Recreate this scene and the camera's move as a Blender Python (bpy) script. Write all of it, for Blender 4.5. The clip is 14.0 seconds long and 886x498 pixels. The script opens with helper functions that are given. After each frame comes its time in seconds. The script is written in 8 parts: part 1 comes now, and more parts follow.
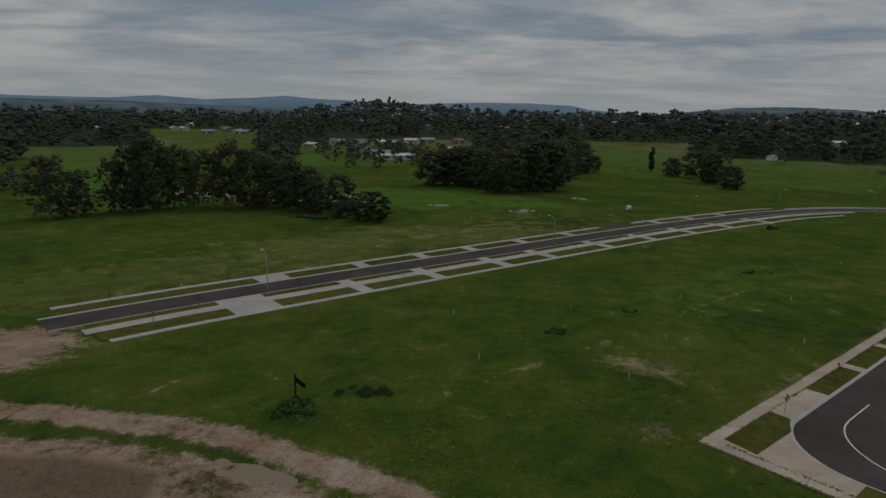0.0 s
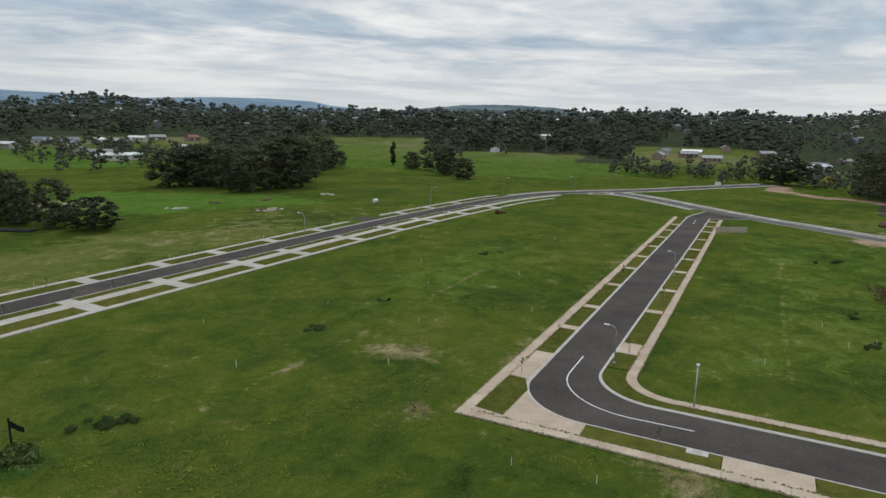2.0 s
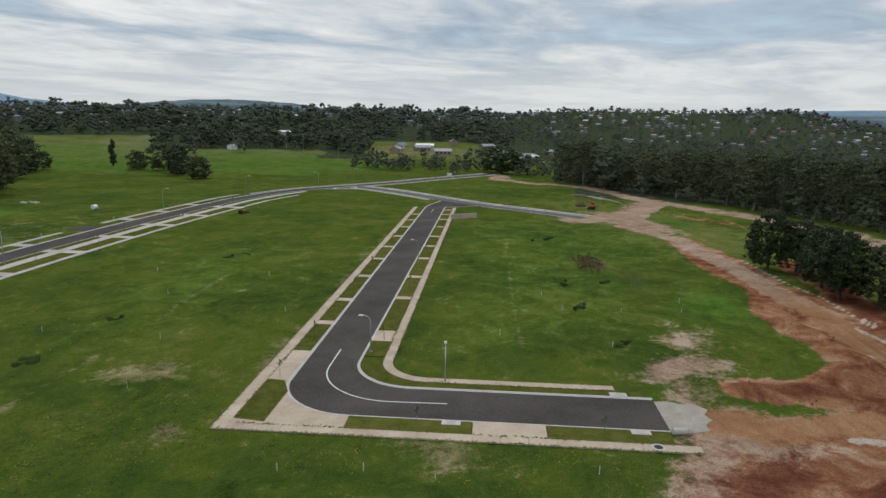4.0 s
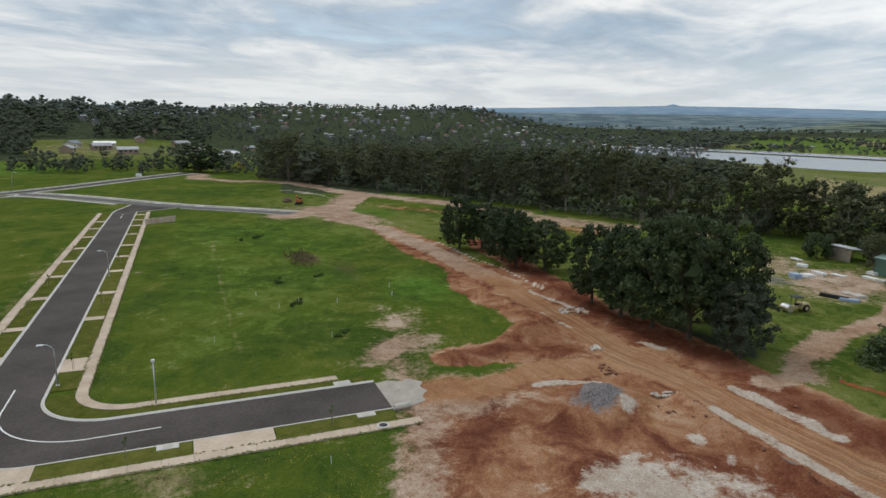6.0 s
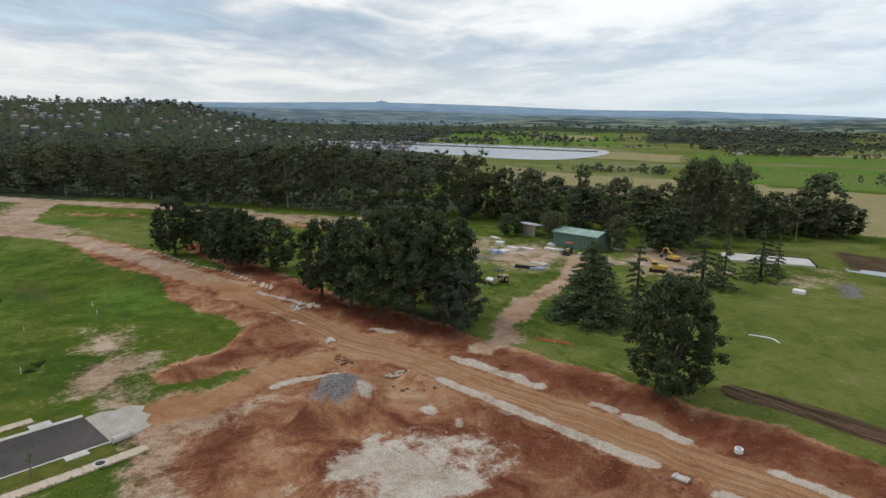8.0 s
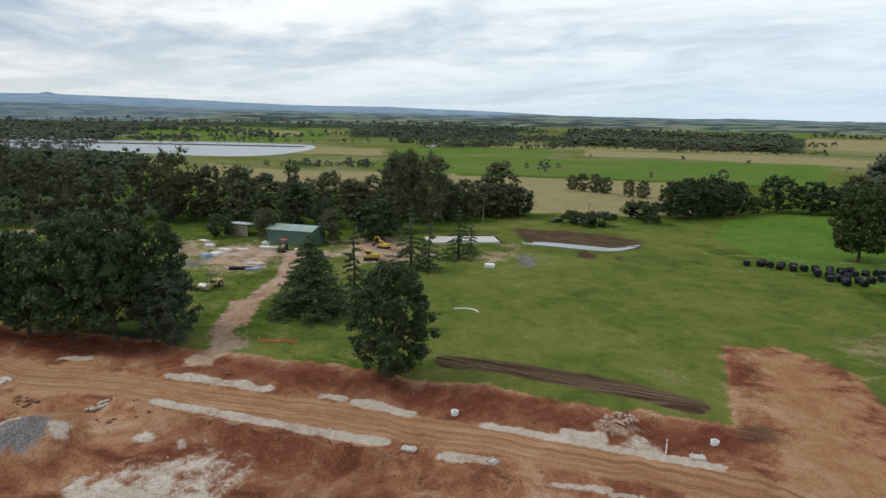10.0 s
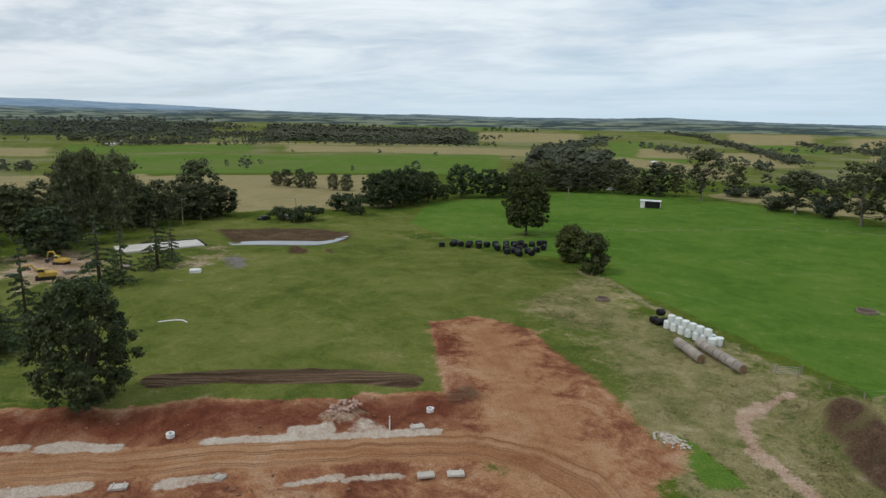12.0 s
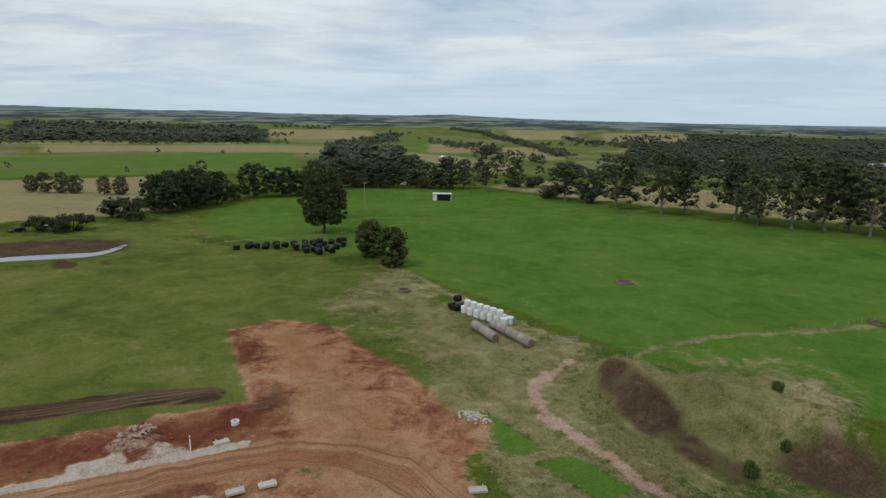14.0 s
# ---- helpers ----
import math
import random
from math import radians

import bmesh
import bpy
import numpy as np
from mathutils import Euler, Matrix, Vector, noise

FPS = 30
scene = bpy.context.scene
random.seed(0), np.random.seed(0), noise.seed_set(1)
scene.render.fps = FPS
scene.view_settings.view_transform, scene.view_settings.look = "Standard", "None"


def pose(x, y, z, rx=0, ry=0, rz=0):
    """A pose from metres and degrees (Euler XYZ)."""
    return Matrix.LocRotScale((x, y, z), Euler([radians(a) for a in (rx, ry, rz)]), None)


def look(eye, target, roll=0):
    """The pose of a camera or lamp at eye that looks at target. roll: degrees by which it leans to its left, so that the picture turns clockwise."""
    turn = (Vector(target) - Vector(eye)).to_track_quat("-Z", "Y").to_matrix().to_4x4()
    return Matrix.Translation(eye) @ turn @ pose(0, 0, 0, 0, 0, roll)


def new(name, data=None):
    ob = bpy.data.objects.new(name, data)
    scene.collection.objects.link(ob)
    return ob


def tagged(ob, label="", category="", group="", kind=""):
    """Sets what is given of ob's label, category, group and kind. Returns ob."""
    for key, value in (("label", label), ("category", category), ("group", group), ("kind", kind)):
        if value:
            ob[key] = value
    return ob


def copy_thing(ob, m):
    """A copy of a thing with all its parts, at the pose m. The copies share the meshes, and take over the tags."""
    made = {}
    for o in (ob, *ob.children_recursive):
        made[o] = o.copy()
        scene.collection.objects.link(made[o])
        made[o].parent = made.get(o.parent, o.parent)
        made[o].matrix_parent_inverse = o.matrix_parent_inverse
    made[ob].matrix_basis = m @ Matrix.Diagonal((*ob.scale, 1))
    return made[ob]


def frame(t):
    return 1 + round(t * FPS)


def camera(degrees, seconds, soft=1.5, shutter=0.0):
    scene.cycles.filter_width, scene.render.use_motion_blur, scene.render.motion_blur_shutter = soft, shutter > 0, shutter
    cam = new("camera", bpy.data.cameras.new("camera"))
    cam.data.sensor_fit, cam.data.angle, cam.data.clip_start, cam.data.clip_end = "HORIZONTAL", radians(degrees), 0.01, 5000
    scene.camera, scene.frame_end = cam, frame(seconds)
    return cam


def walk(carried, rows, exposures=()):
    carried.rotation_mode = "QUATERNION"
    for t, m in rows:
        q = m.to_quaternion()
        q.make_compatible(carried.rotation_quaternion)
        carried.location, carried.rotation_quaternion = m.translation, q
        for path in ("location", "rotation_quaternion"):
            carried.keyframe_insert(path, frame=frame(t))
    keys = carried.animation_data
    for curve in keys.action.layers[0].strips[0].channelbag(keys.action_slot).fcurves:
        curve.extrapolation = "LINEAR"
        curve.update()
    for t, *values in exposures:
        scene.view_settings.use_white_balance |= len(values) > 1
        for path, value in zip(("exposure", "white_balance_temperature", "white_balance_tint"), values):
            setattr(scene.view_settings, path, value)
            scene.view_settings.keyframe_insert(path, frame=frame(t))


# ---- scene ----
# ---------------------------------------------------------------- camera
cam = camera(70.52, 14.0)
EYE = (0.0, 0.0, 34.0)
TILT, LEAN = -11.48, 0.945
# seconds, heading in degrees clockwise from +y
HEADINGS = [(0.0, 1.0), (0.5, 6.9), (1.0, 12.5), (1.5, 18.2), (2.0, 23.8), (2.5, 29.3), (3.0, 34.8), (5.5, 66.7), (6.0, 73.3),
            (6.5, 79.5), (7.0, 85.7), (9.5, 118.0), (10.0, 124.5), (10.5, 130.9), (11.0, 137.7), (11.5, 144.7), (12.0, 151.0),
            (12.5, 156.0), (13.0, 160.3), (13.5, 165.2), (14.0, 169.5)]


def view(heading):
    h, p = radians(heading), radians(TILT)
    way = Vector((math.sin(h) * math.cos(p), math.cos(h) * math.cos(p), math.sin(p)))
    return look(EYE, Vector(EYE) + 100 * way, LEAN)


walk(cam, [(t, view(h)) for t, h in HEADINGS], exposures=[(0.0, -1.32), (0.1, -1.05), (0.2, -0.7), (0.3, -0.32), (0.4, 0.0), (0.5, 0.12), (1.5, 0.0), (3.0, -0.12), (6.5, 0.05), (9.5, 0.16), (11.5, 0.07), (12.5, 0.0), (14.0, -0.12)])

# ---------------------------------------------------------------- sky and sun
SUN_AZ, SUN_EL = 35.0, 52.0
world = bpy.data.worlds.new("overcast")
scene.world = world
world.use_nodes = True
nt = world.node_tree
nt.nodes.clear()


def node(tree, kind, **sets):
    n = tree.nodes.new(kind)
    for k, v in sets.items():
        n.inputs[k.replace("_", " ")].default_value = v
    return n


def maths(tree, op, a, b=None, c=None):
    n = tree.nodes.new("ShaderNodeMath")
    n.operation = op
    for i, v in enumerate((a, b, c)):
        if v is None:
            continue
        if isinstance(v, (int, float)):
            n.inputs[i].default_value = v
        else:
            tree.links.new(v, n.inputs[i])
    return n.outputs[0]


def ramp(tree, value, stops, smooth_steps=False):
    n = tree.nodes.new("ShaderNodeValToRGB")
    if smooth_steps:
        n.color_ramp.interpolation = "EASE"
    el = n.color_ramp.elements
    while len(el) < len(stops):
        el.new(0.5)
    for e, (at, col) in zip(el, stops):
        e.position = at
        e.color = (*col, 1) if len(col) == 3 else col
    tree.links.new(value, n.inputs[0])
    return n.outputs[0]


def blend(tree, fac, a, b, mode="MIX"):
    n = tree.nodes.new("ShaderNodeMix")
    n.data_type, n.blend_type = "RGBA", mode
    for sock, v in ((n.inputs[0], fac), (n.inputs[6], a), (n.inputs[7], b)):
        if isinstance(v, (int, float)):
            sock.default_value = v
        elif isinstance(v, (tuple, list)):
            sock.default_value = (*v[:3], 1)
        else:
            tree.links.new(v, sock)
    return n.outputs[2]


def clouds():
    co = nt.nodes.new("ShaderNodeTexCoord").outputs["Generated"]
    sep = nt.nodes.new("ShaderNodeSeparateXYZ")
    nt.links.new(co, sep.inputs[0])
    z = maths(nt, "ADD", maths(nt, "MAXIMUM", sep.outputs[2], 0.0), 0.075)
    flat = nt.nodes.new("ShaderNodeCombineXYZ")
    nt.links.new(maths(nt, "DIVIDE", sep.outputs[0], z), flat.inputs[0])
    nt.links.new(maths(nt, "DIVIDE", sep.outputs[1], z), flat.inputs[1])
    turn = nt.nodes.new("ShaderNodeMapping")
    turn.inputs["Rotation"].default_value = (0, 0, radians(28))
    turn.inputs["Scale"].default_value = (0.8, 1.05, 1)
    nt.links.new(flat.outputs[0], turn.inputs[0])
    big = node(nt, "ShaderNodeTexNoise", Scale=0.46, Detail=8.0, Roughness=0.58, Distortion=0.5)
    nt.links.new(turn.outputs[0], big.inputs["Vector"])
    fine = node(nt, "ShaderNodeTexNoise", Scale=1.7, Detail=6.0, Roughness=0.6, Distortion=0.6)
    nt.links.new(turn.outputs[0], fine.inputs["Vector"])
    mixed = maths(nt, "ADD", maths(nt, "MULTIPLY", big.outputs[0], 0.74), maths(nt, "MULTIPLY", fine.outputs[0], 0.26))
    sheet = ramp(nt, mixed, [(0.40, (0.36, 0.45, 0.55)), (0.465, (0.50, 0.58, 0.66)), (0.515, (0.67, 0.715, 0.75)), (0.565, (0.845, 0.86, 0.865)), (0.63, (0.95, 0.955, 0.945))])
    gap = ramp(nt, big.outputs[0], [(0.33, (0.7, 0.7, 0.7)), (0.43, (0.0, 0.0, 0.0))])
    sky = nt.nodes.new("ShaderNodeTexSky")
    sky.sky_type, sky.sun_disc = "NISHITA", False
    sky.sun_elevation, sky.sun_rotation = radians(SUN_EL), radians(SUN_AZ)
    blue = blend(nt, 1.0, sky.outputs[0], (0.11, 0.11, 0.11), "MULTIPLY")
    haze = ramp(nt, sep.outputs[2], [(0.0, (0.92, 0.92, 0.92)), (0.045, (0.6, 0.6, 0.6)), (0.13, (0.0, 0.0, 0.0))], True)
    away = maths(nt, "MULTIPLY", maths(nt, "MAXIMUM", maths(nt, "MULTIPLY", sep.outputs[1], -1.0), 0.0), 1.0)
    low = blend(nt, away, (0.69, 0.72, 0.725), (0.59, 0.695, 0.765))
    sheet = blend(nt, maths(nt, "MULTIPLY", away, 0.5), sheet, (0.76, 0.80, 0.825))
    seen = blend(nt, haze, blend(nt, gap, sheet, blue), low)
    seen = blend(nt, away, seen, blend(nt, 1.0, seen, (0.93, 1.0, 1.06), "MULTIPLY"))
    bg = nt.nodes.new("ShaderNodeBackground")
    bg.inputs[1].default_value = 1.0
    nt.links.new(seen, bg.inputs[0])
    out = nt.nodes.new("ShaderNodeOutputWorld")
    nt.links.new(bg.outputs[0], out.inputs[0])


clouds()
sun = new("sun", bpy.data.lights.new("sun", "SUN"))
sun.data.energy, sun.data.angle, sun.data.color = 1.2, radians(14), (1.0, 0.96, 0.9)
s_az, s_el = radians(SUN_AZ), radians(SUN_EL)
sun.matrix_world = look((0, 0, 200), Vector((0, 0, 200)) - Vector((math.sin(s_az) * math.cos(s_el), math.cos(s_az) * math.cos(s_el), math.sin(s_el))))

# ---------------------------------------------------------------- materials


def material(name, rough=0.8, metal=0.0, spec=0.3):
    m = bpy.data.materials.new(name)
    m.use_nodes = True
    b = m.node_tree.nodes["Principled BSDF"]
    b.inputs["Roughness"].default_value, b.inputs["Metallic"].default_value = rough, metal
    b.inputs["Specular IOR Level"].default_value = spec
    return m, m.node_tree, b


def noise_at(tree, scale, detail=4.0, rough=0.55, vector=None, distort=0.0):
    n = node(tree, "ShaderNodeTexNoise", Scale=scale, Detail=detail, Roughness=rough, Distortion=distort)
    if vector is not None:
        tree.links.new(vector, n.inputs["Vector"])
    return n.outputs[0]


def bump(tree, bsdf, height, strength=0.3, distance=0.05):
    n = tree.nodes.new("ShaderNodeBump")
    n.inputs["Strength"].default_value, n.inputs["Distance"].default_value = strength, distance
    tree.links.new(height, n.inputs["Height"])
    tree.links.new(n.outputs[0], bsdf.inputs["Normal"])


def worn(name, dark, light, rough=0.8, metal=0.0, coarse=0.5, fine=9.0, relief_depth=0.02, spec=0.3):
    """A surface whose colour wanders between two tones at two scales, with fine relief."""
    m, tree, b = material(name, rough, metal, spec)
    pos = tree.nodes.new("ShaderNodeNewGeometry").outputs["Position"]
    a, f = noise_at(tree, coarse, 5, 0.6, pos), noise_at(tree, fine, 5, 0.65, pos)
    both = maths(tree, "ADD", maths(tree, "MULTIPLY", a, 0.6), maths(tree, "MULTIPLY", f, 0.4))
    rnd = tree.nodes.new("ShaderNodeObjectInfo").outputs["Random"]
    both = maths(tree, "ADD", both, maths(tree, "MULTIPLY", maths(tree, "SUBTRACT", rnd, 0.5), 0.12))
    tree.links.new(ramp(tree, both, [(0.32, dark), (0.68, light)]), b.inputs["Base Color"])
    bump(tree, b, f, 0.35, relief_depth)
    return m


def foliage(name, dark, light, rough=0.65, glow=0.22, each=0.45):
    """Leaves: every leaf its own tone, some light passing through."""
    m, tree, b = material(name, rough, 0.0, 0.25)
    geo = tree.nodes.new("ShaderNodeNewGeometry")
    rnd = tree.nodes.new("ShaderNodeObjectInfo").outputs["Random"]
    patch = maths(tree, "ADD", maths(tree, "MULTIPLY", noise_at(tree, 0.35, 3, 0.6, geo.outputs["Position"]), 0.55), maths(tree, "MULTIPLY", noise_at(tree, 0.028, 3, 0.6, geo.outputs["Position"]), 0.45))
    v = maths(tree, "ADD", maths(tree, "MULTIPLY", geo.outputs["Random Per Island"], each), maths(tree, "MULTIPLY", patch, 1 - each))
    v = maths(tree, "ADD", v, maths(tree, "MULTIPLY", maths(tree, "SUBTRACT", rnd, 0.5), 0.25))
    col = ramp(tree, v, [(0.25, dark), (0.7, light)])
    tint = maths(tree, "MULTIPLY", maths(tree, "FRACT", maths(tree, "MULTIPLY", rnd, 7.31)), 0.4)
    col = blend(tree, tint, col, tuple(0.5 * (p + q) * k for p, q, k in zip(dark, light, (1.35, 1.05, 0.8))))
    tree.links.new(col, b.inputs["Base Color"])
    lucent = tree.nodes.new("ShaderNodeBsdfTranslucent")
    tree.links.new(col, lucent.inputs[0])
    mix = tree.nodes.new("ShaderNodeMixShader")
    mix.inputs[0].default_value = glow
    tree.links.new(b.outputs[0], mix.inputs[1])
    tree.links.new(lucent.outputs[0], mix.inputs[2])
    tree.links.new(mix.outputs[0], tree.nodes["Material Output"].inputs[0])
    return m


def land_material():
    """Pasture, lawn, dry grass, undergrowth with tree shade, clay, pale dirt, white rock, turned soil and gravel, laid
    out by zone layers and broken up by noise.
    """
    m, tree, b = material("land", 1.0, 0.0, 0.0)
    geo = tree.nodes.new("ShaderNodeNewGeometry")
    pos = geo.outputs["Position"]

    def strong(n, k):
        return maths(tree, "ADD", maths(tree, "MULTIPLY", maths(tree, "SUBTRACT", n, 0.5), k), 0.5)

    n0, n1 = strong(noise_at(tree, 0.006, 4, 0.6, pos, 0.6), 2.0), strong(noise_at(tree, 0.035, 5, 0.6, pos, 0.6), 2.2)
    n2, n3 = strong(noise_at(tree, 0.17, 6, 0.66, pos, 0.7), 2.4), strong(noise_at(tree, 0.9, 6, 0.72, pos, 0.4), 2.3)
    n4 = strong(noise_at(tree, 4.2, 4, 0.72, pos), 2.0)

    def drawn(turn, scale):
        n = tree.nodes.new("ShaderNodeMapping")
        n.vector_type = "TEXTURE"
        n.inputs["Rotation"].default_value, n.inputs["Scale"].default_value = (0, 0, radians(turn)), scale
        tree.links.new(pos, n.inputs[0])
        return strong(noise_at(tree, 1.0, 4, 0.6, n.outputs[0]), 2.4)

    mown, worked = drawn(39, (34.0, 1.9, 1)), drawn(33, (16.0, 0.55, 1))
    strip = tree.nodes.new("ShaderNodeVectorMath")
    strip.operation = "DISTANCE"
    strip.inputs[1].default_value = (56, -58, 0)
    tree.links.new(pos, strip.inputs[0])
    ploughed = maths(tree, "LESS_THAN", strip.outputs["Value"], 24.0)

    def zones(layer):
        at = tree.nodes.new("ShaderNodeAttribute")
        at.attribute_name = layer
        sep = tree.nodes.new("ShaderNodeSeparateColor")
        tree.links.new(at.outputs["Color"], sep.inputs[0])
        return (*sep.outputs, at.outputs["Alpha"])

    soil, pale, white, dark = zones("zones_a")
    straw, lush, weeds, grey = zones("zones_b")
    lawn, scrub_shade, across, rutted = zones("zones_c")
    ragged = maths(tree, "SUBTRACT", maths(tree, "ADD", maths(tree, "MULTIPLY", n2, 0.5), maths(tree, "ADD", maths(tree, "MULTIPLY", n3, 0.40), maths(tree, "MULTIPLY", n4, 0.10))), 0.5)

    def cover(mask, width=0.16, rag=1.0):
        v = maths(tree, "ADD", mask, maths(tree, "MULTIPLY", ragged, rag))
        n = tree.nodes.new("ShaderNodeMapRange")
        n.interpolation_type = "SMOOTHSTEP"
        n.inputs[1].default_value, n.inputs[2].default_value = 0.5 - width, 0.5 + width
        tree.links.new(v, n.inputs[0])
        return n.outputs[0]

    def mixed(a, b, c, d):
        return maths(tree, "ADD", maths(tree, "ADD", maths(tree, "MULTIPLY", n1, a), maths(tree, "MULTIPLY", n2, b)), maths(tree, "ADD", maths(tree, "MULTIPLY", n3, c), maths(tree, "MULTIPLY", n4, d)))

    turf = mixed(0.36, 0.34, 0.20, 0.10)
    far = tree.nodes.new("ShaderNodeVectorMath")
    far.operation = "LENGTH"
    tree.links.new(pos, far.inputs[0])
    span = far.outputs["Value"]
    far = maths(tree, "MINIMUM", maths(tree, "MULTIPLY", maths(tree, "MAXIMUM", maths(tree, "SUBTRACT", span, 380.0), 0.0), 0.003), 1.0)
    # dry patches by noise; far off they also take the haze tint
    parched_haze = maths(tree, "MINIMUM", maths(tree, "MULTIPLY", maths(tree, "MAXIMUM", maths(tree, "SUBTRACT", n0, 0.42), 0.0), 2.2), 0.85)
    grass = ramp(tree, turf, [(0.20, (0.022, 0.041, 0.009)), (0.38, (0.046, 0.080, 0.013)), (0.56, (0.082, 0.110, 0.016)), (0.72, (0.120, 0.130, 0.028)), (0.92, (0.170, 0.152, 0.062))])
    grass = blend(tree, maths(tree, "MULTIPLY", maths(tree, "MAXIMUM", maths(tree, "SUBTRACT", mown, 0.45), 0.0), 0.4), grass, (0.100, 0.120, 0.036))
    green = ramp(tree, turf, [(0.28, (0.052, 0.110, 0.016)), (0.5, (0.079, 0.152, 0.022)), (0.8, (0.122, 0.178, 0.037))])
    # far greens and olives dulled to grey straw, aerial haze put into the colour
    green = blend(tree, maths(tree, "MULTIPLY", far, maths(tree, "ADD", maths(tree, "MULTIPLY", parched_haze, 0.5), 0.15)), green, (0.150, 0.160, 0.062))
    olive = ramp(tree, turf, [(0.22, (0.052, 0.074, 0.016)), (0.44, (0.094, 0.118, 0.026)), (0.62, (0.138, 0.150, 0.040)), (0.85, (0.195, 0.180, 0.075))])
    olive = blend(tree, maths(tree, "MULTIPLY", far, parched_haze), olive, (0.205, 0.198, 0.115))
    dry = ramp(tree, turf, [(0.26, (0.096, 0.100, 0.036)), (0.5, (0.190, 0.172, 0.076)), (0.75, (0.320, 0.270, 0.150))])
    # dry grass set paler with distance beyond 190 m
    far_pale = maths(tree, "MINIMUM", maths(tree, "MULTIPLY", maths(tree, "MAXIMUM", maths(tree, "SUBTRACT", span, 190.0), 0.0), 0.008), 0.6)
    dry = blend(tree, far_pale, dry, (0.300, 0.245, 0.135))
    rank = ramp(tree, n3, [(0.3, (0.024, 0.052, 0.010)), (0.7, (0.056, 0.104, 0.020))])
    under = ramp(tree, n2, [(0.25, (0.032, 0.043, 0.024)), (0.75, (0.070, 0.084, 0.048))])
    wet = maths(tree, "MINIMUM", maths(tree, "MAXIMUM", maths(tree, "SUBTRACT", soil, 1.0), 0.0), 1.0)
    clay = ramp(tree, mixed(0.30, 0.50, 0.14, 0.06), [(0.28, (0.120, 0.044, 0.026)), (0.42, (0.200, 0.082, 0.048)), (0.52, (0.278, 0.132, 0.070)), (0.62, (0.345, 0.190, 0.110)), (0.78, (0.430, 0.288, 0.192))])
    damp = ramp(tree, mixed(0.25, 0.45, 0.20, 0.10), [(0.25, (0.080, 0.027, 0.017)), (0.5, (0.145, 0.050, 0.029)), (0.8, (0.230, 0.100, 0.060))])
    clay = blend(tree, wet, clay, damp)
    dirt = ramp(tree, mixed(0.25, 0.35, 0.28, 0.12), [(0.24, (0.225, 0.135, 0.092)), (0.48, (0.348, 0.240, 0.170)), (0.76, (0.500, 0.395, 0.305))])
    tan = ramp(tree, mixed(0.3, 0.4, 0.2, 0.1), [(0.22, (0.225, 0.098, 0.046)), (0.5, (0.320, 0.168, 0.086)), (0.80, (0.430, 0.275, 0.168))])
    dirt = blend(tree, maths(tree, "MINIMUM", maths(tree, "MULTIPLY", rutted, 2.2), 1.0), dirt, tan)
    rutted = maths(tree, "MAXIMUM", maths(tree, "SUBTRACT", maths(tree, "MULTIPLY", rutted, 1.6), 0.6), maths(tree, "MULTIPLY", rutted, 0.25))
    along = tree.nodes.new("ShaderNodeCombineXYZ")
    sides = tree.nodes.new("ShaderNodeSeparateXYZ")
    tree.links.new(pos, sides.inputs[0])
    for i, v in enumerate((maths(tree, "MULTIPLY", across, 30.0), maths(tree, "MULTIPLY", sides.outputs[0], 0.03), maths(tree, "MULTIPLY", sides.outputs[1], 0.03))):
        tree.links.new(v, along.inputs[i])
    wheel = strong(noise_at(tree, 1.0, 3, 0.6, along.outputs[0]), 3.6)
    wheel = maths(tree, "MULTIPLY", maths(tree, "MINIMUM", maths(tree, "MAXIMUM", maths(tree, "SUBTRACT", wheel, 0.3), 0.0), 1.0), rutted)
    dirt = blend(tree, maths(tree, "MULTIPLY", wheel, 0.55), dirt, (0.215, 0.098, 0.054))
    crest = maths(tree, "MULTIPLY", maths(tree, "MAXIMUM", maths(tree, "SUBTRACT", 0.32, wheel), 0.0), maths(tree, "MULTIPLY", rutted, 0.7))
    dirt = blend(tree, crest, dirt, (0.44, 0.29, 0.185))
    metres = maths(tree, "MULTIPLY", across, 20.0)
    wander = maths(tree, "MULTIPLY", maths(tree, "SUBTRACT", n1, 0.5), 0.8)
    for off in (-2.1, -1.7, 0.2, 0.6, 2.0):
        near = maths(tree, "ABSOLUTE", maths(tree, "SUBTRACT", maths(tree, "ADD", metres, wander), off))
        groove = maths(tree, "MULTIPLY", maths(tree, "MAXIMUM", maths(tree, "SUBTRACT", 1.0, maths(tree, "DIVIDE", near, 0.2)), 0.0), maths(tree, "MULTIPLY", rutted, maths(tree, "MINIMUM", maths(tree, "MAXIMUM", n2, 0.0), 0.8)))
        dirt = blend(tree, groove, dirt, (0.125, 0.056, 0.032))
    rock = ramp(tree, mixed(0.1, 0.45, 0.3, 0.15), [(0.22, (0.290, 0.205, 0.150)), (0.45, (0.410, 0.335, 0.270)), (0.75, (0.520, 0.465, 0.405))])
    tilth = maths(tree, "ADD", maths(tree, "MULTIPLY", worked, ploughed), maths(tree, "MULTIPLY", mixed(0.1, 0.4, 0.3, 0.2), maths(tree, "SUBTRACT", 1.0, ploughed)))
    turned = ramp(tree, tilth, [(0.2, (0.040, 0.025, 0.017)), (0.5, (0.080, 0.051, 0.033)), (0.85, (0.150, 0.102, 0.068))])
    stone = ramp(tree, mixed(0, 0.1, 0.4, 0.5), [(0.25, (0.085, 0.074, 0.076)), (0.75, (0.250, 0.225, 0.222))])
    col = grass
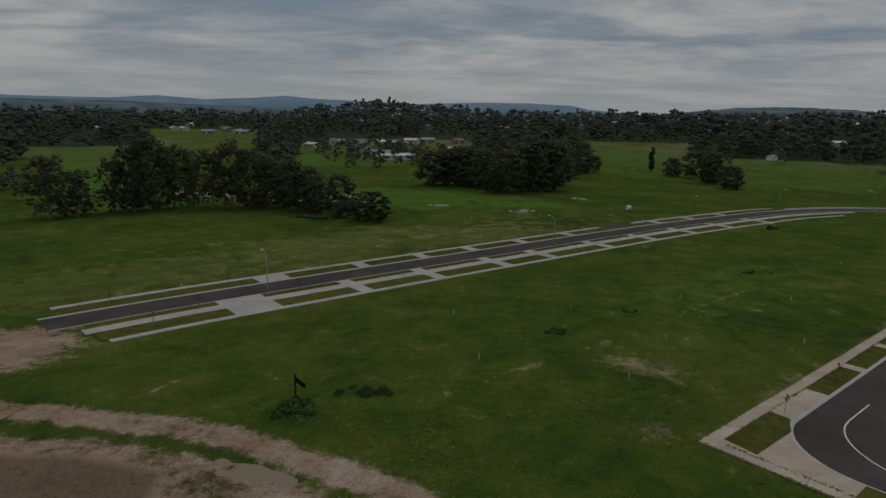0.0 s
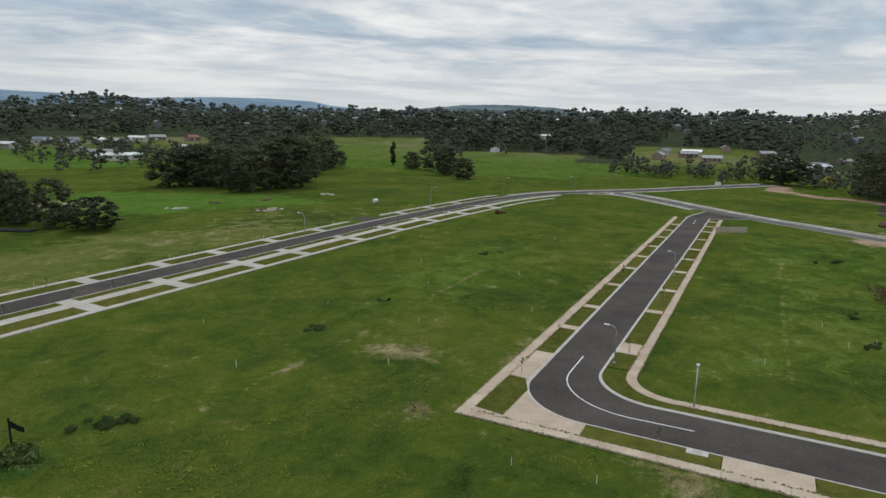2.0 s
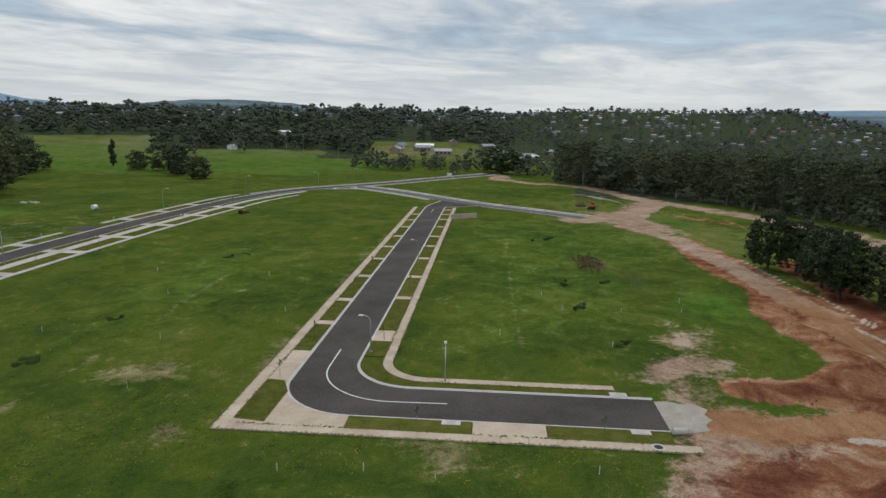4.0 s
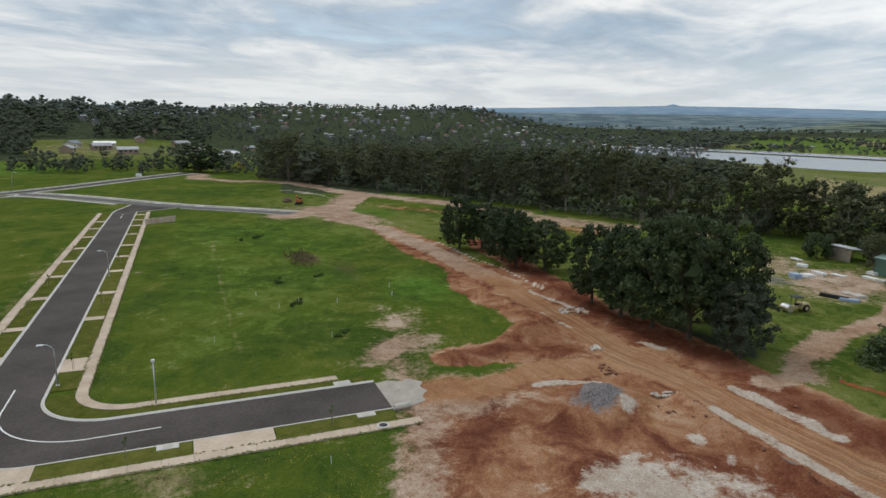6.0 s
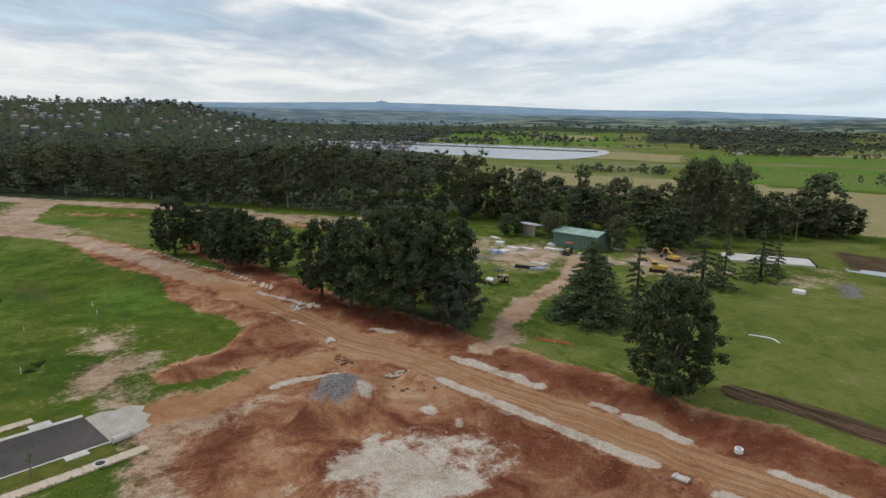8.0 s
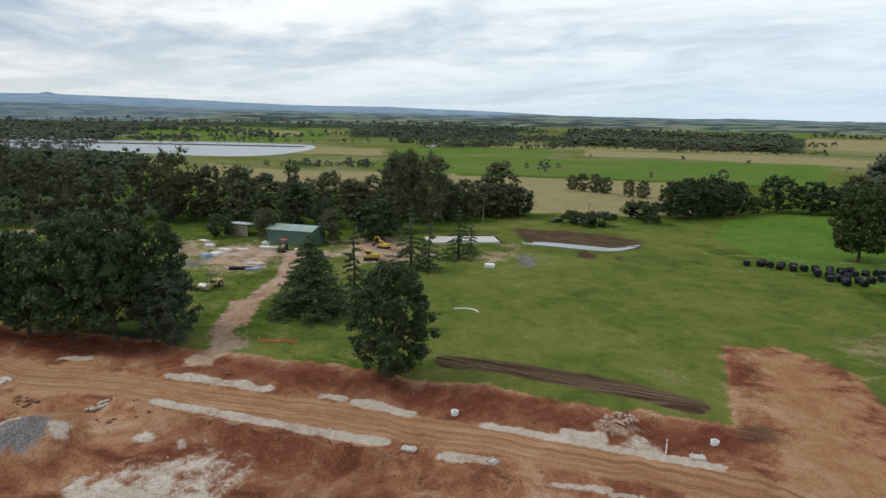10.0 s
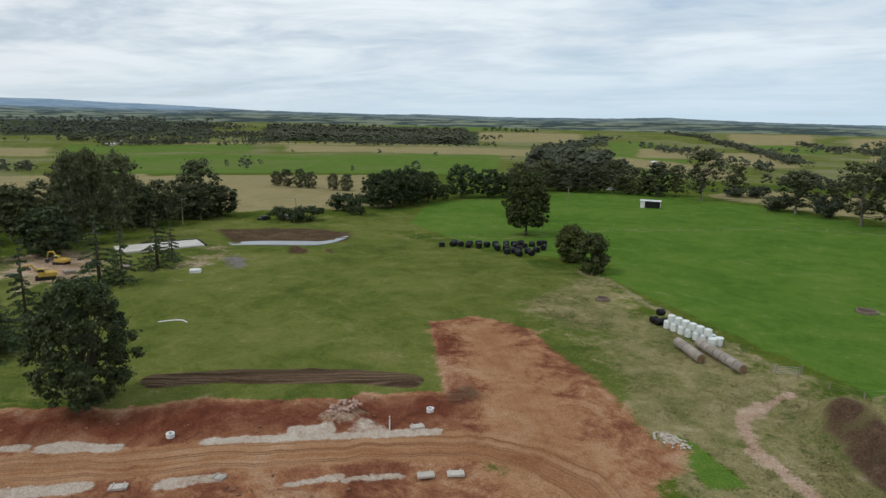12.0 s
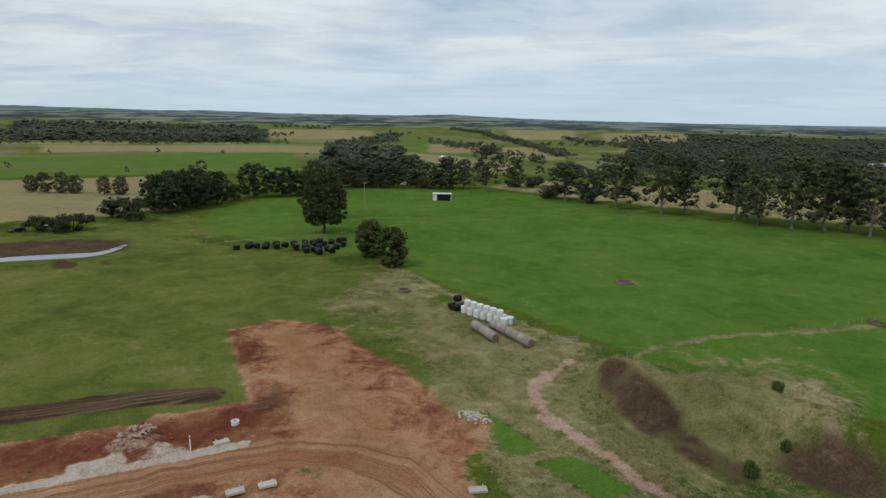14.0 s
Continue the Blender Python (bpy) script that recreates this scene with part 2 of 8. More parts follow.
    for mask, tone, rag, wide in ((lawn, olive, 1.2, 0.2), (lush, green, 0.7, 0.2), (straw, dry, 1.2, 0.24), (weeds, rank, 1.2, 0.24), (scrub_shade, under, 0.8, 0.2), (soil, clay, 1.1, 0.2), (pale, dirt, 1.3, 0.3), (dark, turned, 0.5, 0.2), (grey, stone, 1.1, 0.26), (white, rock, 1.0, 0.18)):
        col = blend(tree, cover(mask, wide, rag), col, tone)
    speck = ramp(tree, n4, [(0.2, (0.80, 0.80, 0.80)), (0.8, (1.18, 1.18, 1.18))])
    col = blend(tree, 1.0, col, speck, "MULTIPLY")
    tree.links.new(col, b.inputs["Base Color"])
    b.inputs["Sheen Roughness"].default_value, b.inputs["Sheen Tint"].default_value = 0.45, (0.62, 0.74, 0.30, 1)
    tree.links.new(maths(tree, "MULTIPLY", maths(tree, "SUBTRACT", 1.0, maths(tree, "MINIMUM", maths(tree, "MAXIMUM", soil, maths(tree, "MAXIMUM", pale, maths(tree, "MAXIMUM", white, scrub_shade))), 1.0)), 0.05), b.inputs["Sheen Weight"])
    bump(tree, b, maths(tree, "ADD", n3, maths(tree, "MULTIPLY", n4, 0.35)), 0.42, 0.25)
    return m


LAND = land_material()
VERGE = worn("verge_grass", (0.052, 0.066, 0.012), (0.140, 0.138, 0.036), 1.0, 0, 0.5, 3.0, 0.10, 0.0)
ASPHALT = worn("asphalt", (0.040, 0.034, 0.032), (0.105, 0.092, 0.084), 0.9, 0, 0.10, 2.5, 0.01, 0.1)
CONCRETE = worn("pale_concrete", (0.36, 0.33, 0.29), (0.55, 0.51, 0.46), 0.85, 0, 0.25, 4.0, 0.01)
PATHWAY = worn("sandy_concrete", (0.38, 0.295, 0.215), (0.60, 0.49, 0.385), 0.9, 0, 0.3, 4.0, 0.01)
KERBSTONE = worn("kerb_concrete", (0.42, 0.40, 0.37), (0.60, 0.57, 0.53), 0.8, 0, 0.3, 4.0, 0.01)
OLDASPHALT = worn("grey_asphalt", (0.078, 0.074, 0.072), (0.150, 0.142, 0.136), 0.9, 0, 0.10, 4.0, 0.01, 0.15)
ROADPAINT = worn("road_paint", (0.62, 0.62, 0.60), (0.80, 0.80, 0.78), 0.7, 0, 0.5, 6.0, 0.003)
STEEL = worn("galvanised_steel", (0.42, 0.43, 0.44), (0.60, 0.61, 0.62), 0.45, 0.6, 0.8, 6.0, 0.002)
DARKSTEEL = worn("dark_steel", (0.02, 0.02, 0.022), (0.05, 0.05, 0.055), 0.5, 0.5, 0.8, 6.0, 0.003)
BLACK = worn("black_plastic", (0.006, 0.006, 0.007), (0.014, 0.014, 0.016), 0.5, 0, 1.0, 8.0, 0.01, 0.25)
WHITE = worn("white_paint", (0.60, 0.61, 0.60), (0.80, 0.80, 0.79), 0.5, 0, 0.8, 7.0, 0.004)
TIMBER = worn("weathered_timber", (0.20, 0.165, 0.125), (0.38, 0.33, 0.27), 0.9, 0, 0.8, 9.0, 0.01)
BARK = worn("pale_bark", (0.10, 0.085, 0.068), (0.27, 0.235, 0.195), 0.9, 0, 0.5, 4.0, 0.04)
DARKBARK = worn("dark_bark", (0.045, 0.036, 0.028), (0.11, 0.09, 0.07), 0.95, 0, 0.8, 6.0, 0.05)
GUM = foliage("gum_leaves", (0.036, 0.050, 0.026), (0.130, 0.148, 0.072), 0.65, 0.3)
OAK = foliage("oak_leaves", (0.016, 0.031, 0.012), (0.064, 0.092, 0.036), 0.6, 0.15)
GREYLEAF = foliage("grey_leaves", (0.035, 0.048, 0.030), (0.085, 0.105, 0.065))
PINE = foliage("conifer_needles", (0.030, 0.054, 0.026), (0.100, 0.140, 0.062), 0.7, 0.15)
CYPRESS = foliage("cypress_leaves", (0.026, 0.042, 0.012), (0.098, 0.118, 0.034), 0.7, 0.15)
# leaf tones lightened and greyed, haze of distance mixed into the colour
WOODS = foliage("hazed_far_leaves", (0.056, 0.071, 0.049), (0.138, 0.157, 0.104), 0.85, 0.28, 0.3)
# the same leaves with more haze in the colour, bluer and flatter
HAZEWOOD = foliage("hazed_distant_leaves", (0.072, 0.090, 0.080), (0.145, 0.168, 0.138), 0.95, 0.28, 0.25)
GOLD = foliage("golden_leaves", (0.20, 0.17, 0.02), (0.42, 0.36, 0.06))
WEED = foliage("weed_leaves", (0.040, 0.080, 0.018), (0.092, 0.150, 0.038))

# ---------------------------------------------------------------- mesh helpers
rng = np.random.default_rng(7)


class Shape:
    """Collects vertices and faces of one part."""

    def __init__(self):
        self.v, self.f = [], []

    def add(self, verts, faces):
        k = len(self.v)
        self.v += [tuple(map(float, p)) for p in verts]
        self.f += [tuple(i + k for i in face) for face in faces]
        return self

    def box(self, x0, y0, z0, x1, y1, z1, cut=0.0):
        if cut <= 0:
            v = [(x, y, z) for z in (z0, z1) for x, y in ((x0, y0), (x1, y0), (x1, y1), (x0, y1))]
            return self.add(v, [(3, 2, 1, 0), (4, 5, 6, 7), (0, 1, 5, 4), (1, 2, 6, 5), (2, 3, 7, 6), (3, 0, 4, 7)])
        ring = lambda z, i: [(x0 + i, y0 + cut + 0 * i, z), (x0 + cut, y0 + i, z), (x1 - cut, y0 + i, z), (x1 - i, y0 + cut, z),
                             (x1 - i, y1 - cut, z), (x1 - cut, y1 - i, z), (x0 + cut, y1 - i, z), (x0 + i, y1 - cut, z)]
        v = ring(z0, 0) + ring(z1 - cut, 0) + ring(z1, cut)
        f = [tuple(range(7, -1, -1)), tuple(range(16, 24))]
        for r in (0, 8):
            f += [(r + i, r + (i + 1) % 8, r + 8 + (i + 1) % 8, r + 8 + i) for i in range(8)]
        return self.add(v, f)

    def tube(self, points, radii, n=8, caps=True):
        pts = [Vector(p) for p in points]
        v, f = [], []
        for i, p in enumerate(pts):
            way = (pts[min(i + 1, len(pts) - 1)] - pts[max(i - 1, 0)]).normalized()
            side = way.cross(Vector((0.13, 0.97, 0.21))).normalized()
            up = side.cross(way)
            r = radii[i] if isinstance(radii, (list, tuple)) else radii
            v += [p + r * (math.cos(2 * math.pi * k / n) * side + math.sin(2 * math.pi * k / n) * up) for k in range(n)]
        for i in range(len(pts) - 1):
            f += [(i * n + k, i * n + (k + 1) % n, (i + 1) * n + (k + 1) % n, (i + 1) * n + k) for k in range(n)]
        if caps:
            f += [tuple(range(n - 1, -1, -1)), tuple(range(len(v) - n, len(v)))]
        return self.add(v, f)

    def prism(self, outline, z0, z1):
        n = len(outline)
        v = [(x, y, z0) for x, y in outline] + [(x, y, z1) for x, y in outline]
        return self.add(v, [tuple(range(n - 1, -1, -1)), tuple(range(n, 2 * n))] + [(i, (i + 1) % n, n + (i + 1) % n, n + i) for i in range(n)])

    def mesh(self, name):
        me = bpy.data.meshes.new(name)
        me.from_pydata(self.v, [], self.f)
        me.update()
        return me


def part(name, shape, mat, parent=None, label="", smooth_faces=False):
    me = shape.mesh(name) if isinstance(shape, Shape) else shape
    me.materials.append(mat)
    if smooth_faces:
        me.polygons.foreach_set("use_smooth", [True] * len(me.polygons))
    ob = new(name, me)
    if parent is not None:
        ob.parent = parent
    if label:
        ob["label"] = label
    return ob


def thing(name, label, category, group="", kind="", at=(0, 0, 0), turn=0.0):
    ob = new(name)
    ob.empty_display_size = 0.3
    ob.matrix_basis = pose(*at, 0, 0, turn)
    return tagged(ob, label, category, group, kind)


# ---------------------------------------------------------------- lie of the land


def smooth(a, b, v):
    k = np.clip((v - a) / (b - a), 0, 1)
    return k * k * (3 - 2 * k)


def relief(x, y):
    """Flat near by, a wooded rise to the north, a town on a slope, a valley to the east and south."""
    d = np.hypot(x, y)
    az = (np.degrees(np.arctan2(x, y)) + 90) % 360 - 90
    north = (1 - smooth(58, 80, az)) + smooth(225, 265, az)
    slope = smooth(48, 60, az) * (1 - smooth(74, 86, az))
    up = 44 * smooth(430, 1500, d) + 10 * smooth(1500, 3000, d)
    down = -24 * smooth(330, 820, d) + (90 - 24 * smooth(140, 175, az)) * smooth(1800, 3800, d)
    down = down - 70 * smooth(2740, 3300, d)
    up = up * (0.72 + 0.28 * smooth(-16, -8, az)) + 17 * np.exp(-((az + 4) / 5.5) ** 2) * smooth(1000, 1450, d)
    return (north * up + (1 - north) * down) * (1 - slope) + slope * (-14 * smooth(330, 700, d) + 92 * smooth(820, 2350, d))


def chance(ix, iy, seed):
    v = np.sin(ix * 127.1 + iy * 311.7 + seed * 74.7) * 43758.5453
    return v - np.floor(v)


def lumps(x, y, size, seed=0, octaves=3):
    """Value noise, 0 to 1."""
    total, amp, whole = 0.0, 1.0, 0.0
    for o in range(octaves):
        px, py = x / size, y / size
        ix, iy = np.floor(px), np.floor(py)
        fx, fy = px - ix, py - iy
        fx, fy = fx * fx * (3 - 2 * fx), fy * fy * (3 - 2 * fy)
        c = [chance(ix + i, iy + j, seed + o) for i, j in ((0, 0), (1, 0), (0, 1), (1, 1))]
        total = total + amp * ((c[0] * (1 - fx) + c[1] * fx) * (1 - fy) + (c[2] * (1 - fx) + c[3] * fx) * fy)
        whole, amp, size = whole + amp, amp * 0.5, size * 0.5
    return total / whole


def swell(x, y):
    """Gentle swells of the far land, dying out round the lake."""
    d = np.hypot(x, y)
    az = np.degrees(np.arctan2(x, y))
    lake = smooth(80, 84, az) * (1 - smooth(114, 118, az)) * smooth(880, 980, d) * (1 - smooth(1760, 1900, d))
    return smooth(400, 1200, d) * 12 * (lumps(x, y, 420, 41) - 0.5) * (1 - lake)


def band(x, y, line, half, soft=1.0):
    """1 inside a strip along a line of points, falling to 0 over soft metres."""
    best = np.full(np.shape(x), 1e9)
    for (ax, ay), (bx, by) in zip(line, line[1:]):
        lx, ly = bx - ax, by - ay
        k = np.clip(((x - ax) * lx + (y - ay) * ly) / (lx * lx + ly * ly), 0, 1)
        best = np.minimum(best, np.hypot(x - ax - k * lx, y - ay - k * ly))
    return np.clip(0.5 + (half - best) / (2 * soft), 0, 1)


def spot(x, y, cx, cy, rx, ry, turn=0.0, soft=0.5):
    """1 inside an ellipse, falling to 0 round its rim; turn in degrees."""
    c, s = math.cos(radians(turn)), math.sin(radians(turn))
    u, v = (x - cx) * c + (y - cy) * s, -(x - cx) * s + (y - cy) * c
    return np.clip(0.5 + (1 - np.hypot(u / rx, v / ry)) / (2 * soft), 0, 1)


def plot(x, y, corners, soft=1.5):
    """1 inside a convex plot of land, given by its corners in either turn."""
    area = sum(a[0] * b[1] - b[0] * a[1] for a, b in zip(corners, corners[1:] + corners[:1]))
    side = 1 if area > 0 else -1
    inside = np.full(np.shape(x), 1e9)
    for (ax, ay), (bx, by) in zip(corners, corners[1:] + corners[:1]):
        n = math.hypot(bx - ax, by - ay)
        inside = np.minimum(inside, side * ((bx - ax) * (y - ay) - (by - ay) * (x - ax)) / n)
    return np.clip(0.5 + inside / (2 * soft), 0, 1)


def polar(az, d):
    return d * math.sin(radians(az)), d * math.cos(radians(az))


def field(x, y, az0, az1, d0, d1, e0=None, e1=None):
    """A far field between two bearings and two distances (e0, e1 at the second bearing)."""
    return plot(x, y, [polar(az0, d0), polar(az0, d1), polar(az1, e1 or d1), polar(az1, e0 or d0)], d0 * 0.012)


# the frame of the estate's streets: along the side street, and across it
UX, UY, NX, NY = 0.7777, 0.6287, 0.6287, -0.7777


def street(a, b):
    return a * UX + b * NX, a * UY + b * NY


HAUL = [(262, 118), (230, 112), (196, 100), (184, 74), (160, 52), (132, 27.5), (112, 12.5), (96, 1.0), (84.7, -9.7), (74, -18.7), (62, -29), (48, -40.8), (36, -50.0), (30.6, -53.6), (25.3, -56.6), (19.7, -57.0), (14, -54.6), (5, -46)]
PAD = [(42, -90), (37, -84), (28, -72), (21, -62), (14, -52)]
SPUR = [(71, 24), (75, 18.3), (81, 10.9), (88, 3.0), (95, -5)]
RED_EDGE = [(176, 40), (146, 24), (122, 7.5), (107, -3), (96, -13), (86, -21.5), (76, -28.5), (66, -37.5), (54, -48), (44, -55), (34, -62)]
FURROWS = [(69.5, -49.2), (62.5, -55.4), (55.5, -60.0), (48.5, -63.8), (41.8, -66.2)]
TRENCH = [(79, -8), (70, -13), (62, -18.5), (52, -26.5), (44, -32.5), (36, -38)]


def earthworks(x, y):
    """Heights of mounds, banks and ruts above the lie of the land."""
    h = 0.0
    # the old grassed spoil heap
    ridge = smooth(0, 1, band(x, y, [(-9.0, -80.5), (-14, -75.5), (-21, -73), (-27.4, -70), (-34, -66), (-44, -60)], 3.7, 3.7))
    h = h + ridge * (3.8 + 1.8 * lumps(x, y, 7, 5)) + 1.5 * smooth(0.1, 0.5, ridge) * (lumps(x, y, 2.4, 8) - 0.5)
    # spoil along the trench and by the side street's end
    h = h + 1.9 * band(x, y, TRENCH, 0.9, 1.3) * (0.2 + 1.3 * lumps(x, y, 2.0, 3))
    h = h + 2.2 * band(x, y, [(84, 23), (92, 17), (104, 14)], 1.2, 2.2) * (lumps(x, y, 3, 9) - 0.1)
    h = h + 1.9 * band(x, y, [(106, 13.5), (114, 21), (120, 29)], 1.0, 1.7) * (0.3 + lumps(x, y, 2.5, 11))
    h = h + 1.6 * band(x, y, [(122, 10.5), (131, 17)], 1.0, 1.8) * (0.4 + lumps(x, y, 2.5, 12))
    h = h + 3.0 * spot(x, y, 74.6, 1.9, 4.0, 3.0, -35, 1.0) * (0.7 + 0.5 * lumps(x, y, 1.6, 4))
    h = h + 1.3 * smooth(0, 1, spot(x, y, 42.6, -53.8, 2.6, 1.8, 35, 0.8))
    # ploughed strip
    row = band(x, y, FURROWS, 2.2, 0.8)
    h = h + row * (0.25 + 0.6 * lumps(x * 0.08 + y * 0.05, x * -0.54 + y * 0.84, 1.6, 6, 2))
    h = h - 0.75 * smooth(0, 1, spot(x, y, -18, 56.4, 6.5, 1.7, -22, 0.5)) * lumps(x, y, 2.6, 17)
    h = h + 1.3 * smooth(0, 1, spot(x, y, 114, -123, 2.6, 1.8, 40, 0.9)) + 0.7 * smooth(0, 1, spot(x, y, 106.5, -128.5, 2, 1.2, 0, 0.9))
    h = h + 0.9 * smooth(0, 1, spot(x, y, -15.9, 68.0, 4.2, 3.2, 0, 0.8))
    return h

# ---------------------------------------------------------------- ground
# wooded sectors and the clearings in them: bearings and distances
WOODED = [(72, 96, 1850, 4200), (-48, 54, 540, 1950), (54, 97, 300, 2450), (88, 99, 2060, 3300), (99, 116, 2520, 3300), (116, 131, 2060, 3300), (135, 154, 1740, 2520), (158.5, 165.5, 345, 700), (186, 218, 820, 2650)]
CLEARED = [(-33, -25, 0, 690), (-24, -15.5, 0, 1000), (-12, -2.5, 0, 720), (-9, 3.5, 0, 780), (40, 55, 0, 760), (11, 22.5, 0, 800), (22, 36, 0, 650), (36, 52, 0, 560), (51, 58, 0, 740), (183.5, 190.3, 2060, 2640), (202.4, 206, 1080, 1340)]


def zone_layers(x, y):
    d = np.hypot(x, y)
    fx, fy = x, y
    big, small = np.clip(d * 0.035, 1.6, 14.0), np.clip(d * 0.010, 0.5, 4.0)
    x = x + big * (lumps(fx / big, fy / big, 3.2, 81) - 0.5) * 1.7 + small * (lumps(fx / small, fy / small, 2.2, 83) - 0.5) * 2.2
    y = y + big * (lumps(fx / big, fy / big, 3.2, 91) - 0.5) * 1.7 + small * (lumps(fx / small, fy / small, 2.2, 93) - 0.5) * 2.2
    nx, ny = fx + 0.45 * (x - fx) * np.clip(d / 160 - 0.3, 0.25, 2), fy + 0.45 * (y - fy) * np.clip(d / 160 - 0.3, 0.25, 2)
    haul = band(nx, ny, HAUL, 3.4, 1.0)
    spur = band(x, y, SPUR, 3.2, 1.6)
    most = np.maximum.reduce
    soil = most([plot(x, y, [(67, 23.5), (73, 22), (98, 0), (60, -33), (18, -20), (44, 15)], 2.6), plot(x, y, [(61, -31), (33, -53), (6, -53), (18, -20)], 2.0), plot(x, y, [(85, 21), (101, 14), (98, 1), (84, 4)], 1.5), plot(x, y, [(101, 14), (114, 20), (122, 19), (98, 1)], 1.5),
                 band(x, y, RED_EDGE, 4.6, 1.2), plot(nx, ny, [(52, -89.5), (47, -97), (37, -96.5), (20.3, -80), (6, -62), (12, -52), (33, -62)], 1.8),
                 band(x, y, [(84, 23), (92, 17), (104, 14)], 3.4, 1.2), band(x, y, [(106, 13.5), (114, 21), (122, 31)], 2.8, 1.2), band(x, y, [(122, 10), (132, 17)], 3, 1.2),
                 0.9 * band(x, y, [(184, 74), (160, 52), (132, 27.5)], 6.5, 1.6), band(x, y, [(132, 27.5), (112, 12.5), (98, 1), (60, -32), (34, -52)], 10.0, 1.4), band(nx, ny, [(36, -61), (24, -60), (12, -55)], 4.5, 1.5), 0.8 * band(x, y, [(13, -51), (9, -62), (8, -66)], 1.8, 1.5),
                 0.55 * spot(x, y, 232, 82, 26, 5, 80, 0.6)])
    soil = np.maximum(soil, 0.62 * spot(x, y, 205, 12, 16, 9, 60, 0.8))
    wet = most([0.9 * spot(x, y, 57, -19.5, 13, 3.4, 38, 0.7), 0.8 * spot(x, y, 46, -20, 9, 5, 38, 0.8), 0.95 * band(x, y, RED_EDGE, 4.0, 2.5), spot(x, y, 46, -84, 9, 6, -60, 0.9), 0.7 * spot(x, y, 36, -68, 5, 5, 0, 0.8),
                0.6 * spot(x, y, 92, 9, 8, 4, 0, 0.8), 0.7 * band(x, y, [(84, 23), (92, 17), (104, 14)], 2.0, 2.0), 0.5 * spot(x, y, 70, 8, 6, 4, -40, 0.9)])
    soil = soil + (soil > 0.55) * wet * (1 - haul)
    pale = most([haul, spur, 0.72 * plot(x, y, [(236, 34), (222, -6), (208, -4), (214, 34)], 4), 0.78 * band(x, y, [(84, 32), (74, 26), (64, 20.5), (52, 16.5), (40, 12)], 2.4, 3.4), 0.62 * spot(x, y, 96, 36, 7, 5, 20, 0.9), 0.9 * spot(x, y, 205, 104, 26, 9, 65, 0.5), 0.8 * spot(x, y, 178, 70, 9, 5, 40, 0.6), 0.95 * band(nx, ny, PAD, 6.0, 5.0),
                 band(x, y, [(330, 262), (305, 240), (304, 190), (270, 128), (262, 92), (238, 40)], 5.5, 3), band(x, y, [(270, 128), (232, 116), (200, 116), (194, 120)], 6.5, 3),
                 0.74 * spot(x, y, 85, 32.5, 9, 4.5, -20), 0.8 * spot(x, y, 72, 19, 8, 6, -50), 0.85 * band(nx, ny, [(-62, 71), (-47, 69), (-37.8, 67), (-27, 64.6), (-18.5, 61.6), (-10.8, 57.4), (-3, 53), (5, 46)], 2.2, 1.0),
                 0.76 * plot(nx, ny, [(-70, 64.5), (-36, 62.2), (-24.5, 59.6), (-12, 54.6), (-2, 48), (-10, 38), (-70, 38)], 1.2), spot(x, y, -63, 90, 9, 10, 40, 0.4),
                 band(x, y, [(88, -21), (92, -26), (98.5, -27.3), (113, -35.3), (128, -47.5), (149, -58)], 2.0, 1.0), 0.75 * spot(x, y, 154, -48, 17, 9, -20, 0.5),
                 0.8 * spot(x, y, 146, -80, 20, 10, -30, 0.5), 0.66 * spot(x, y, 150, -60, 16, 5, 50, 0.7), 0.58 * spot(x, y, 168, -40, 18, 8, 0, 0.8), 0.56 * spot(x, y, 126, -100, 8, 4, -50, 0.8), band(x, y, [(-2.5, -88), (0.5, -83), (2.3, -77), (0.6, -69.5), (-5, -63), (-11, -56), (-18, -48)], 0.85, 0.7),
                 0.85 * spot(nx, ny, 42.8, -53.6, 2.8, 1.8, 35, 0.4), 0.9 * spot(x, y, -75, 285, 45, 16, -10, 0.5), 0.5 * spot(x, y, 129, -108, 10, 4, -40, 0.8), 0.6 * band(x, y, [(232, 46), (222, -4), (210, -26)], 5, 3)])
    pale = np.where(d < 700, pale, 0)
    mottled = smooth(0.34, 0.62, lumps(fx, fy, 4.5, 44, 4))
    frayed = 0.62 + 0.62 * lumps(fx, fy, 1.9, 47, 3)
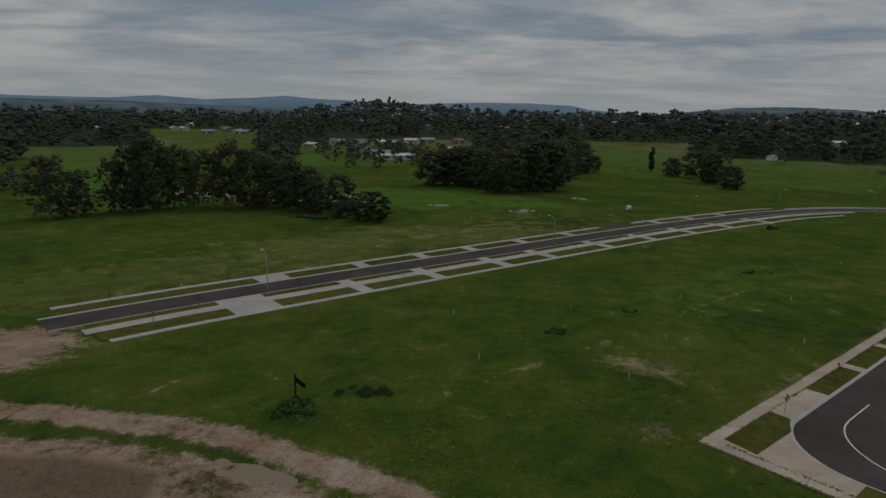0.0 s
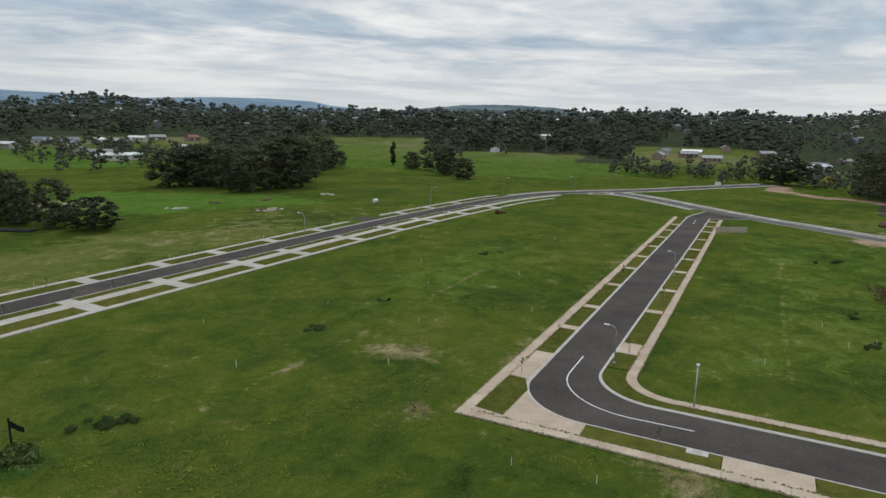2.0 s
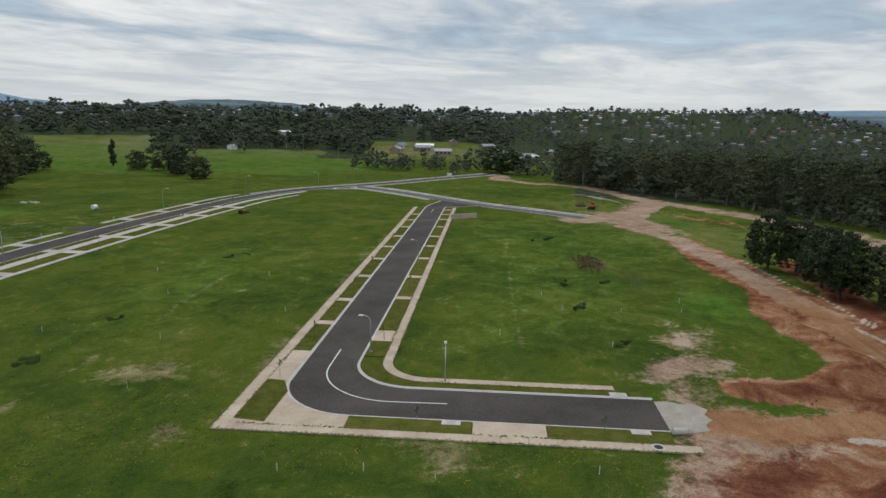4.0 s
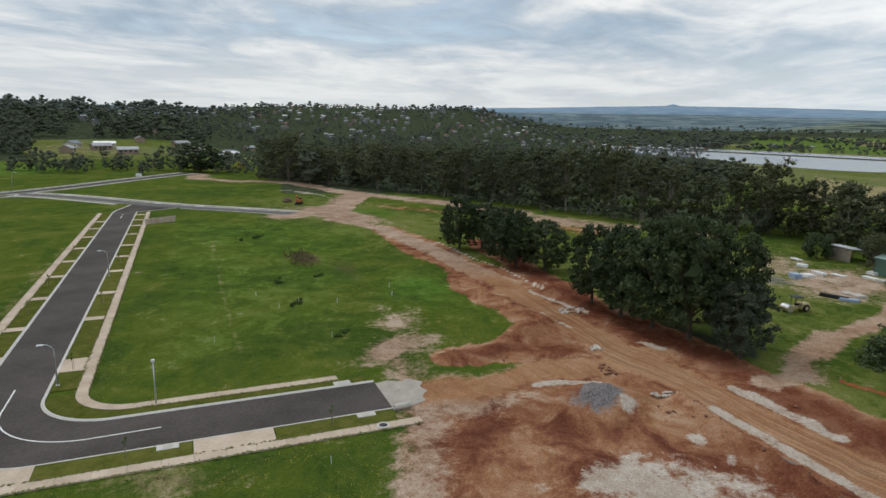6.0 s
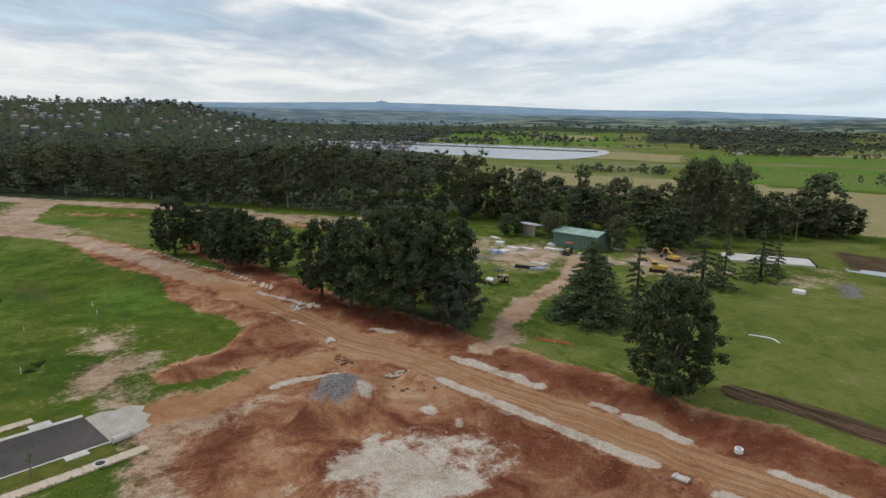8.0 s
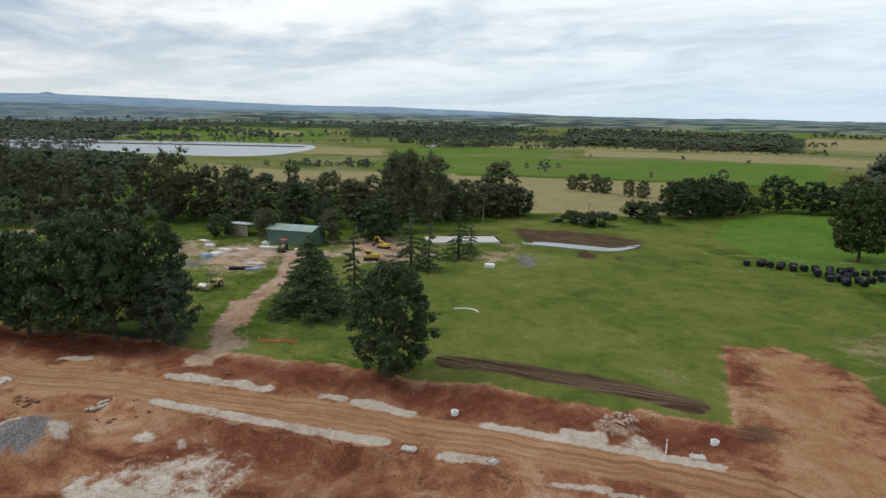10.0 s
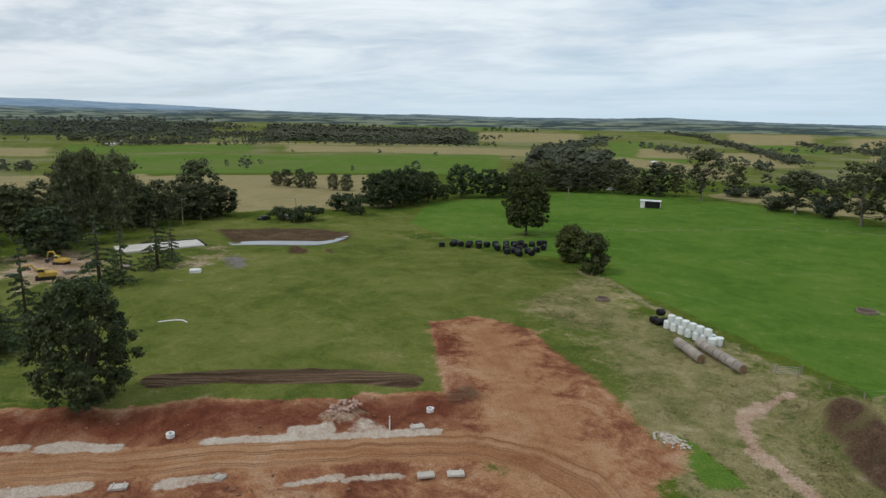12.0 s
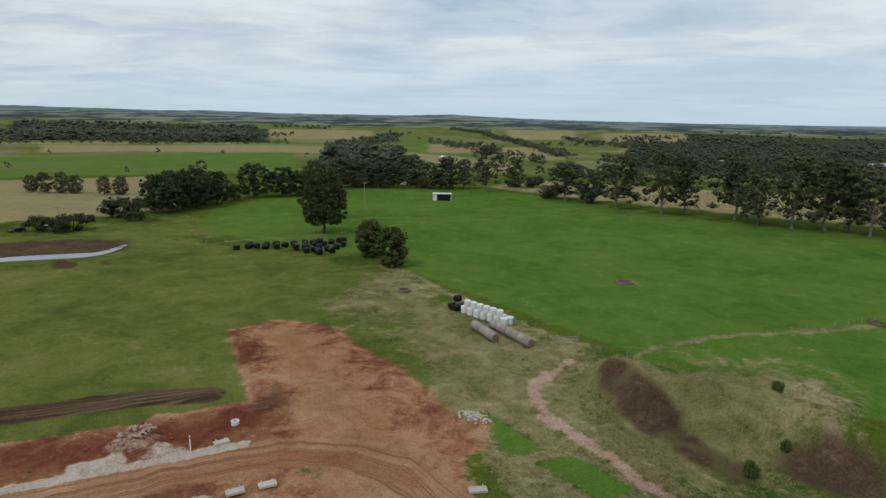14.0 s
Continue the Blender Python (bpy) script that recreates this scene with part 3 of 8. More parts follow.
    white = most([0.9 * frayed * band(nx, ny, line, half, 0.4) for line, half in (
        ([(78.1, -11.6), (72.1, -16.4), (65.5, -21.4), (59.6, -26.0), (54.6, -30.2)], 0.95), ([(48.9, -34.1), (45.6, -37.0)], 1.0), ([(38.8, -40.3), (35.3, -43.8)], 0.6), ([(34.4, -43.6), (30.7, -47.0)], 0.6),
        ([(85.3, -14.9), (80.7, -19.6), (74.6, -24.2)], 1.15), ([(68.8, -29.3), (66.8, -31.2)], 0.7), ([(64.8, -32.3), (59.2, -36.2)], 1.15), ([(51.8, -41.8), (45.6, -46.5), (40.8, -49.9), (36.5, -52.9), (31.6, -56.4)], 0.85),
        ([(45.5, -48.5), (42.5, -50.5)], 1.0), ([(124.8, 18.5), (120.0, 13.2), (114.3, 6.5)], 0.7), ([(110.3, 13.9), (104.3, 8.4)], 0.6), ([(100.4, -3.2), (98.4, -6.2)], 0.9), ([(78.1, 9.8), (79.9, 7.1), (81.5, 1.9)], 0.9), ([(170, 53), (142, 27.5), (126, 15.5)], 0.45))] + [
        (0.5 + 0.5 * mottled) * spot(nx, ny, 56.5, -6.0, 11.5, 8.0, -62, 0.35), 0.7 * spot(x, y, 69, -8.6, 1.6, 1.2), 0.66 * spot(x, y, 74, -2, 2, 1.2), 0.62 * spot(x, y, 39, -53.2, 2.2, 1.6),
        0.62 * spot(x, y, 65, -12.5, 1.8, 1), 0.8 * spot(x, y, 9, -67.6, 1.7, 0.9, -20), 0.55 * spot(x, y, 260, 148, 22, 4, 70), 0.5 * spot(x, y, 158, -46, 5, 3)])
    dark = most([band(nx, ny, FURROWS, 2.3, 0.5), plot(x, y, [(157, -131), (154, -137), (142, -149), (130, -155), (120, -156), (112, -146), (115, -133), (128, -124), (138, -121)], 3.5),
                 0.9 * spot(x, y, 113.5, -123, 3.6, 2.0, -50), 0.8 * spot(x, y, 106.5, -128.5, 2.2, 1.4), (0.55 + 0.45 * mottled) * band(nx, ny, [(-8.0, -77.0), (-11.5, -71.5), (-15, -66.5), (-19, -61)], 2.6, 1.4), 0.85 * spot(nx, ny, -28, -62.5, 5.5, 3.4, -20, 0.6),
                 0.55 * spot(x, y, 33, -67, 3, 4), 0.5 * spot(x, y, 132, 66, 16, 6, 39, 0.9), 0.58 * spot(x, y, 134, 76, 9, 3.0, 40, 0.8), 0.5 * plot(nx, ny, [(-70, 61), (-36, 60), (-25, 57), (-22, 38), (-70, 38)], 2), 0.62 * band(x, y, [(-60, 67.5), (-36, 64), (-20, 59.5), (-12, 54.5)], 0.5, 0.6)])
    greens = np.maximum(plot(nx, ny, [(9.4, -69.8), (5.8, -68.3), (0.4, -62.2), (3.8, -59.7)], 0.5), plot(nx, ny, [(0.9, -59.2), (-2.6, -61.7), (-8.8, -56.2), (-5.1, -54.0)], 0.5))
    worn_turf = most([0.74 * spot(x, y, 31.0, 84.0, 5.4, 3.6, -35, 1.0), 0.8 * spot(x, y, 25.8, 65.6, 1.6, 2.8, 20, 1.0), 0.64 * band(nx, ny, [(1.8, 74.3), (9.8, 80.8), (19.1, 87.5), (29.4, 95.6)], 0.5, 0.9), 0.72 * band(nx, ny, [(41.8, 105.5), (52.9, 116), (66.6, 126.3)], 0.5, 0.9), 0.6 * band(x, y, [(42, 72), (52, 82), (70, 96), (120, 138)], 0.8, 1.4), 0.6 * spot(x, y, 44, 41, 6, 3, -50, 0.8), 0.55 * spot(x, y, 34, 60, 2, 5, 40, 0.8), 0.55 * spot(x, y, 93, 38, 6, 4, 20, 0.9), 0.7 * band(nx, ny, [(142, 108), (103.6, 77.3), (86.4, 62.9), (74.4, 52.5)], 0.35, 0.6), 0.45 * band(nx, ny, [(160, 75), (145, 61), (132, 53), (108, 41)], 0.5, 0.8), 0.5 * spot(x, y, -52, 118, 14, 8, 38, 0.9), 0.55 * spot(x, y, 76, 226, 9, 3, 30, 0.8)])
    straw = (1 - greens) * most([worn_turf, 0.74 * plot(x, y, [(22, -96), (-4, -92), (-16, -52), (2, -50), (14, -70)], 1.5), 0.68 * plot(x, y, [(37, -139), (20, -113), (14, -98), (30, -98), (44, -112)], 4), 0.72 * plot(x, y, [(24, -116), (-8, -93), (-2, -66), (10, -70), (26, -92)], 4), 0.86 * spot(x, y, -18, -74, 23, 14, 40, 0.5),
                  0.8 * field(x, y, 106, 112, 2150, 2400), 0.66 * band(x, y, [(40, -141), (21, -119), (6, -104), (-4, -94)], 1.3, 1.0), 0.62 * band(x, y, [(-11, -92), (-24, -102), (-40, -110), (-57, -121)], 1.0, 0.9),
                  0.6 * band(x, y, [(100, -152.5), (72, -176), (53, -198), (31, -214.5), (-2, -241), (-40, -246)], 0.9, 1.2), 0.7 * plot(x, y, [(40, -318), (-10, -292), (-100, -225), (-180, -190), (-180, -330), (20, -400)], 4),
                  field(x, y, 104, 126, 330, 900, 300, 520), field(x, y, 124, 146, 250, 460, 255, 440), field(x, y, 111, 119, 1120, 1420), field(x, y, 137, 160, 1250, 1480, 1180, 1500),
                  field(x, y, 128, 151, 1550, 1640), 0.8 * field(x, y, 166, 176, 1000, 1300, 700, 900), field(x, y, 183.5, 190.4, 2080, 2600), field(x, y, 173.5, 180.2, 1040, 1420, 1010, 1100), field(x, y, 168, 174, 1250, 1700), 0.9 * field(x, y, 160, 167, 900, 1150), field(x, y, 185, 189, 1300, 1600), field(x, y, 154, 163, 2000, 2500), field(x, y, 175, 181, 2100, 2700), field(x, y, 174, 179, 1200, 1500), 0.8 * field(x, y, 129, 132, 3000, 3300),
                  0.42 * field(x, y, 40, 47, 560, 700), 0.42 * spot(x, y, 20, 205, 60, 20, 40, 0.9), 0.4 * spot(x, y, -45, 150, 30, 20, 0, 0.9)])
    lush = most([plot(x, y, [(36, -138), (-12, -93), (-60, -123), (-60, -240), (-2, -288), (35, -320), (60, -300)], 2.0), plot(x, y, [(36, -138), (30, -320), (95, -318), (134, -232), (108, -160), (72, -157)], 2.0), plot(x, y, [(-11, -92.5), (-55, -240), (-210, -170), (-120, -30), (-44, -62)], 1.5),
                 0.8 * plot(x, y, [(-140, 225), (-60, 238), (-8, 205), (60, 262), (40, 300), (-30, 330)], 6), 0.55 * plot(x, y, [(100, 470), (220, 330), (330, 330), (350, 500), (260, 620), (120, 800)], 8),
                 field(x, y, 122, 156, 560, 1150, 480, 1180), field(x, y, 120, 134, 1200, 1520), field(x, y, 160, 166, 1150, 1600), 0.9 * field(x, y, 164, 172, 720, 1150), 0.9 * field(x, y, 146, 158, 2600, 3200), field(x, y, 176.5, 182.0, 1900, 2260, 1500, 1900), field(x, y, 163.4, 170.2, 1020, 1480), field(x, y, 165.5, 169.4, 1500, 2110), 0.8 * field(x, y, -31, -25, 330, 680), 0.9 * field(x, y, -24, -16, 860, 980),
                 0.8 * field(x, y, -12, -2, 480, 690), 0.8 * field(x, y, 99, 114, 1750, 2480), 0.75 * field(x, y, 106, 112, 2500, 2800), 0.55 * spot(x, y, 120, 40, 22, 14, 40, 0.8), 0.5 * spot(x, y, 62, 128, 55, 22, 39, 0.9), 0.42 * plot(x, y, [street(82, -11), street(236, -11), street(200, 60), street(100, 24)], 8),
                 greens, 0.7 * field(x, y, 52, 57, 560, 700), 0.55 * spot(x, y, 216, 92, 9, 22, -15, 0.5)])
    weeds = most([spot(x, y, -15.9, 68.0, 3.4, 2.6, 0, 0.6), 0.6 * spot(x, y, -8.5, 75.3, 4.5, 2.2, 0, 0.8), 0.55 * spot(x, y, 36, 110, 3.5, 2, 30, 0.8), 0.52 * spot(x, y, 21.5, 99, 3, 2, 0, 0.8), 0.55 * spot(x, y, 78, 143.5, 4, 2.5, 30, 0.8),
                  0.55 * spot(x, y, 125, 63, 8, 3, 40, 0.8), 0.55 * spot(x, y, 112, 42, 6, 2, 30, 0.8), 0.6 * spot(x, y, 90, 300, 30, 6, 20, 0.8), 0.6 * spot(x, y, 110, 370, 12, 5, 0), 0.6 * spot(x, y, 140, 380, 8, 4, 0)])
    grey = most([spot(x, y, 74.6, 1.8, 3.6, 2.4, -35, 0.5), 0.8 * spot(x, y, 66, -18.2, 2.2, 1.0, 38), 0.75 * spot(x, y, 118, -104, 8, 3.4, -40, 0.5), 0.6 * spot(x, y, 152, -36, 4, 3), 0.7 * band(x, y, [(57, -24), (50, -29)], 0.8, 1.0)])
    lawn = most([0.9 * plot(x, y, [(50, -100), (36, -88), (8, -58), (-2, -72), (20, -114)], 2.0), 0.8 * plot(x, y, [(56, -45), (88, -17), (124, 8), (165, 20), (160, -30), (120, -42), (88, -34)], 3), 0.9 * spot(x, y, 118, -178, 45, 22, 40, 0.5), plot(x, y, [(88, -30), (150, -60), (175, -150), (110, -158), (60, -150), (36, -138), (20, -112), (34, -64), (60, -46)], 4), 0.9 * plot(x, y, [(-120, 100), (-66, 108), (130, 262), (180, 300), (60, 290), (-20, 205), (-140, 200)], 9),
                 0.42 * spot(x, y, 110, 66, 48, 22, 39, 0.9), 0.85 * spot(x, y, 205, 95, 70, 30, 60, 0.6), 0.8 * smooth(420, 700, d), 0.75 * spot(x, y, 150, -20, 60, 40, 0, 0.7)])
    az = (np.degrees(np.arctan2(x, y)) + 90) % 360 - 90
    scrub_shade = np.zeros_like(d)
    for a0, a1, d0, d1 in WOODED:
        scrub_shade = np.maximum(scrub_shade, smooth(a0 - 0.6, a0 + 0.6, az) * (1 - smooth(a1 - 0.6, a1 + 0.6, az)) * smooth(d0 * 0.97, d0 * 1.03, d) * (1 - smooth(d1 * 0.97, d1 * 1.03, d)))
    for a0, a1, d0, d1 in CLEARED:
        scrub_shade = scrub_shade * (1 - smooth(a0 - 0.3, a0 + 0.3, az) * (1 - smooth(a1 - 0.3, a1 + 0.3, az)) * (d > d0) * (d < d1))
    # tree shade under the oaks, painted with the dark undergrowth tone
    scrub_shade = np.maximum(scrub_shade, 0.8 * band(x, y, [(112, 3), (104, -12), (101, -18)], 5, 3))
    scrub_shade = np.maximum(scrub_shade, 0.75 * band(x, y, [(345, 200), (322, 140), (302, 76), (284, 36), (266, 0), (256, -30)], 24, 6))
    x, y = 0.5 * (x + fx), 0.5 * (y + fy)
    padded = band(nx, ny, PAD, 10.0, 3.0) * (1 - haul)

    def aside(line):
        """Metres to the left of a line, less than nothing to its right."""
        best = np.full(np.shape(x), 40.0)
        for (ax, ay), (bx, by) in zip(line, line[1:]):
            lx, ly = bx - ax, by - ay
            k = np.clip(((x - ax) * lx + (y - ay) * ly) / (lx * lx + ly * ly), 0, 1)
            far = np.hypot(x - ax - k * lx, y - ay - k * ly)
            side = np.sign(lx * (y - ay) - ly * (x - ax))
            best = np.where(far < np.abs(best), far * side, best)
        return best

    best = np.where(padded > 0.5, aside(PAD), aside(HAUL))
    rutted = np.clip((haul + 0.5 * padded + 0.7 * spur) * (1 - smooth(108, 150, x)) + 0.12 * band(x, y, [(88, -21), (92, -26), (98.5, -27.3), (113, -35.3), (128, -47.5), (149, -58)], 3.0, 2.0), 0, 1)
    return np.stack([soil, pale, white, dark], -1), np.stack([straw, lush, weeds, grey], -1), np.stack([lawn, scrub_shade, best / 20, rutted], -1)


MAINLINE = [(-64, 99.5), (-49.9, 112.0), (-26.8, 130.6), (9.5, 158.9), (72.0, 206.8), (125.0, 242.3), (142.0, 251.4), (159.0, 258.2), (176, 262.5), (200, 262.5), (235, 261), (277, 264), (330, 266)]


def build_ground():
    fine = np.arange(-52.0, 222.0, 0.36)
    az = np.radians(np.concatenate([fine, np.arange(222.0, 308.0, 4.0)]))
    r = np.concatenate([[8.0, 18.0, 28.0], np.exp(np.arange(math.log(36.0), math.log(190.0), 0.0072)), np.exp(np.arange(math.log(190.0), math.log(420.0), 0.013)), np.exp(np.arange(math.log(420.0), math.log(4850.0), 0.032))])
    A, R = np.meshgrid(az, r, indexing="ij")
    x, y = R * np.sin(A), R * np.cos(A)
    za, zb, zc = zone_layers(x, y)
    along, over = x * UX + y * UY, x * NX + y * NY
    away = smooth(9, 22, np.abs(over + 21.7)) * smooth(9, 22, np.abs(along - 71)) * (1 - np.maximum(band(x, y, [tuple(p) for p in MAINLINE], 22, 4), band(x, y, [(207, 262), (204, 118)], 14, 4))) * (1 - zc[..., 3])
    away = np.where((over > 26) | (along < 60) | (over < -33), np.maximum(away, smooth(0, 8, np.maximum.reduce([over - 27, 60 - along, -33 - over])) * (1 - band(x, y, [tuple(p) for p in MAINLINE], 22, 4)) * (1 - band(x, y, [(207, 262), (204, 118)], 14, 4)) * (1 - zc[..., 3])), away)
    rough = np.maximum(za[..., 0], za[..., 3]) * (1 - 0.8 * za[..., 1])
    z = relief(x, y) + earthworks(x, y) + rough * 0.5 * (lumps(x, y, 2.4, 21) - 0.5) * away + 0.5 * (lumps(x, y, 9, 31) - 0.5) * (R < 420) * away
    z = z + swell(x, y)
    n, k = A.shape
    verts = np.concatenate([np.stack([x, y, z], -1).reshape(-1, 3), [[0, 0, 0]]])
    i, j = np.meshgrid(np.arange(n), np.arange(k - 1), indexing="ij")
    i2 = (i + 1) % n
    quads = np.stack([i * k + j, i * k + j + 1, i2 * k + j + 1, i2 * k + j], -1).reshape(-1, 4)
    faces = quads.tolist() + [(n * k, a * k, ((a + 1) % n) * k) for a in range(n)]
    me = bpy.data.meshes.new("ground")
    me.from_pydata(verts.tolist(), [], faces)
    for name, layer in (("zones_a", za), ("zones_b", zb), ("zones_c", zc)):
        at = me.attributes.new(name, "FLOAT_COLOR", "POINT")
        at.data.foreach_set("color", np.concatenate([layer.reshape(-1), np.zeros(4)]).astype(np.float32))
    me.update()
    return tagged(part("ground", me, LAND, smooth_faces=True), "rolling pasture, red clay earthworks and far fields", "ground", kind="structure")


build_ground()


def ground_z(x, y):
    x, y = np.array([x]), np.array([y])
    return float((relief(x, y) + earthworks(x, y) + swell(x, y))[0])


# ---------------------------------------------------------------- streets


def glide(points, steps=12):
    """A smooth line through a few points."""
    p = [np.array(q, float) for q in points]
    p = [2 * p[0] - p[1]] + p + [2 * p[-1] - p[-2]]
    out = []
    for i in range(1, len(p) - 2):
        for k in range(steps):
            t = k / steps
            out.append(0.5 * (2 * p[i] + (p[i + 1] - p[i - 1]) * t + (2 * p[i - 1] - 5 * p[i] + 4 * p[i + 1] - p[i + 2]) * t * t + (3 * p[i] - p[i - 1] - 3 * p[i + 1] + p[i + 2]) * t ** 3))
    out.append(p[-2])
    return out


def sideways(line, off):
    """The line moved off metres to its right."""
    out = []
    for i, p in enumerate(line):
        w = line[min(i + 1, len(line) - 1)] - line[max(i - 1, 0)]
        w = w / np.hypot(*w)
        out.append(p + off * np.array([w[1], -w[0]]))
    return out


def slab(left, right, z0, z1, shape=None):
    """A thick sheet between two lines of as many points."""
    s = shape or Shape()
    n = len(left)
    v = [(*p, z1) for p in left] + [(*p, z1) for p in right] + [(*p, z0) for p in left] + [(*p, z0) for p in right]
    f = []
    for i in range(n - 1):
        f += [(i, n + i, n + i + 1, i + 1), (i, i + 1, 2 * n + i + 1, 2 * n + i), (n + i + 1, n + i, 3 * n + i, 3 * n + i + 1)]
    f += [(0, 2 * n, 3 * n, n), (n - 1, 2 * n - 1, 4 * n - 1, 3 * n - 1)]
    return s.add(v, f)


def kerb(line, side, width=0.42):
    """A kerb with its channel and a rounded nose; side 1: to the line's right."""
    prof = [(0.0, 0.035), (0.14, 0.05), (0.19, 0.13), (0.24, 0.15), (width, 0.15), (width, -0.05), (0.0, -0.05)]
    rows = [sideways(line, side * o) for o, _ in prof]
    n, k = len(line), len(prof)
    v = [(*rows[j][i], prof[j][1]) for i in range(n) for j in range(k)]
    f = [(i * k + j, i * k + (j + 1) % k, (i + 1) * k + (j + 1) % k, (i + 1) * k + j) for i in range(n - 1) for j in range(k)]
    return Shape().add(v, f + [tuple(range(k)), tuple((n - 1) * k + j for j in range(k))])


def straight(p, q, n=2):
    p, q = np.array(p, float), np.array(q, float)
    return [p + (q - p) * i / (n - 1) for i in range(n)]


def bend(ca, cb, r, a0, a1, n=14):
    """An arc in the street frame round (ca, cb), angles from the along-axis towards the across-axis."""
    return [np.array(street(ca + r * math.cos(radians(a0 + (a1 - a0) * i / (n - 1))), cb + r * math.sin(radians(a0 + (a1 - a0) * i / (n - 1))))) for i in range(n)]


def quad(a0, b0, a1, b1):
    return [street(a0, b0), street(a1, b0)], [street(a0, b1), street(a1, b1)]


LEG_END = 252.0
outer = straight(street(LEG_END, -25.45), street(77.0, -25.45), 12) + bend(77.0, -15.9, 9.6, -90, -180)[1:] + straight(street(67.4, -15.9), street(67.4, 21.3), 8)[1:]
inner = straight(street(LEG_END, -18.05), street(84.0, -18.05), 12) + bend(84.0, -9.5, 8.55, -90, -180)[1:] + straight(street(75.45, -9.5), street(75.45, 21.3), 8)[1:]
side_street = thing("side_street", "new dark asphalt side street with a right-angle bend", "street", kind="structure")
part("carriageway", slab(inner, outer, -0.05, 0.03), ASPHALT, side_street)
part("kerb", kerb(outer, 1), KERBSTONE, side_street, "pale concrete kerb")
part("kerb", kerb(inner, -1), KERBSTONE, side_street, "pale concrete kerb")
mid = straight(street(88.5, -21.7), street(81.5, -21.7), 4) + bend(81.5, -11.6, 10.1, -90, -180)[1:] + straight(street(71.4, -11.6), street(71.6, -4.4), 4)[1:]
part("centre_line", slab(sideways(mid, -0.09), sideways(mid, 0.09), 0.0, 0.036), ROADPAINT, side_street, "white painted centre line")
line = straight(street(246, -22.0), street(236, -21.9), 4)
part("centre_line", slab(sideways(line, -0.08), sideways(line, 0.08), 0.0, 0.036), ROADPAINT, side_street, "white painted centre line")
APRON = worn("gravel_apron", (0.27, 0.235, 0.20), (0.46, 0.415, 0.36), 0.95, 0, 0.5, 3.0, 0.04)
part("apron", Shape().prism([street(*p) for p in ((75.0, 21.3), (75.3, 23.0), (74.6, 24.6), (74.9, 26.0), (73.4, 27.4), (72.0, 26.5), (70.6, 27.0), (69.2, 25.8), (67.9, 25.9), (67.2, 24.0), (67.4, 21.3))], -0.05, 0.045), APRON, side_street, "pale gravelled apron at the street's end")


def footpath(name, pieces, mat, label):
    """A path cast in bays, each one a slab of its own."""
    ob = thing(name, label, "footpath", kind="structure")
    for left, right in pieces:
        part("path_bay", slab(left, right, -0.04, 0.16), mat, ob)
    return ob


def bays(a0, a1, b0, b1, step, along=True):
    n = max(1, round(abs(a1 - a0) / step))
    out = []
    for i in range(n):
        p, q = a0 + (a1 - a0) * i / n + 0.015, a0 + (a1 - a0) * (i + 1) / n - 0.015
        out.append(quad(p, b0, q, b1) if along else (lambda u: ([u[0][0], u[1][0]], [u[0][1], u[1][1]]))(quad(b0, p, b1, q)))
    return out


WEST_CROSS = [84.5, 100.5, 114.75, 133.75, 151.75, 167.5, 183.75, 200.75, 215.75, 229.75]
EAST_CROSS = [95.0, 117.25, 134.5, 153.75, 170.0, 185.0, 202.75, 218.75, 231.0, 243.25]
footpath("footpath", bays(62.4, 250, -30.3, -28.7, 3.0), PATHWAY, "sandy concrete footpath beside the side street")
footpath("footpath", bays(-28.7, 23.5, 62.4, 63.9, 3.0, False), PATHWAY, "sandy concrete footpath beside the side street")
corner = bend(84.5, -7.6, 6.9, -90, -180, 8)
corner2 = bend(84.5, -7.6, 5.5, -90, -180, 8)
footpath("footpath", bays(84.5, 250, -14.5, -13.1, 3.0) + [(corner2[i:i + 2], corner[i:i + 2]) for i in range(7)] + bays(-7.6, 17.0, 77.6, 79.0, 3.0, False), PATHWAY, "sandy concrete footpath beside the side street")
for cross, b0, b1 in ((WEST_CROSS, -28.7, -25.88), (EAST_CROSS, -17.62, -14.5)):
    for i, a in enumerate(cross):
        w = 5.0 if i == 0 else 1.9
        ob = tagged(part("driveway", slab(*quad(a - w / 2, b0, a + w / 2, b1), -0.04, 0.158), PATHWAY), "sandy concrete driveway crossing the verge", "driveway", "driveways of the side street")
    stops = [(82.6 if b0 < -20 else 86.0) - 0.0] + sorted(cross) + [250]
    for i in range(len(stops) - 1):
        lo = stops[i] + (0.95 if i > 1 else 2.5 if i == 1 else 0)
        hi = stops[i + 1] - (0.95 if 0 < i + 1 < len(stops) - 1 and i > 0 else 2.5 if i == 0 else 0)
        if hi - lo > 1.2:
            tagged(part("verge", slab(*quad(lo + 0.05, b0 + 0.05, hi - 0.05, b1 - 0.05), -0.04, 0.12), VERGE), "mown yellowish grass verge between kerb and path", "verge", "verges of the side street")
tagged(part("driveway", slab(*quad(76.9, -28.7, 81.98, -25.89), -0.04, 0.149), PATHWAY), "sandy concrete driveway crossing the verge", "driveway", "driveways of the side street")
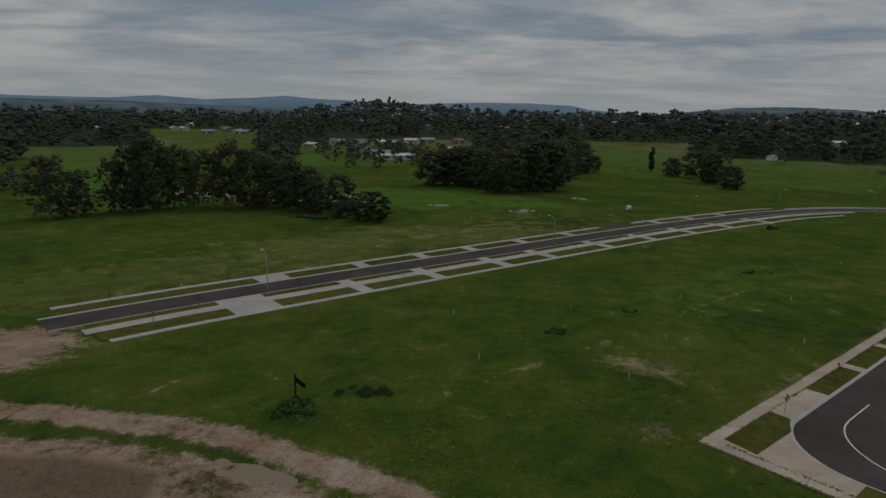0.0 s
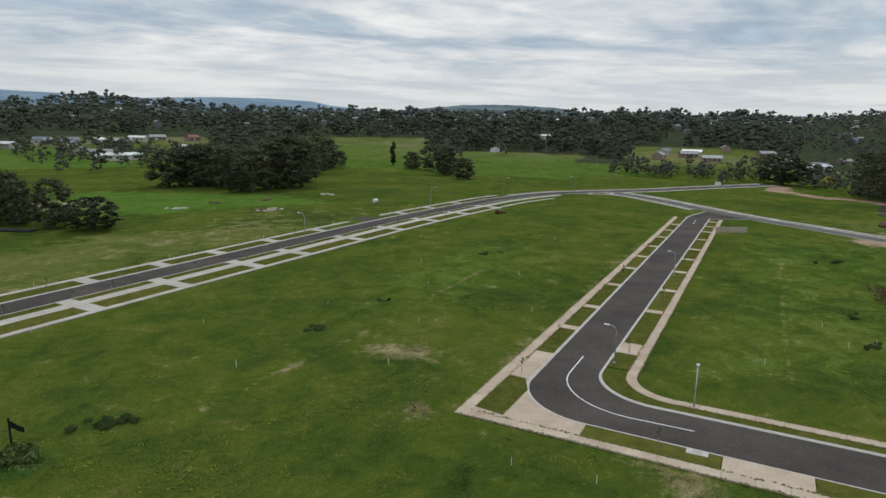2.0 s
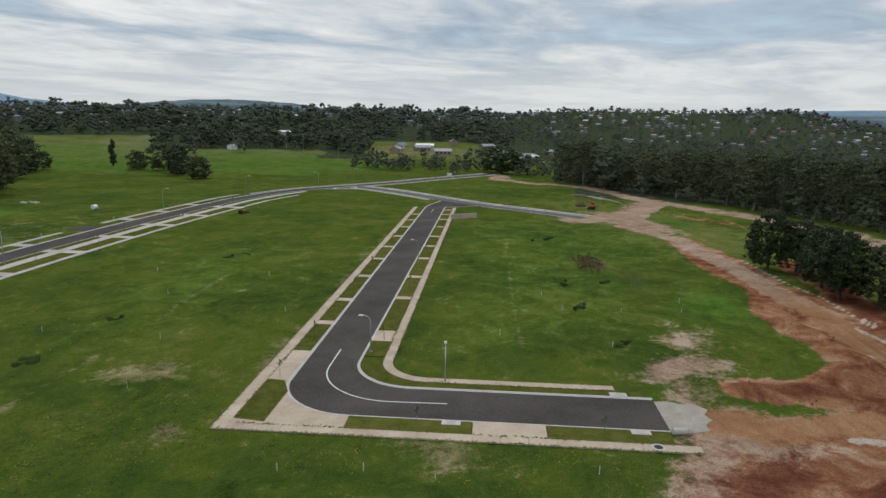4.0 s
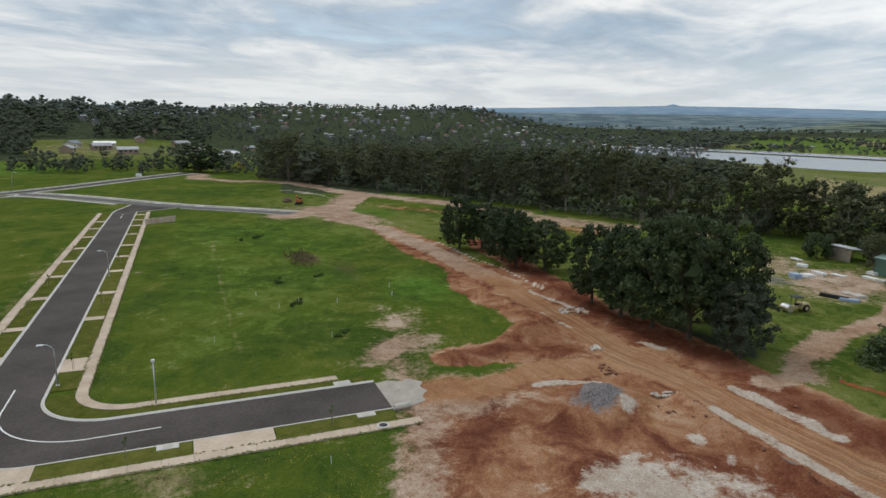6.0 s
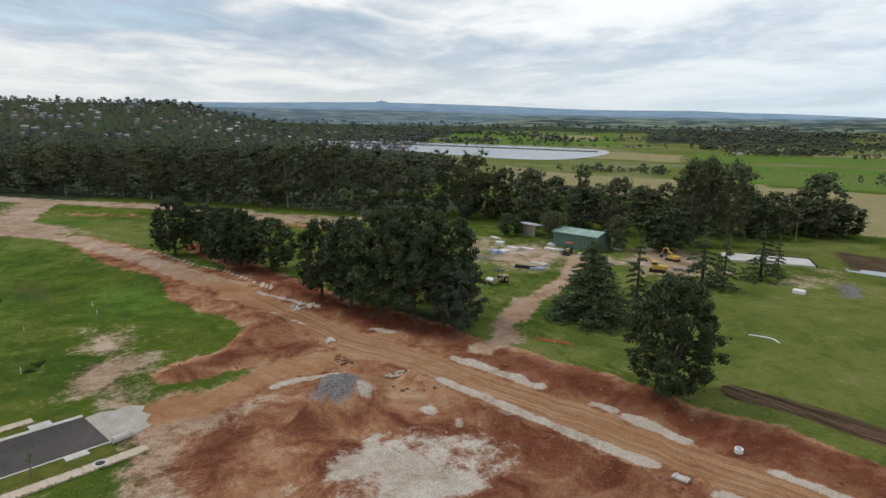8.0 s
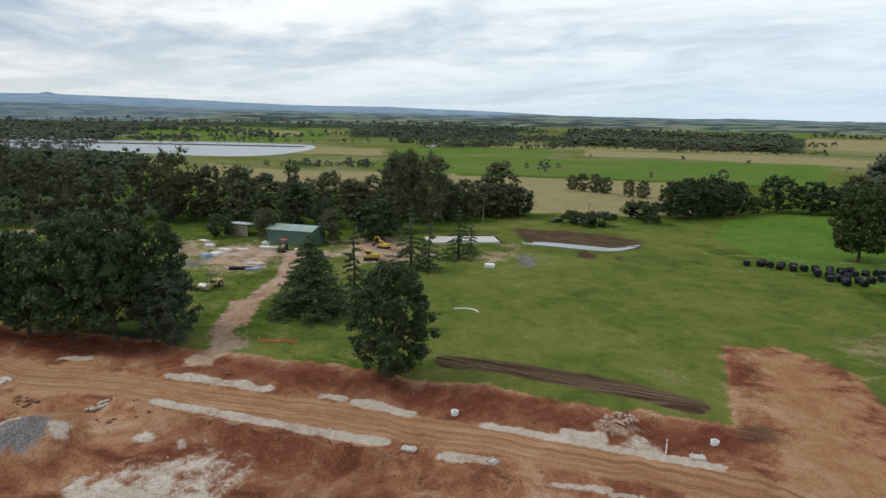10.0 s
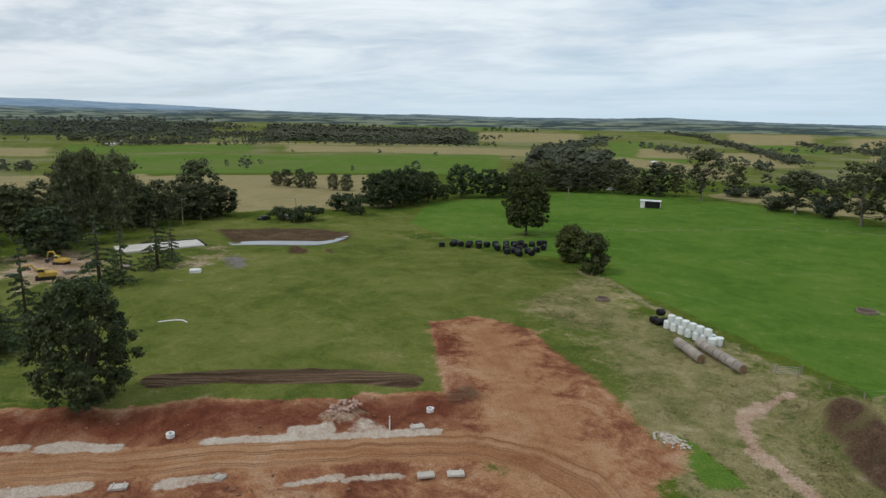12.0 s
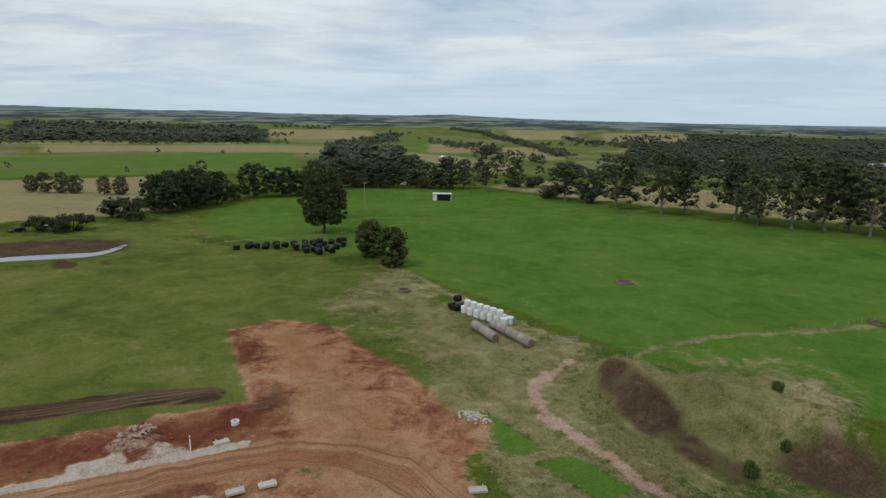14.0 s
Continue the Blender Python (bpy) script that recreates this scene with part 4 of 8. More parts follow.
# the bend's concrete and grass
outer_arc = bend(77.0, -15.9, 10.03, -90, -180, 16)
edge_out = [np.array(street(*q)) for q in [(82.0, -28.7), (79, -28.7), (76, -28.7), (73, -28.7), (70, -28.7), (67, -28.7), (63.9, -28.7), (63.9, -27), (63.9, -25), (63.9, -23), (63.9, -21.5), (63.9, -20), (63.9, -19), (63.9, -18), (63.9, -17), (63.9, -16.2)]]
tagged(part("corner_slab", slab(outer_arc, edge_out, -0.04, 0.150), PATHWAY), "sandy concrete apron wrapped round the bend", "paving", kind="structure")
tagged(part("verge", Shape().prism([(32.5, 63.2), (34.5, 59.9), (41.0, 65.0), (42.6, 68.2), (41.3, 70.2)], 0.0, 0.17), VERGE), "four-cornered grass verge at the bend", "verge", "verges of the side street")
for lo, hi in ((-15.6, -1.2), (7.3, 21.0)):
    tagged(part("verge", slab(*quad(63.98, lo, 66.95, hi), -0.04, 0.12), VERGE), "mown yellowish grass verge between kerb and path", "verge", "verges of the side street")
tagged(part("driveway", slab(*quad(63.9, -1.1, 66.98, 7.2), -0.04, 0.158), PATHWAY), "wide sandy concrete driveway crossing the verge", "driveway", "driveways of the side street")
tagged(part("driveway", slab(*quad(63.9, -16.2, 66.98, -15.6), -0.04, 0.155), PATHWAY), "sandy concrete driveway crossing the verge", "driveway", "driveways of the side street")
inner_arc = bend(84.0, -9.5, 8.1, -90, -180, 8)
tagged(part("verge", slab(bend(84.5, -7.6, 6.95, -90, -180, 8), inner_arc, -0.04, 0.115), VERGE), "grass verge round the inside of the bend", "verge", "verges of the side street")
tagged(part("verge", slab(*quad(75.9, -9.4, 77.55, 20.5), -0.04, 0.12), VERGE), "mown yellowish grass verge between kerb and path", "verge", "verges of the side street")
for a, b in ((76.4, 17.2), (66.5, 17.8), (66.5, -3.6)):
    pit = thing("drain_pit", "pale concrete drainage pit lid set in the verge", "drain", "drainage pits", at=(*street(a, b), 0.1), turn=39)
    part("surround", Shape().box(-0.55, -1.1, 0, 0.55, 1.1, 0.09, 0.03), KERBSTONE, pit)
    part("lid", Shape().box(-0.4, -0.5, 0.085, 0.4, 0.5, 0.115, 0.02), CONCRETE, pit, "square concrete lid")
pit = thing("manhole", "round dark manhole in a pale concrete collar", "drain", at=(*street(63.2, 18.9), 0.155), turn=39)
ring = [(0.75 * math.cos(k * math.pi / 12), 0.75 * math.sin(k * math.pi / 12)) for k in range(24)]
part("collar", Shape().prism(ring, 0, 0.05), KERBSTONE, pit)
part("cover", Shape().prism([(0.62 * x, 0.62 * y) for x, y in ring], 0.04, 0.062), DARKSTEEL, pit, "dark iron cover")

# the through road
MAIN = glide(MAINLINE, 9)
main_road = thing("main_road", "long asphalt through road past the empty lots", "street", kind="structure")
part("carriageway", slab(sideways(MAIN, -3.65), sideways(MAIN, 3.65), -0.05, 0.03), ASPHALT, main_road)
for o in (-3.65, 3.65):
    part("kerb", kerb(sideways(MAIN, o), 1 if o > 0 else -1, 0.5), KERBSTONE, main_road, "pale concrete kerb")
CROSSROAD = glide([(206, 262), (208.3, 238.5), (206, 211), (202.5, 184.5), (201.3, 164), (202.2, 143.5), (202.5, 119)], 6)[::2]
cross_road = thing("cross_road", "asphalt cross road joining the side street", "street", kind="structure")
part("carriageway", slab(sideways(CROSSROAD, -3.4), sideways(CROSSROAD, 3.4), -0.05, 0.034), OLDASPHALT, cross_road)
part("kerb", kerb(sideways(CROSSROAD[1:], -3.4), -1, 0.5), KERBSTONE, cross_road, "pale concrete kerb")
part("kerb", kerb(sideways(CROSSROAD[1:9], 3.4), 1, 0.5), KERBSTONE, cross_road, "pale concrete kerb")
part("kerb", kerb(sideways(CROSSROAD[12:], 3.4), 1, 0.5), KERBSTONE, cross_road, "pale concrete kerb")
part("join", Shape().prism([street(250, -25.4), (184, 180.4), (190, 183.2), (199.5, 187.5), (198.5, 167), (192, 169.2), (187, 171), street(250, -18.1)], -0.05, 0.028), ASPHALT, cross_road)

MAIN_S = np.concatenate([[0], np.cumsum([np.hypot(*(q - p)) for p, q in zip(MAIN, MAIN[1:])])])


def main_at(s, o):
    """A place s metres along the through road, o metres to its southern side."""
    i = min(len(MAIN) - 2, max(0, int(np.searchsorted(MAIN_S, s) - 1)))
    w = (MAIN[i + 1] - MAIN[i]) / (MAIN_S[i + 1] - MAIN_S[i])
    p = MAIN[i] + w * (s - MAIN_S[i])
    return tuple(p + o * np.array([w[1], -w[0]]))


def main_quad(s0, s1, o0, o1):
    return [main_at(s0, o0), main_at(s1, o0)], [main_at(s0, o1), main_at(s1, o1)]


def main_path(o0, o1, s0, s1, mat, step=4.5):
    n = round((s1 - s0) / step)
    w = (s1 - s0) / n
    return footpath("footpath", [main_quad(s0 + i * w + 0.02, s0 + (i + 1) * w - 0.02, o0, o1) for i in range(n)], mat, "pale concrete footpath along the through road")


SOUTH_CROSS = [31.8, 54.8, 74.0, 95.0, 111.6, 135.6, 157.0, 179.0, 201.0, 224.0]
NORTH_CROSS = [43.6, 66.0, 84.0, 100.6, 120.0, 141.0, 187.0, 206.0, 226.0]
main_path(6.8, 9.6, 4, 288, CONCRETE)
main_path(14.4, 15.8, 6, 274, CONCRETE)
main_path(-10.2, -8.7, 3, 160, CONCRETE)
main_path(-10.2, -8.7, 178, 262, CONCRETE)
for i, s in enumerate(SOUTH_CROSS):
    w = 9.0 if i == 0 else 3.0
    for o0, o1 in ((4.17, 6.78), (9.62, 14.38)):
        tagged(part("driveway", slab(*main_quad(s - w / 2, s + w / 2, o0, o1), -0.04, 0.158), CONCRETE), "pale concrete driveway crossing the verge", "driveway", "driveways of the through road")
    if i:
        p, pw = SOUTH_CROSS[i - 1], 4.5 if i == 1 else 1.5
        for o0, o1 in ((4.2, 6.75), (9.65, 14.35)):
            tagged(part("verge", slab(*main_quad(p + pw + 0.1, s - 1.6, o0, o1), -0.04, 0.12), VERGE), "grass verge along the through road", "verge", "verges of the through road")
for o0, o1 in ((4.2, 6.75), (9.65, 14.35)):
    tagged(part("verge", slab(*main_quad(5, 27.2, o0, o1), -0.04, 0.12), VERGE), "grass verge along the through road", "verge", "verges of the through road")
for i, s in enumerate(NORTH_CROSS):
    tagged(part("driveway", slab(*main_quad(s - (3.5 if i == 0 else 1.5), s + (3.5 if i == 0 else 1.5), -8.68, -4.17), -0.04, 0.158), CONCRETE), "pale concrete driveway crossing the verge", "driveway", "driveways of the through road")
    if i and s != 187.0:
        tagged(part("verge", slab(*main_quad(NORTH_CROSS[i - 1] + (3.6 if i == 1 else 1.6), s - 1.6, -8.65, -4.2), -0.04, 0.12), VERGE), "grass verge along the through road", "verge", "verges of the through road")
tagged(part("verge", slab(*main_quad(4, 40, -8.65, -4.2), -0.04, 0.12), VERGE), "grass verge along the through road", "verge", "verges of the through road")
tagged(part("side_turning", Shape().prism([main_at(s, o) for s, o in ((160, -3.7), (165, -6), (166, -13), (172, -13), (173, -6), (178, -3.7))], -0.05, 0.026), ASPHALT), "short asphalt stub turning off the through road", "street", kind="structure")
for name, off, lo, hi in (("footpath", 6.6, 1, 9), ("footpath", -6.4, 1, 19)):
    cl = CROSSROAD[lo:hi]
    l, r = sideways(cl, off - 1.0), sideways(cl, off + 1.0)
    footpath(name, [(l[i:i + 2], r[i:i + 2]) for i in range(len(l) - 1)], CONCRETE, "pale concrete footpath beside the cross road")
tail = [p for p in MAIN if p[0] > 150]
for off in (-6.6, 6.6):
    cl = [p for p in tail if off < 0 or p[0] > 214 or p[0] < 196] if off < 0 else [p for p in tail if p[0] > 214]
    l, r = sideways(cl, off - 0.7), sideways(cl, off + 0.7)
    footpath("footpath", [(l[i:i + 2], r[i:i + 2]) for i in range(len(l) - 1)], CONCRETE, "pale concrete footpath beside the through road")
for i in (3, 6, 9, 12, 15):
    p, q = CROSSROAD[i], CROSSROAD[i] - np.array([0.3, 3.4])
    l = sideways([p, q], -3.95)
    r = sideways([p, q], -5.68)
    tagged(part("driveway", slab(l, r, -0.04, 0.158), CONCRETE), "pale concrete driveway crossing the verge", "driveway", "driveways of the cross road")
part("roundabout_surface", Shape().prism([(180, 265), (216, 264), (213, 245), (205, 240), (199, 246), (188, 255)], -0.05, 0.024), OLDASPHALT, cross_road)
island = thing("traffic_island", "low kerbed traffic island at the junction", "traffic island", kind="structure")
rim = [np.array(p) for p in glide([(190, 254.5), (194.5, 257.6), (203, 257.2), (206.3, 254.5), (199.5, 250.8), (190, 254.5)], 5)]
part("kerb", slab(rim, [p + 0.22 * (np.array([199, 254.6]) - p) for p in rim], -0.04, 0.19), KERBSTONE, island, "pale concrete kerb")
part("infill", Shape().prism([tuple(p + 0.2 * (np.array([199, 254.6]) - p)) for p in rim[:-1]], -0.04, 0.15), VERGE, island, "mown grass")
part("bell_mouth_kerb", kerb([np.array(p) for p in glide([street(250, -25.45), (184, 180.6), (190, 183.4), (198.6, 187.6)], 4)], -1), KERBSTONE, cross_road)
part("bell_mouth_kerb", kerb([np.array(p) for p in glide([street(250, -18.05), (187, 170.8), (192, 169), (198.2, 166.4)], 4)], 1), KERBSTONE, cross_road)

# ---------------------------------------------------------------- trees
ICO = bmesh.new()
bmesh.ops.create_icosphere(ICO, subdivisions=1, radius=1.0)
ICO_V = np.array([tuple(v.co) for v in ICO.verts])
ICO_F = [[v.index for v in f.verts] for f in ICO.faces]
ICO.free()
ICO_F = np.array(ICO_F)
OCT_V = np.array([(1, 0, 0), (-1, 0, 0), (0, 1, 0), (0, -1, 0), (0, 0, 1), (0, 0, -1)], float)
OCT_F = np.array([(0, 2, 4), (2, 1, 4), (1, 3, 4), (3, 0, 4), (2, 0, 5), (1, 2, 5), (3, 1, 5), (0, 3, 5)])


def leaf_cloud(clumps, per, leaf, core=0.74, flat=0.5, slim=1.0):
    """Leaves round clumps (x, y, z, rx, ry, rz): ragged quads on their shells, and a rough dark heart in each."""
    V, F, k = [], [], 0
    for cx, cy, cz, rx, ry, rz in clumps:
        u = rng.normal(size=(per, 3))
        u /= np.linalg.norm(u, axis=1, keepdims=True)
        u[:, 2] = np.where(u[:, 2] < -0.35, -u[:, 2], u[:, 2])
        rad = rng.uniform(0.42, 1.22, (per, 1))
        p = np.array([cx, cy, cz]) + u * rad * (rx, ry, rz)
        nrm = u + flat * rng.normal(size=(per, 3))
        nrm /= np.linalg.norm(nrm, axis=1, keepdims=True)
        a = np.cross(nrm, rng.normal(size=(per, 3)))
        a /= np.linalg.norm(a, axis=1, keepdims=True) + 1e-9
        b = np.cross(nrm, a)
        size = leaf * rng.uniform(0.55, 1.35, (per, 1))
        c = [p + size * (a * rng.uniform(0.5, 1.0, (per, 1)) + 0.2 * b * slim), p + size * (b * rng.uniform(0.5, 1.0, (per, 1)) * slim - 0.15 * a), p - size * a * rng.uniform(0.5, 1.0, (per, 1)), p - size * b * rng.uniform(0.4, 1.0, (per, 1)) * slim]
        V.append(np.stack(c, 1).reshape(-1, 3))
        F += (np.arange(per * 4).reshape(-1, 4) + k).tolist()
        k += per * 4
        if core > 0:
            v = OCT_V * rng.uniform(0.8, 1.4, (6, 1)) * core * np.array([rx, ry, rz]) + (cx, cy, cz)
            V.append(v)
            F += (OCT_F + k).tolist()
            k += len(v)
    return np.concatenate(V), F


def cloud_mesh(name, V, F):
    me = bpy.data.meshes.new(name)
    me.from_pydata(V.tolist(), [], F)
    me.update()
    return me


def wood(H, base, forks, bare, lean=0.3, n=7):
    """A tapered trunk with limbs out to the given places."""
    s = Shape()
    top = Vector((rng.normal() * lean, rng.normal() * lean, H * 0.8))
    path = [Vector((0, 0, -0.3)), Vector((0.02, 0.0, 0.25)), Vector((top.x * 0.2, top.y * 0.2, bare * 0.6)), Vector((top.x * 0.5, top.y * 0.5, H * 0.5)), top]
    s.tube(path, [base * 1.5, base * 1.05, base * 0.85, base * 0.5, base * 0.12], n)
    for p in forks:
        p = Vector(p)
        k = min(0.9, max(0.25, (bare + rng.uniform(0, 0.5) * max(0.1, p.z - bare)) / (H * 0.8)))
        root = path[2].lerp(path[4], max(0.0, k - 0.3)) if k > 0.3 else path[2].copy()
        root.z = min(k * H * 0.8, p.z - 0.2)
        knee = root.lerp(p, 0.5) + Vector((0, 0, -0.06 * H * rng.uniform(0, 1)))
        s.tube([root, knee, p], [base * 0.42, base * 0.28, base * 0.08], 5, False)
    return s


def tree_thing(name, label, category, crown, trunk, leafmat, barkmat):
    ob = thing(name, label, category)
    part("trunk", trunk, barkmat, ob, smooth_faces=True)
    part("crown", cloud_mesh("crown", *crown), leafmat, ob)
    return ob


def dome(n, R, z0, z1, size, squash=0.8, hollow=0.45):
    """Clumps through a full crown from z0 to z1, wide low down and rounded on top."""
    out = []
    for i in range(n):
        k = rng.uniform(0, 1)
        wide = R * math.sin(math.pi * (0.15 + 0.80 * k)) ** 0.62
        a, r = rng.uniform(0, 2 * math.pi), wide * math.sqrt(rng.uniform(hollow ** 2, 1))
        s = size * rng.uniform(0.65, 1.3)
        out.append((r * math.cos(a), r * math.sin(a), z0 + s * 0.5 + (z1 - z0 - s) * k, s, s * rng.uniform(0.8, 1.1), s * squash))
    return out


def lobed(n, R, z0, z1, size, lobes=17):
    """Clumps gathered into bulging limbs of leaf, with hollows between them."""
    arms = []
    for i in range(lobes):
        k = (i + rng.uniform(0.2, 0.8)) / lobes
        a, r = i * 2.4 + rng.uniform(-0.5, 0.5), R * math.sin(math.pi * (0.2 + 0.72 * k)) ** 0.7 * rng.uniform(0.5, 0.86)
        arms.append((r * math.cos(a), r * math.sin(a), z0 + 1.2 + (z1 - z0 - 2.6) * k, rng.uniform(1.5, 2.5)))
    out = []
    for i in range(n):
        x, y, z, w = arms[i % lobes]
        u = rng.normal(size=3) + 0.35 * np.array([x, y, 2.0]) / 3
        u = u / np.linalg.norm(u) * w * rng.uniform(0.45, 1.05)
        s = size * rng.uniform(0.55, 1.15)
        out.append((x + u[0], y + u[1], z + u[2] * 0.8, s, s * rng.uniform(0.8, 1.1), s * 0.75))
    return out


def oak(label, leafmat=None, n=200, per=48, leaf=0.34, low=0.06):
    cl = dome(n * 11 // 20, 6.1, 16 * low, 15.8, 1.05, 0.8, 0.6) + lobed(n * 9 // 20, 6.6, 16 * low, 16.0, 0.9, 22)
    cl += [(0.5, 0.3, 5.0, 4.0, 4.0, 3.2), (-0.4, 0.2, 8.6, 4.3, 4.1, 3.4), (0.2, -0.5, 11.8, 3.1, 3.1, 2.7)]
    return tree_thing("broadleaf_tree", label, "tree", leaf_cloud(cl, per, leaf, 0.5, 0.6, 0.65), wood(15, 0.42, [c[:3] for c in cl[::14]], 16 * low + 1.0, 0.3), leafmat or OAK, DARKBARK)


def gum(label, bare=7.0, n=26, per=85, leaf=0.55, leafmat=None, spread=7.0, clump=2.4):
    """A eucalypt: open crown of separate leaf masses on rising limbs, 22 m tall."""
    cl = []
    for i in range(n):
        k = rng.uniform(0, 1) ** 0.8
        z = bare + 1.5 + (20.5 - bare) * k
        wide = spread * (0.45 + 0.55 * math.sin(math.pi * min(1.0, 0.25 + 0.7 * k)))
        a, r = rng.uniform(0, 2 * math.pi), wide * rng.uniform(0.3, 1.0)
        s = clump * rng.uniform(0.65, 1.3)
        for j in range(3):
            q = rng.normal(size=3) * s * (0.5, 0.5, 0.36)
            t = s * rng.uniform(0.45, 0.72)
            cl.append((r * math.cos(a) + q[0], r * math.sin(a) + q[1], z + q[2], t, t * rng.uniform(0.7, 1.2), t * 0.75))
    return tree_thing("eucalyptus_tree", label, "tree", leaf_cloud(cl, per, leaf, 0.5, 0.8, 0.45), wood(22, 0.45, [c[:3] for c in cl[::9]], bare, 0.8), leafmat or GUM, BARK)


def conifer(label, tiers=17, boughs=11, R=6.0, H=15.0, per=30, leaf=0.38, thin=1.0):
    """Whorls of drooping boughs, narrowing to a tip."""
    cl = []
    for i in range(tiers):
        k = i / (tiers - 1)
        z, wide = H * (0.06 + 0.9 * k), R * (1 - k) ** 0.85 + 0.25
        for j in range(max(3, round(boughs * (1 - 0.6 * k)))):
            a = rng.uniform(0, 2 * math.pi)
            for f in (0.3, 0.52, 0.72, 0.88, 1.0):
                r = wide * f * rng.uniform(0.9, 1.08)
                s = (0.2 + 0.17 * wide ** 0.7 * (1.25 - 0.55 * f)) * thin
                cl.append((r * math.cos(a), r * math.sin(a), z - 0.20 * r * (0.6 + 0.5 * f) + rng.uniform(-0.12, 0.12), s * 1.2, s * 1.2, s * 0.42))
    return tree_thing("conifer_tree", label, "tree", leaf_cloud(cl, max(6, per // 3), leaf, 0.45, 0.5, 0.5), Shape().tube([(0, 0, -0.2), (0, 0, H * 0.5), (0, 0, H * 0.97)], [0.33, 0.2, 0.03], 8), PINE, DARKBARK)


def column(label, leafmat, R=1.6, H=17.5, n=34, per=70, leaf=0.4):
    cl = []
    for i in range(n):
        k = rng.uniform(0.04, 1)
        wide = R * math.sin(math.pi * min(0.97, 0.12 + 0.85 * k)) ** 0.7
        a, r = rng.uniform(0, 6.28), wide * rng.uniform(0.2, 0.8)
        cl.append((r * math.cos(a), r * math.sin(a), H * (0.06 + 0.9 * k), R * 0.42, R * 0.42, R * 0.9))
    return tree_thing("poplar_tree", label, "tree", leaf_cloud(cl, per, leaf), Shape().tube([(0, 0, -0.2), (0, 0, H * 0.85)], [0.3, 0.05], 7), leafmat, DARKBARK)


def shrub(label, leafmat, name="shrub", R=4.0, H=5.0, n=20, per=90, leaf=0.34):
    cl = dome(n, R, 0.0, H, R * 0.36, 0.8, 0.5)
    return tree_thing(name, label, "shrub", leaf_cloud(cl, per, leaf, 0.6), wood(H, 0.16, [c[:3] for c in cl[::4]], 0.5, 0.2), leafmat, DARKBARK)


def plant(kinds, sizes, nominal, group):
    """Copies of the given trees at (x, y, height, crown radius)."""
    out = []
    for i, (x, y, h, r) in enumerate(sizes):
        k = i % len(kinds)
        s = (r / nominal[1], r / nominal[1], h / nominal[0])
        m = Matrix.LocRotScale((x, y, ground_z(x, y) - 0.05), Euler((0, 0, rng.uniform(0, 6.28))), s)
        out.append(tagged(copy_thing(kinds[k], m), group=group))
    return out


def retire(*obs):
    for ob in obs:
        for o in (*ob.children_recursive, ob):
            bpy.data.objects.remove(o)


gums = [gum("tall eucalyptus with a dark open crown and pale trunk", b, n, 18, 0.62, None, s, c) for b, n, s, c in ((1.8, 54, 7.4, 2.9), (3.0, 50, 7.2, 2.8), (1.2, 56, 7.0, 2.9), (3.6, 48, 7.6, 2.7))]
full_gums = []
for b in (0.4, 1.2, 0.1):
    cl = dome(125, 7.2, b, 23.0, 2.0, 0.8, 0.4)
    full_gums.append(tree_thing("eucalyptus_tree", "dense dark eucalyptus with low-hanging leaves", "tree", leaf_cloud(cl, 18, 0.72, 0.5, 0.8, 0.55), wood(22, 0.45, [c[:3] for c in cl[::12]], b + 1.5, 0.6), GUM, BARK))
WEST_ROW = [(-127.6, 209.0, 21.3, 9.0), (-123.6, 217.7, 16.2, 8.1), (-114.2, 225.1, 20.6, 7.0), (-108.9, 228.1, 24.4, 8.2), (-103.9, 232.6, 28.3, 9.4), (-97.8, 237.5, 24.3, 8.3), (-91.9, 240.7, 22.8, 7.1),
            (-84.7, 241.2, 23.7, 8.2), (-78.5, 245.0, 25.4, 8.3), (-71.2, 245.5, 23.7, 8.2)]
plant(gums + full_gums[:1], WEST_ROW, (24, 8.8), "eucalypts in the western row")
plant(full_gums, [(-62.9, 242.7, 20.4, 8.1), (-52.8, 235.5, 19.9, 7.8), (-43.7, 231.6, 15.1, 6.5), (-33.2, 222.6, 16.0, 7.3), (-58, 247, 18, 8), (-47, 240, 17, 7)], (24, 8.8), "eucalypts in the western row")
MID_WOOD = [(0.4, 340.8, 19.5, 12.6), (9.0, 341.8, 21.2, 12.6), (17.6, 337.7, 22.5, 12.5), (25.8, 328.6, 21.6, 10.6), (37.3, 310.0, 22.2, 11.5), (46.5, 318.5, 25.6, 11.9), (55.1, 319.2, 27.7, 13.4),
            (63.4, 323.5, 25.5, 10.6), (87.2, 401.1, 28.5, 11.4), (103.4, 441.7, 22.4, 12.5), (70, 350, 26, 11), (48, 350, 24, 12), (28, 352, 22, 11)]
plant(full_gums, MID_WOOD, (24, 8.8), "trees of the wood beyond the paddock")
plant(full_gums, [(163.4, 428.7, 13.0, 8.5), (172.3, 414.3, 18.6, 10.3), (167.6, 375.4, 19.0, 9.5), (165.0, 345.3, 13.4, 8.8), (116.7, 457.4, 12.2, 7.0), (174, 392, 17, 9)], (24, 8.8), "trees on the green hill")
